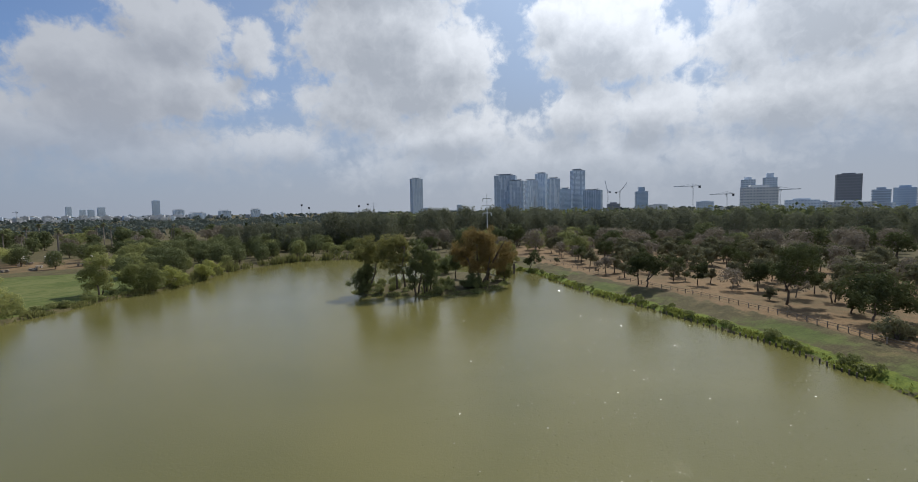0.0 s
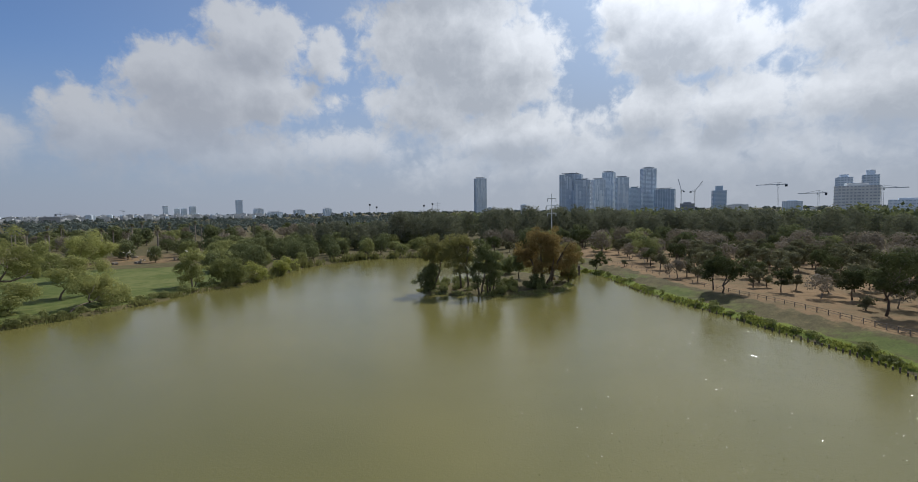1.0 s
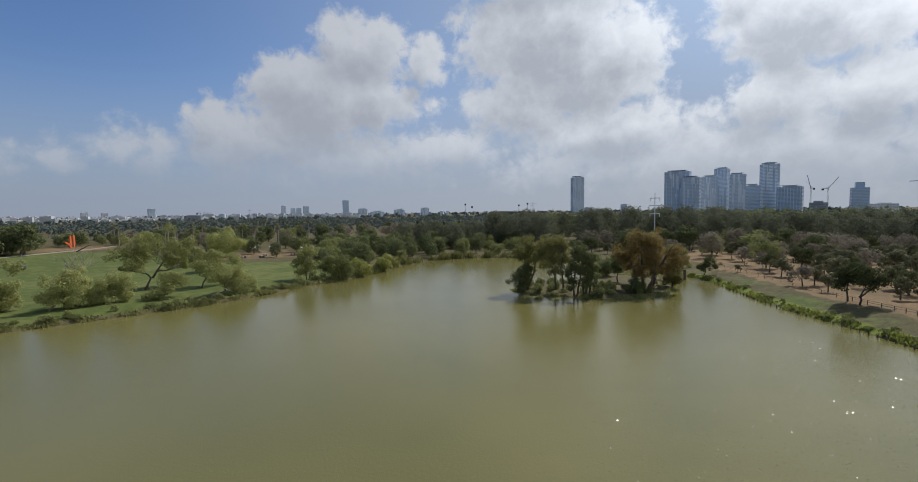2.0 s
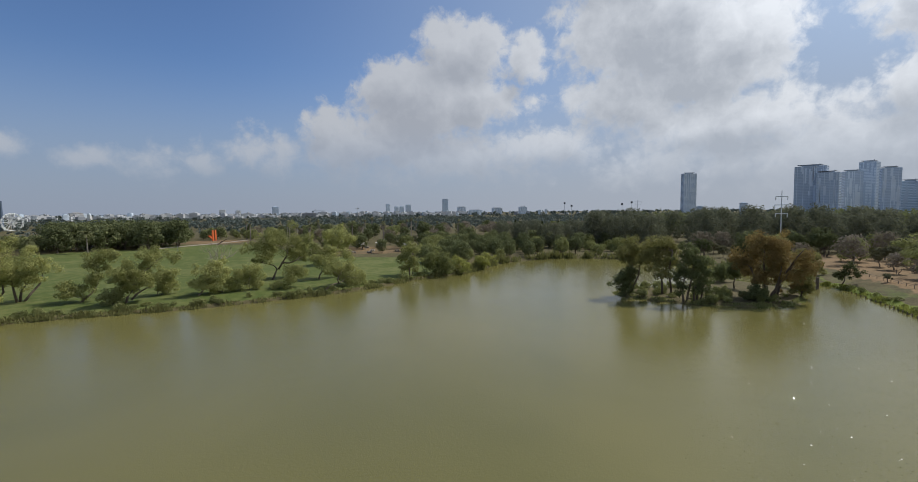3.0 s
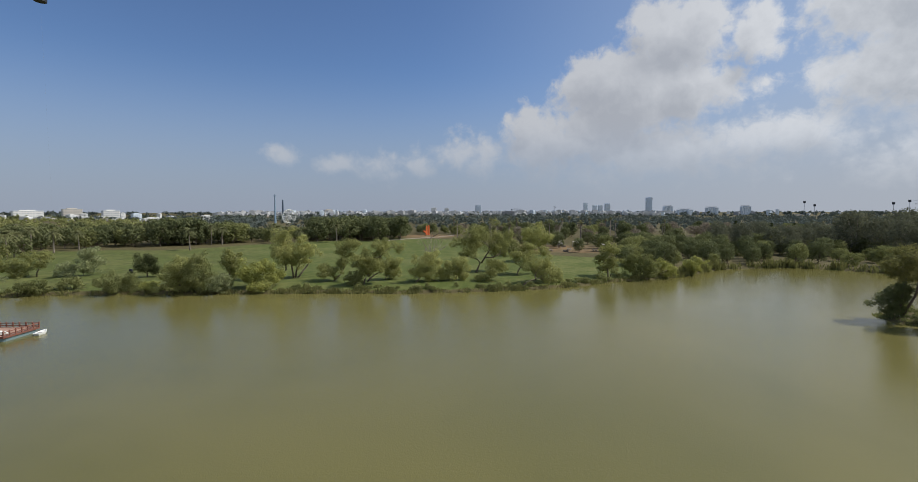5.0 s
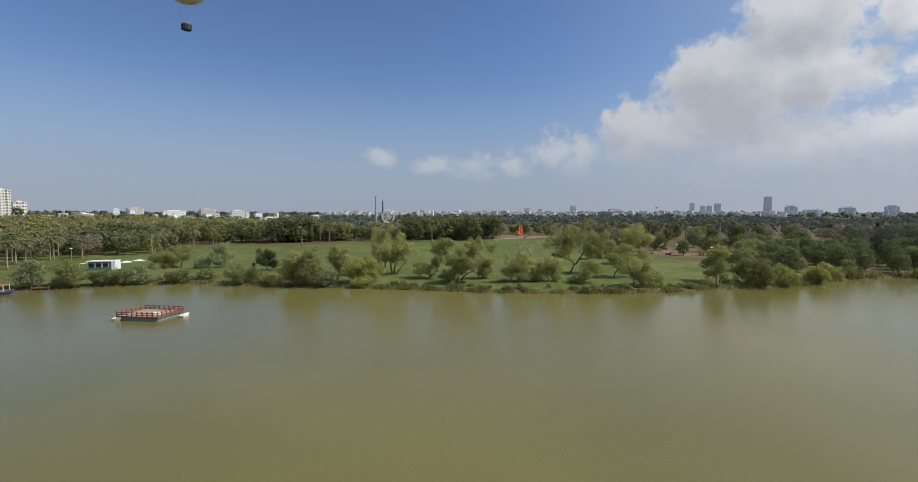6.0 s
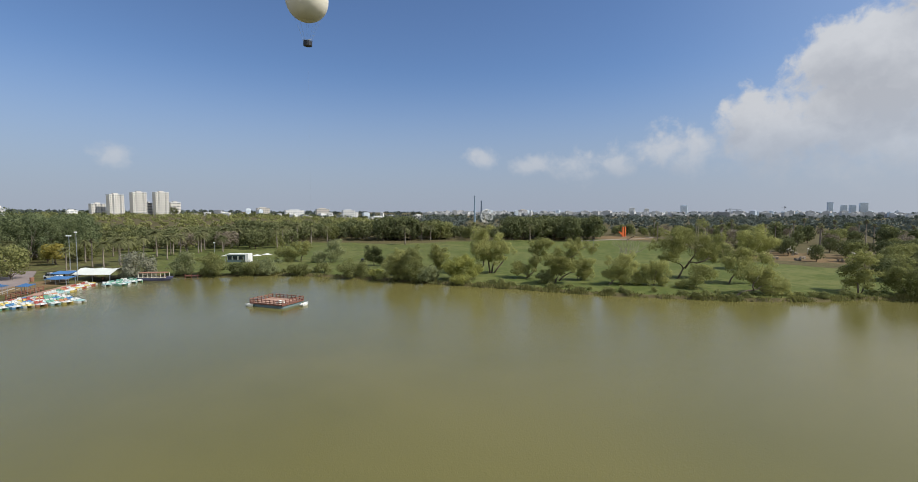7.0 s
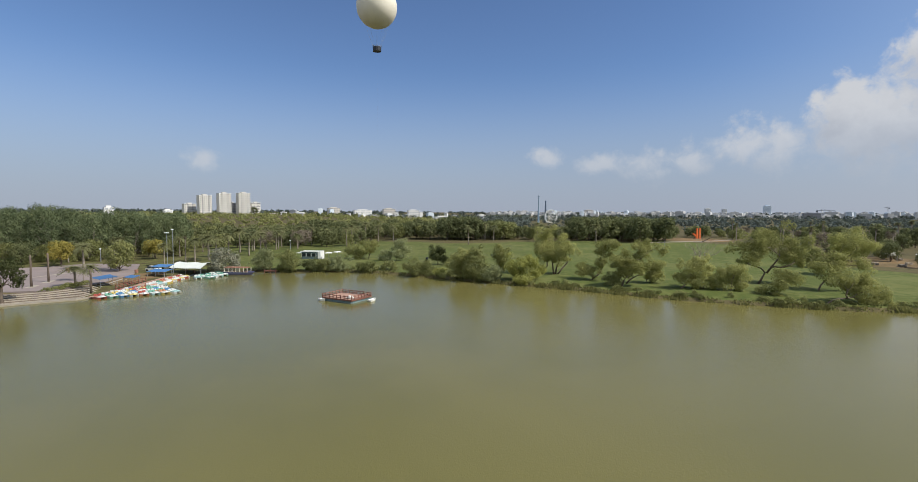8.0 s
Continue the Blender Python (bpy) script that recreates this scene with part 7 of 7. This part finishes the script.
mast("drop_tower", "slim blue-grey amusement drop tower with a ringed head", -685, 168, 41, 1.5, ((1.5, 1.6),), 0.0, "ride", facade("ride_paint", (0.24, 0.33, 0.42), 0.5))
mast("drop_tower", "shorter dark amusement tower beside the big wheel", -683, 178, 33.5, 1.9, (), 0.0, "ride", facade("ride_paint_dark", (0.12, 0.16, 0.22), 0.5))

wheel = thing("big_wheel", "white spoked big wheel of the amusement park", "ride", at(-672, 183, 10.3, facing(-672, 183) + 24))
R = 9.8
for rr in (R, R * 0.9):
    part("rim", Shape().tube([(rr * math.cos(i * math.pi / 18), -0.6, rr * math.sin(i * math.pi / 18)) for i in range(37)], 0.30, 5), WHITE, wheel)
for i in range(18):
    a = i * math.pi / 9
    part("spoke", Shape().tube([(0, 0, 0), (R * math.cos(a), -0.6, R * math.sin(a))], 0.17, 4), WHITE, wheel)
    part("gondola", Shape().tube([(R * math.cos(a), -0.6, R * math.sin(a) - 1.8), (R * math.cos(a), -0.6, R * math.sin(a) - 0.2)], [0.6, 0.9], 8), CANVAS, wheel)
for s in (-1, 1):
    part("strut", Shape().tube([(s * 5, 1.0, -10.3), (0, 0.5, 0)], 0.35, 6), WHITE, wheel)
part("hub", Shape().tube([(0, -1.2, 0), (0, 1.2, 0)], 1.0, 10), STEEL, wheel)

# tethered balloon
balloon = thing("tethered_balloon", "cream tethered gas balloon high over the park", "balloon", at(-296.3, -32.0, 0))
env = Shape()
env.smooth = True
zs = np.linspace(0.0, math.pi, 25)
env.tube([(0, 0, 142.2 - 12.3 * math.cos(a) * (1.02 if a < 1.57 else 1.0)) for a in zs], [max(0.05, 12.3 * math.sin(a) ** 0.96) for a in zs], 40)
part("envelope", env, CREAM, balloon)
belt = Shape()
belt.tube([(8.1 * math.cos(i * math.pi / 16), 8.1 * math.sin(i * math.pi / 16), 132.95) for i in range(33)], 0.2, 5)
part("load_ring", belt, STEEL, balloon)
basket = part("basket", Shape().tube([(0, 0, 115.6), (0, 0, 118.2)], [2.5, 2.6], 14), DARK, balloon, "dark ring-shaped passenger basket")
part("basket_rail", Shape().tube([(2.65 * math.cos(i * math.pi / 8), 2.65 * math.sin(i * math.pi / 8), 118.6) for i in range(17)], 0.14, 5), STEEL, basket)
for i in range(10):
    a = i * math.pi / 5
    part("net_rope", Shape().tube([(2.5 * math.cos(a), 2.5 * math.sin(a), 118.6), (8.1 * math.cos(a), 8.1 * math.sin(a), 132.95)], 0.03, 4), STEEL, balloon)
part("tether", Shape().tube([(0, 0, 0), (0, 0, 115.6)], 0.012, 4), STEEL, balloon)
for group in MODELS.values():
    for ob in group:
        if ob.name not in USED:
            for o in (*ob.children_recursive, ob):
                bpy.data.objects.remove(o)
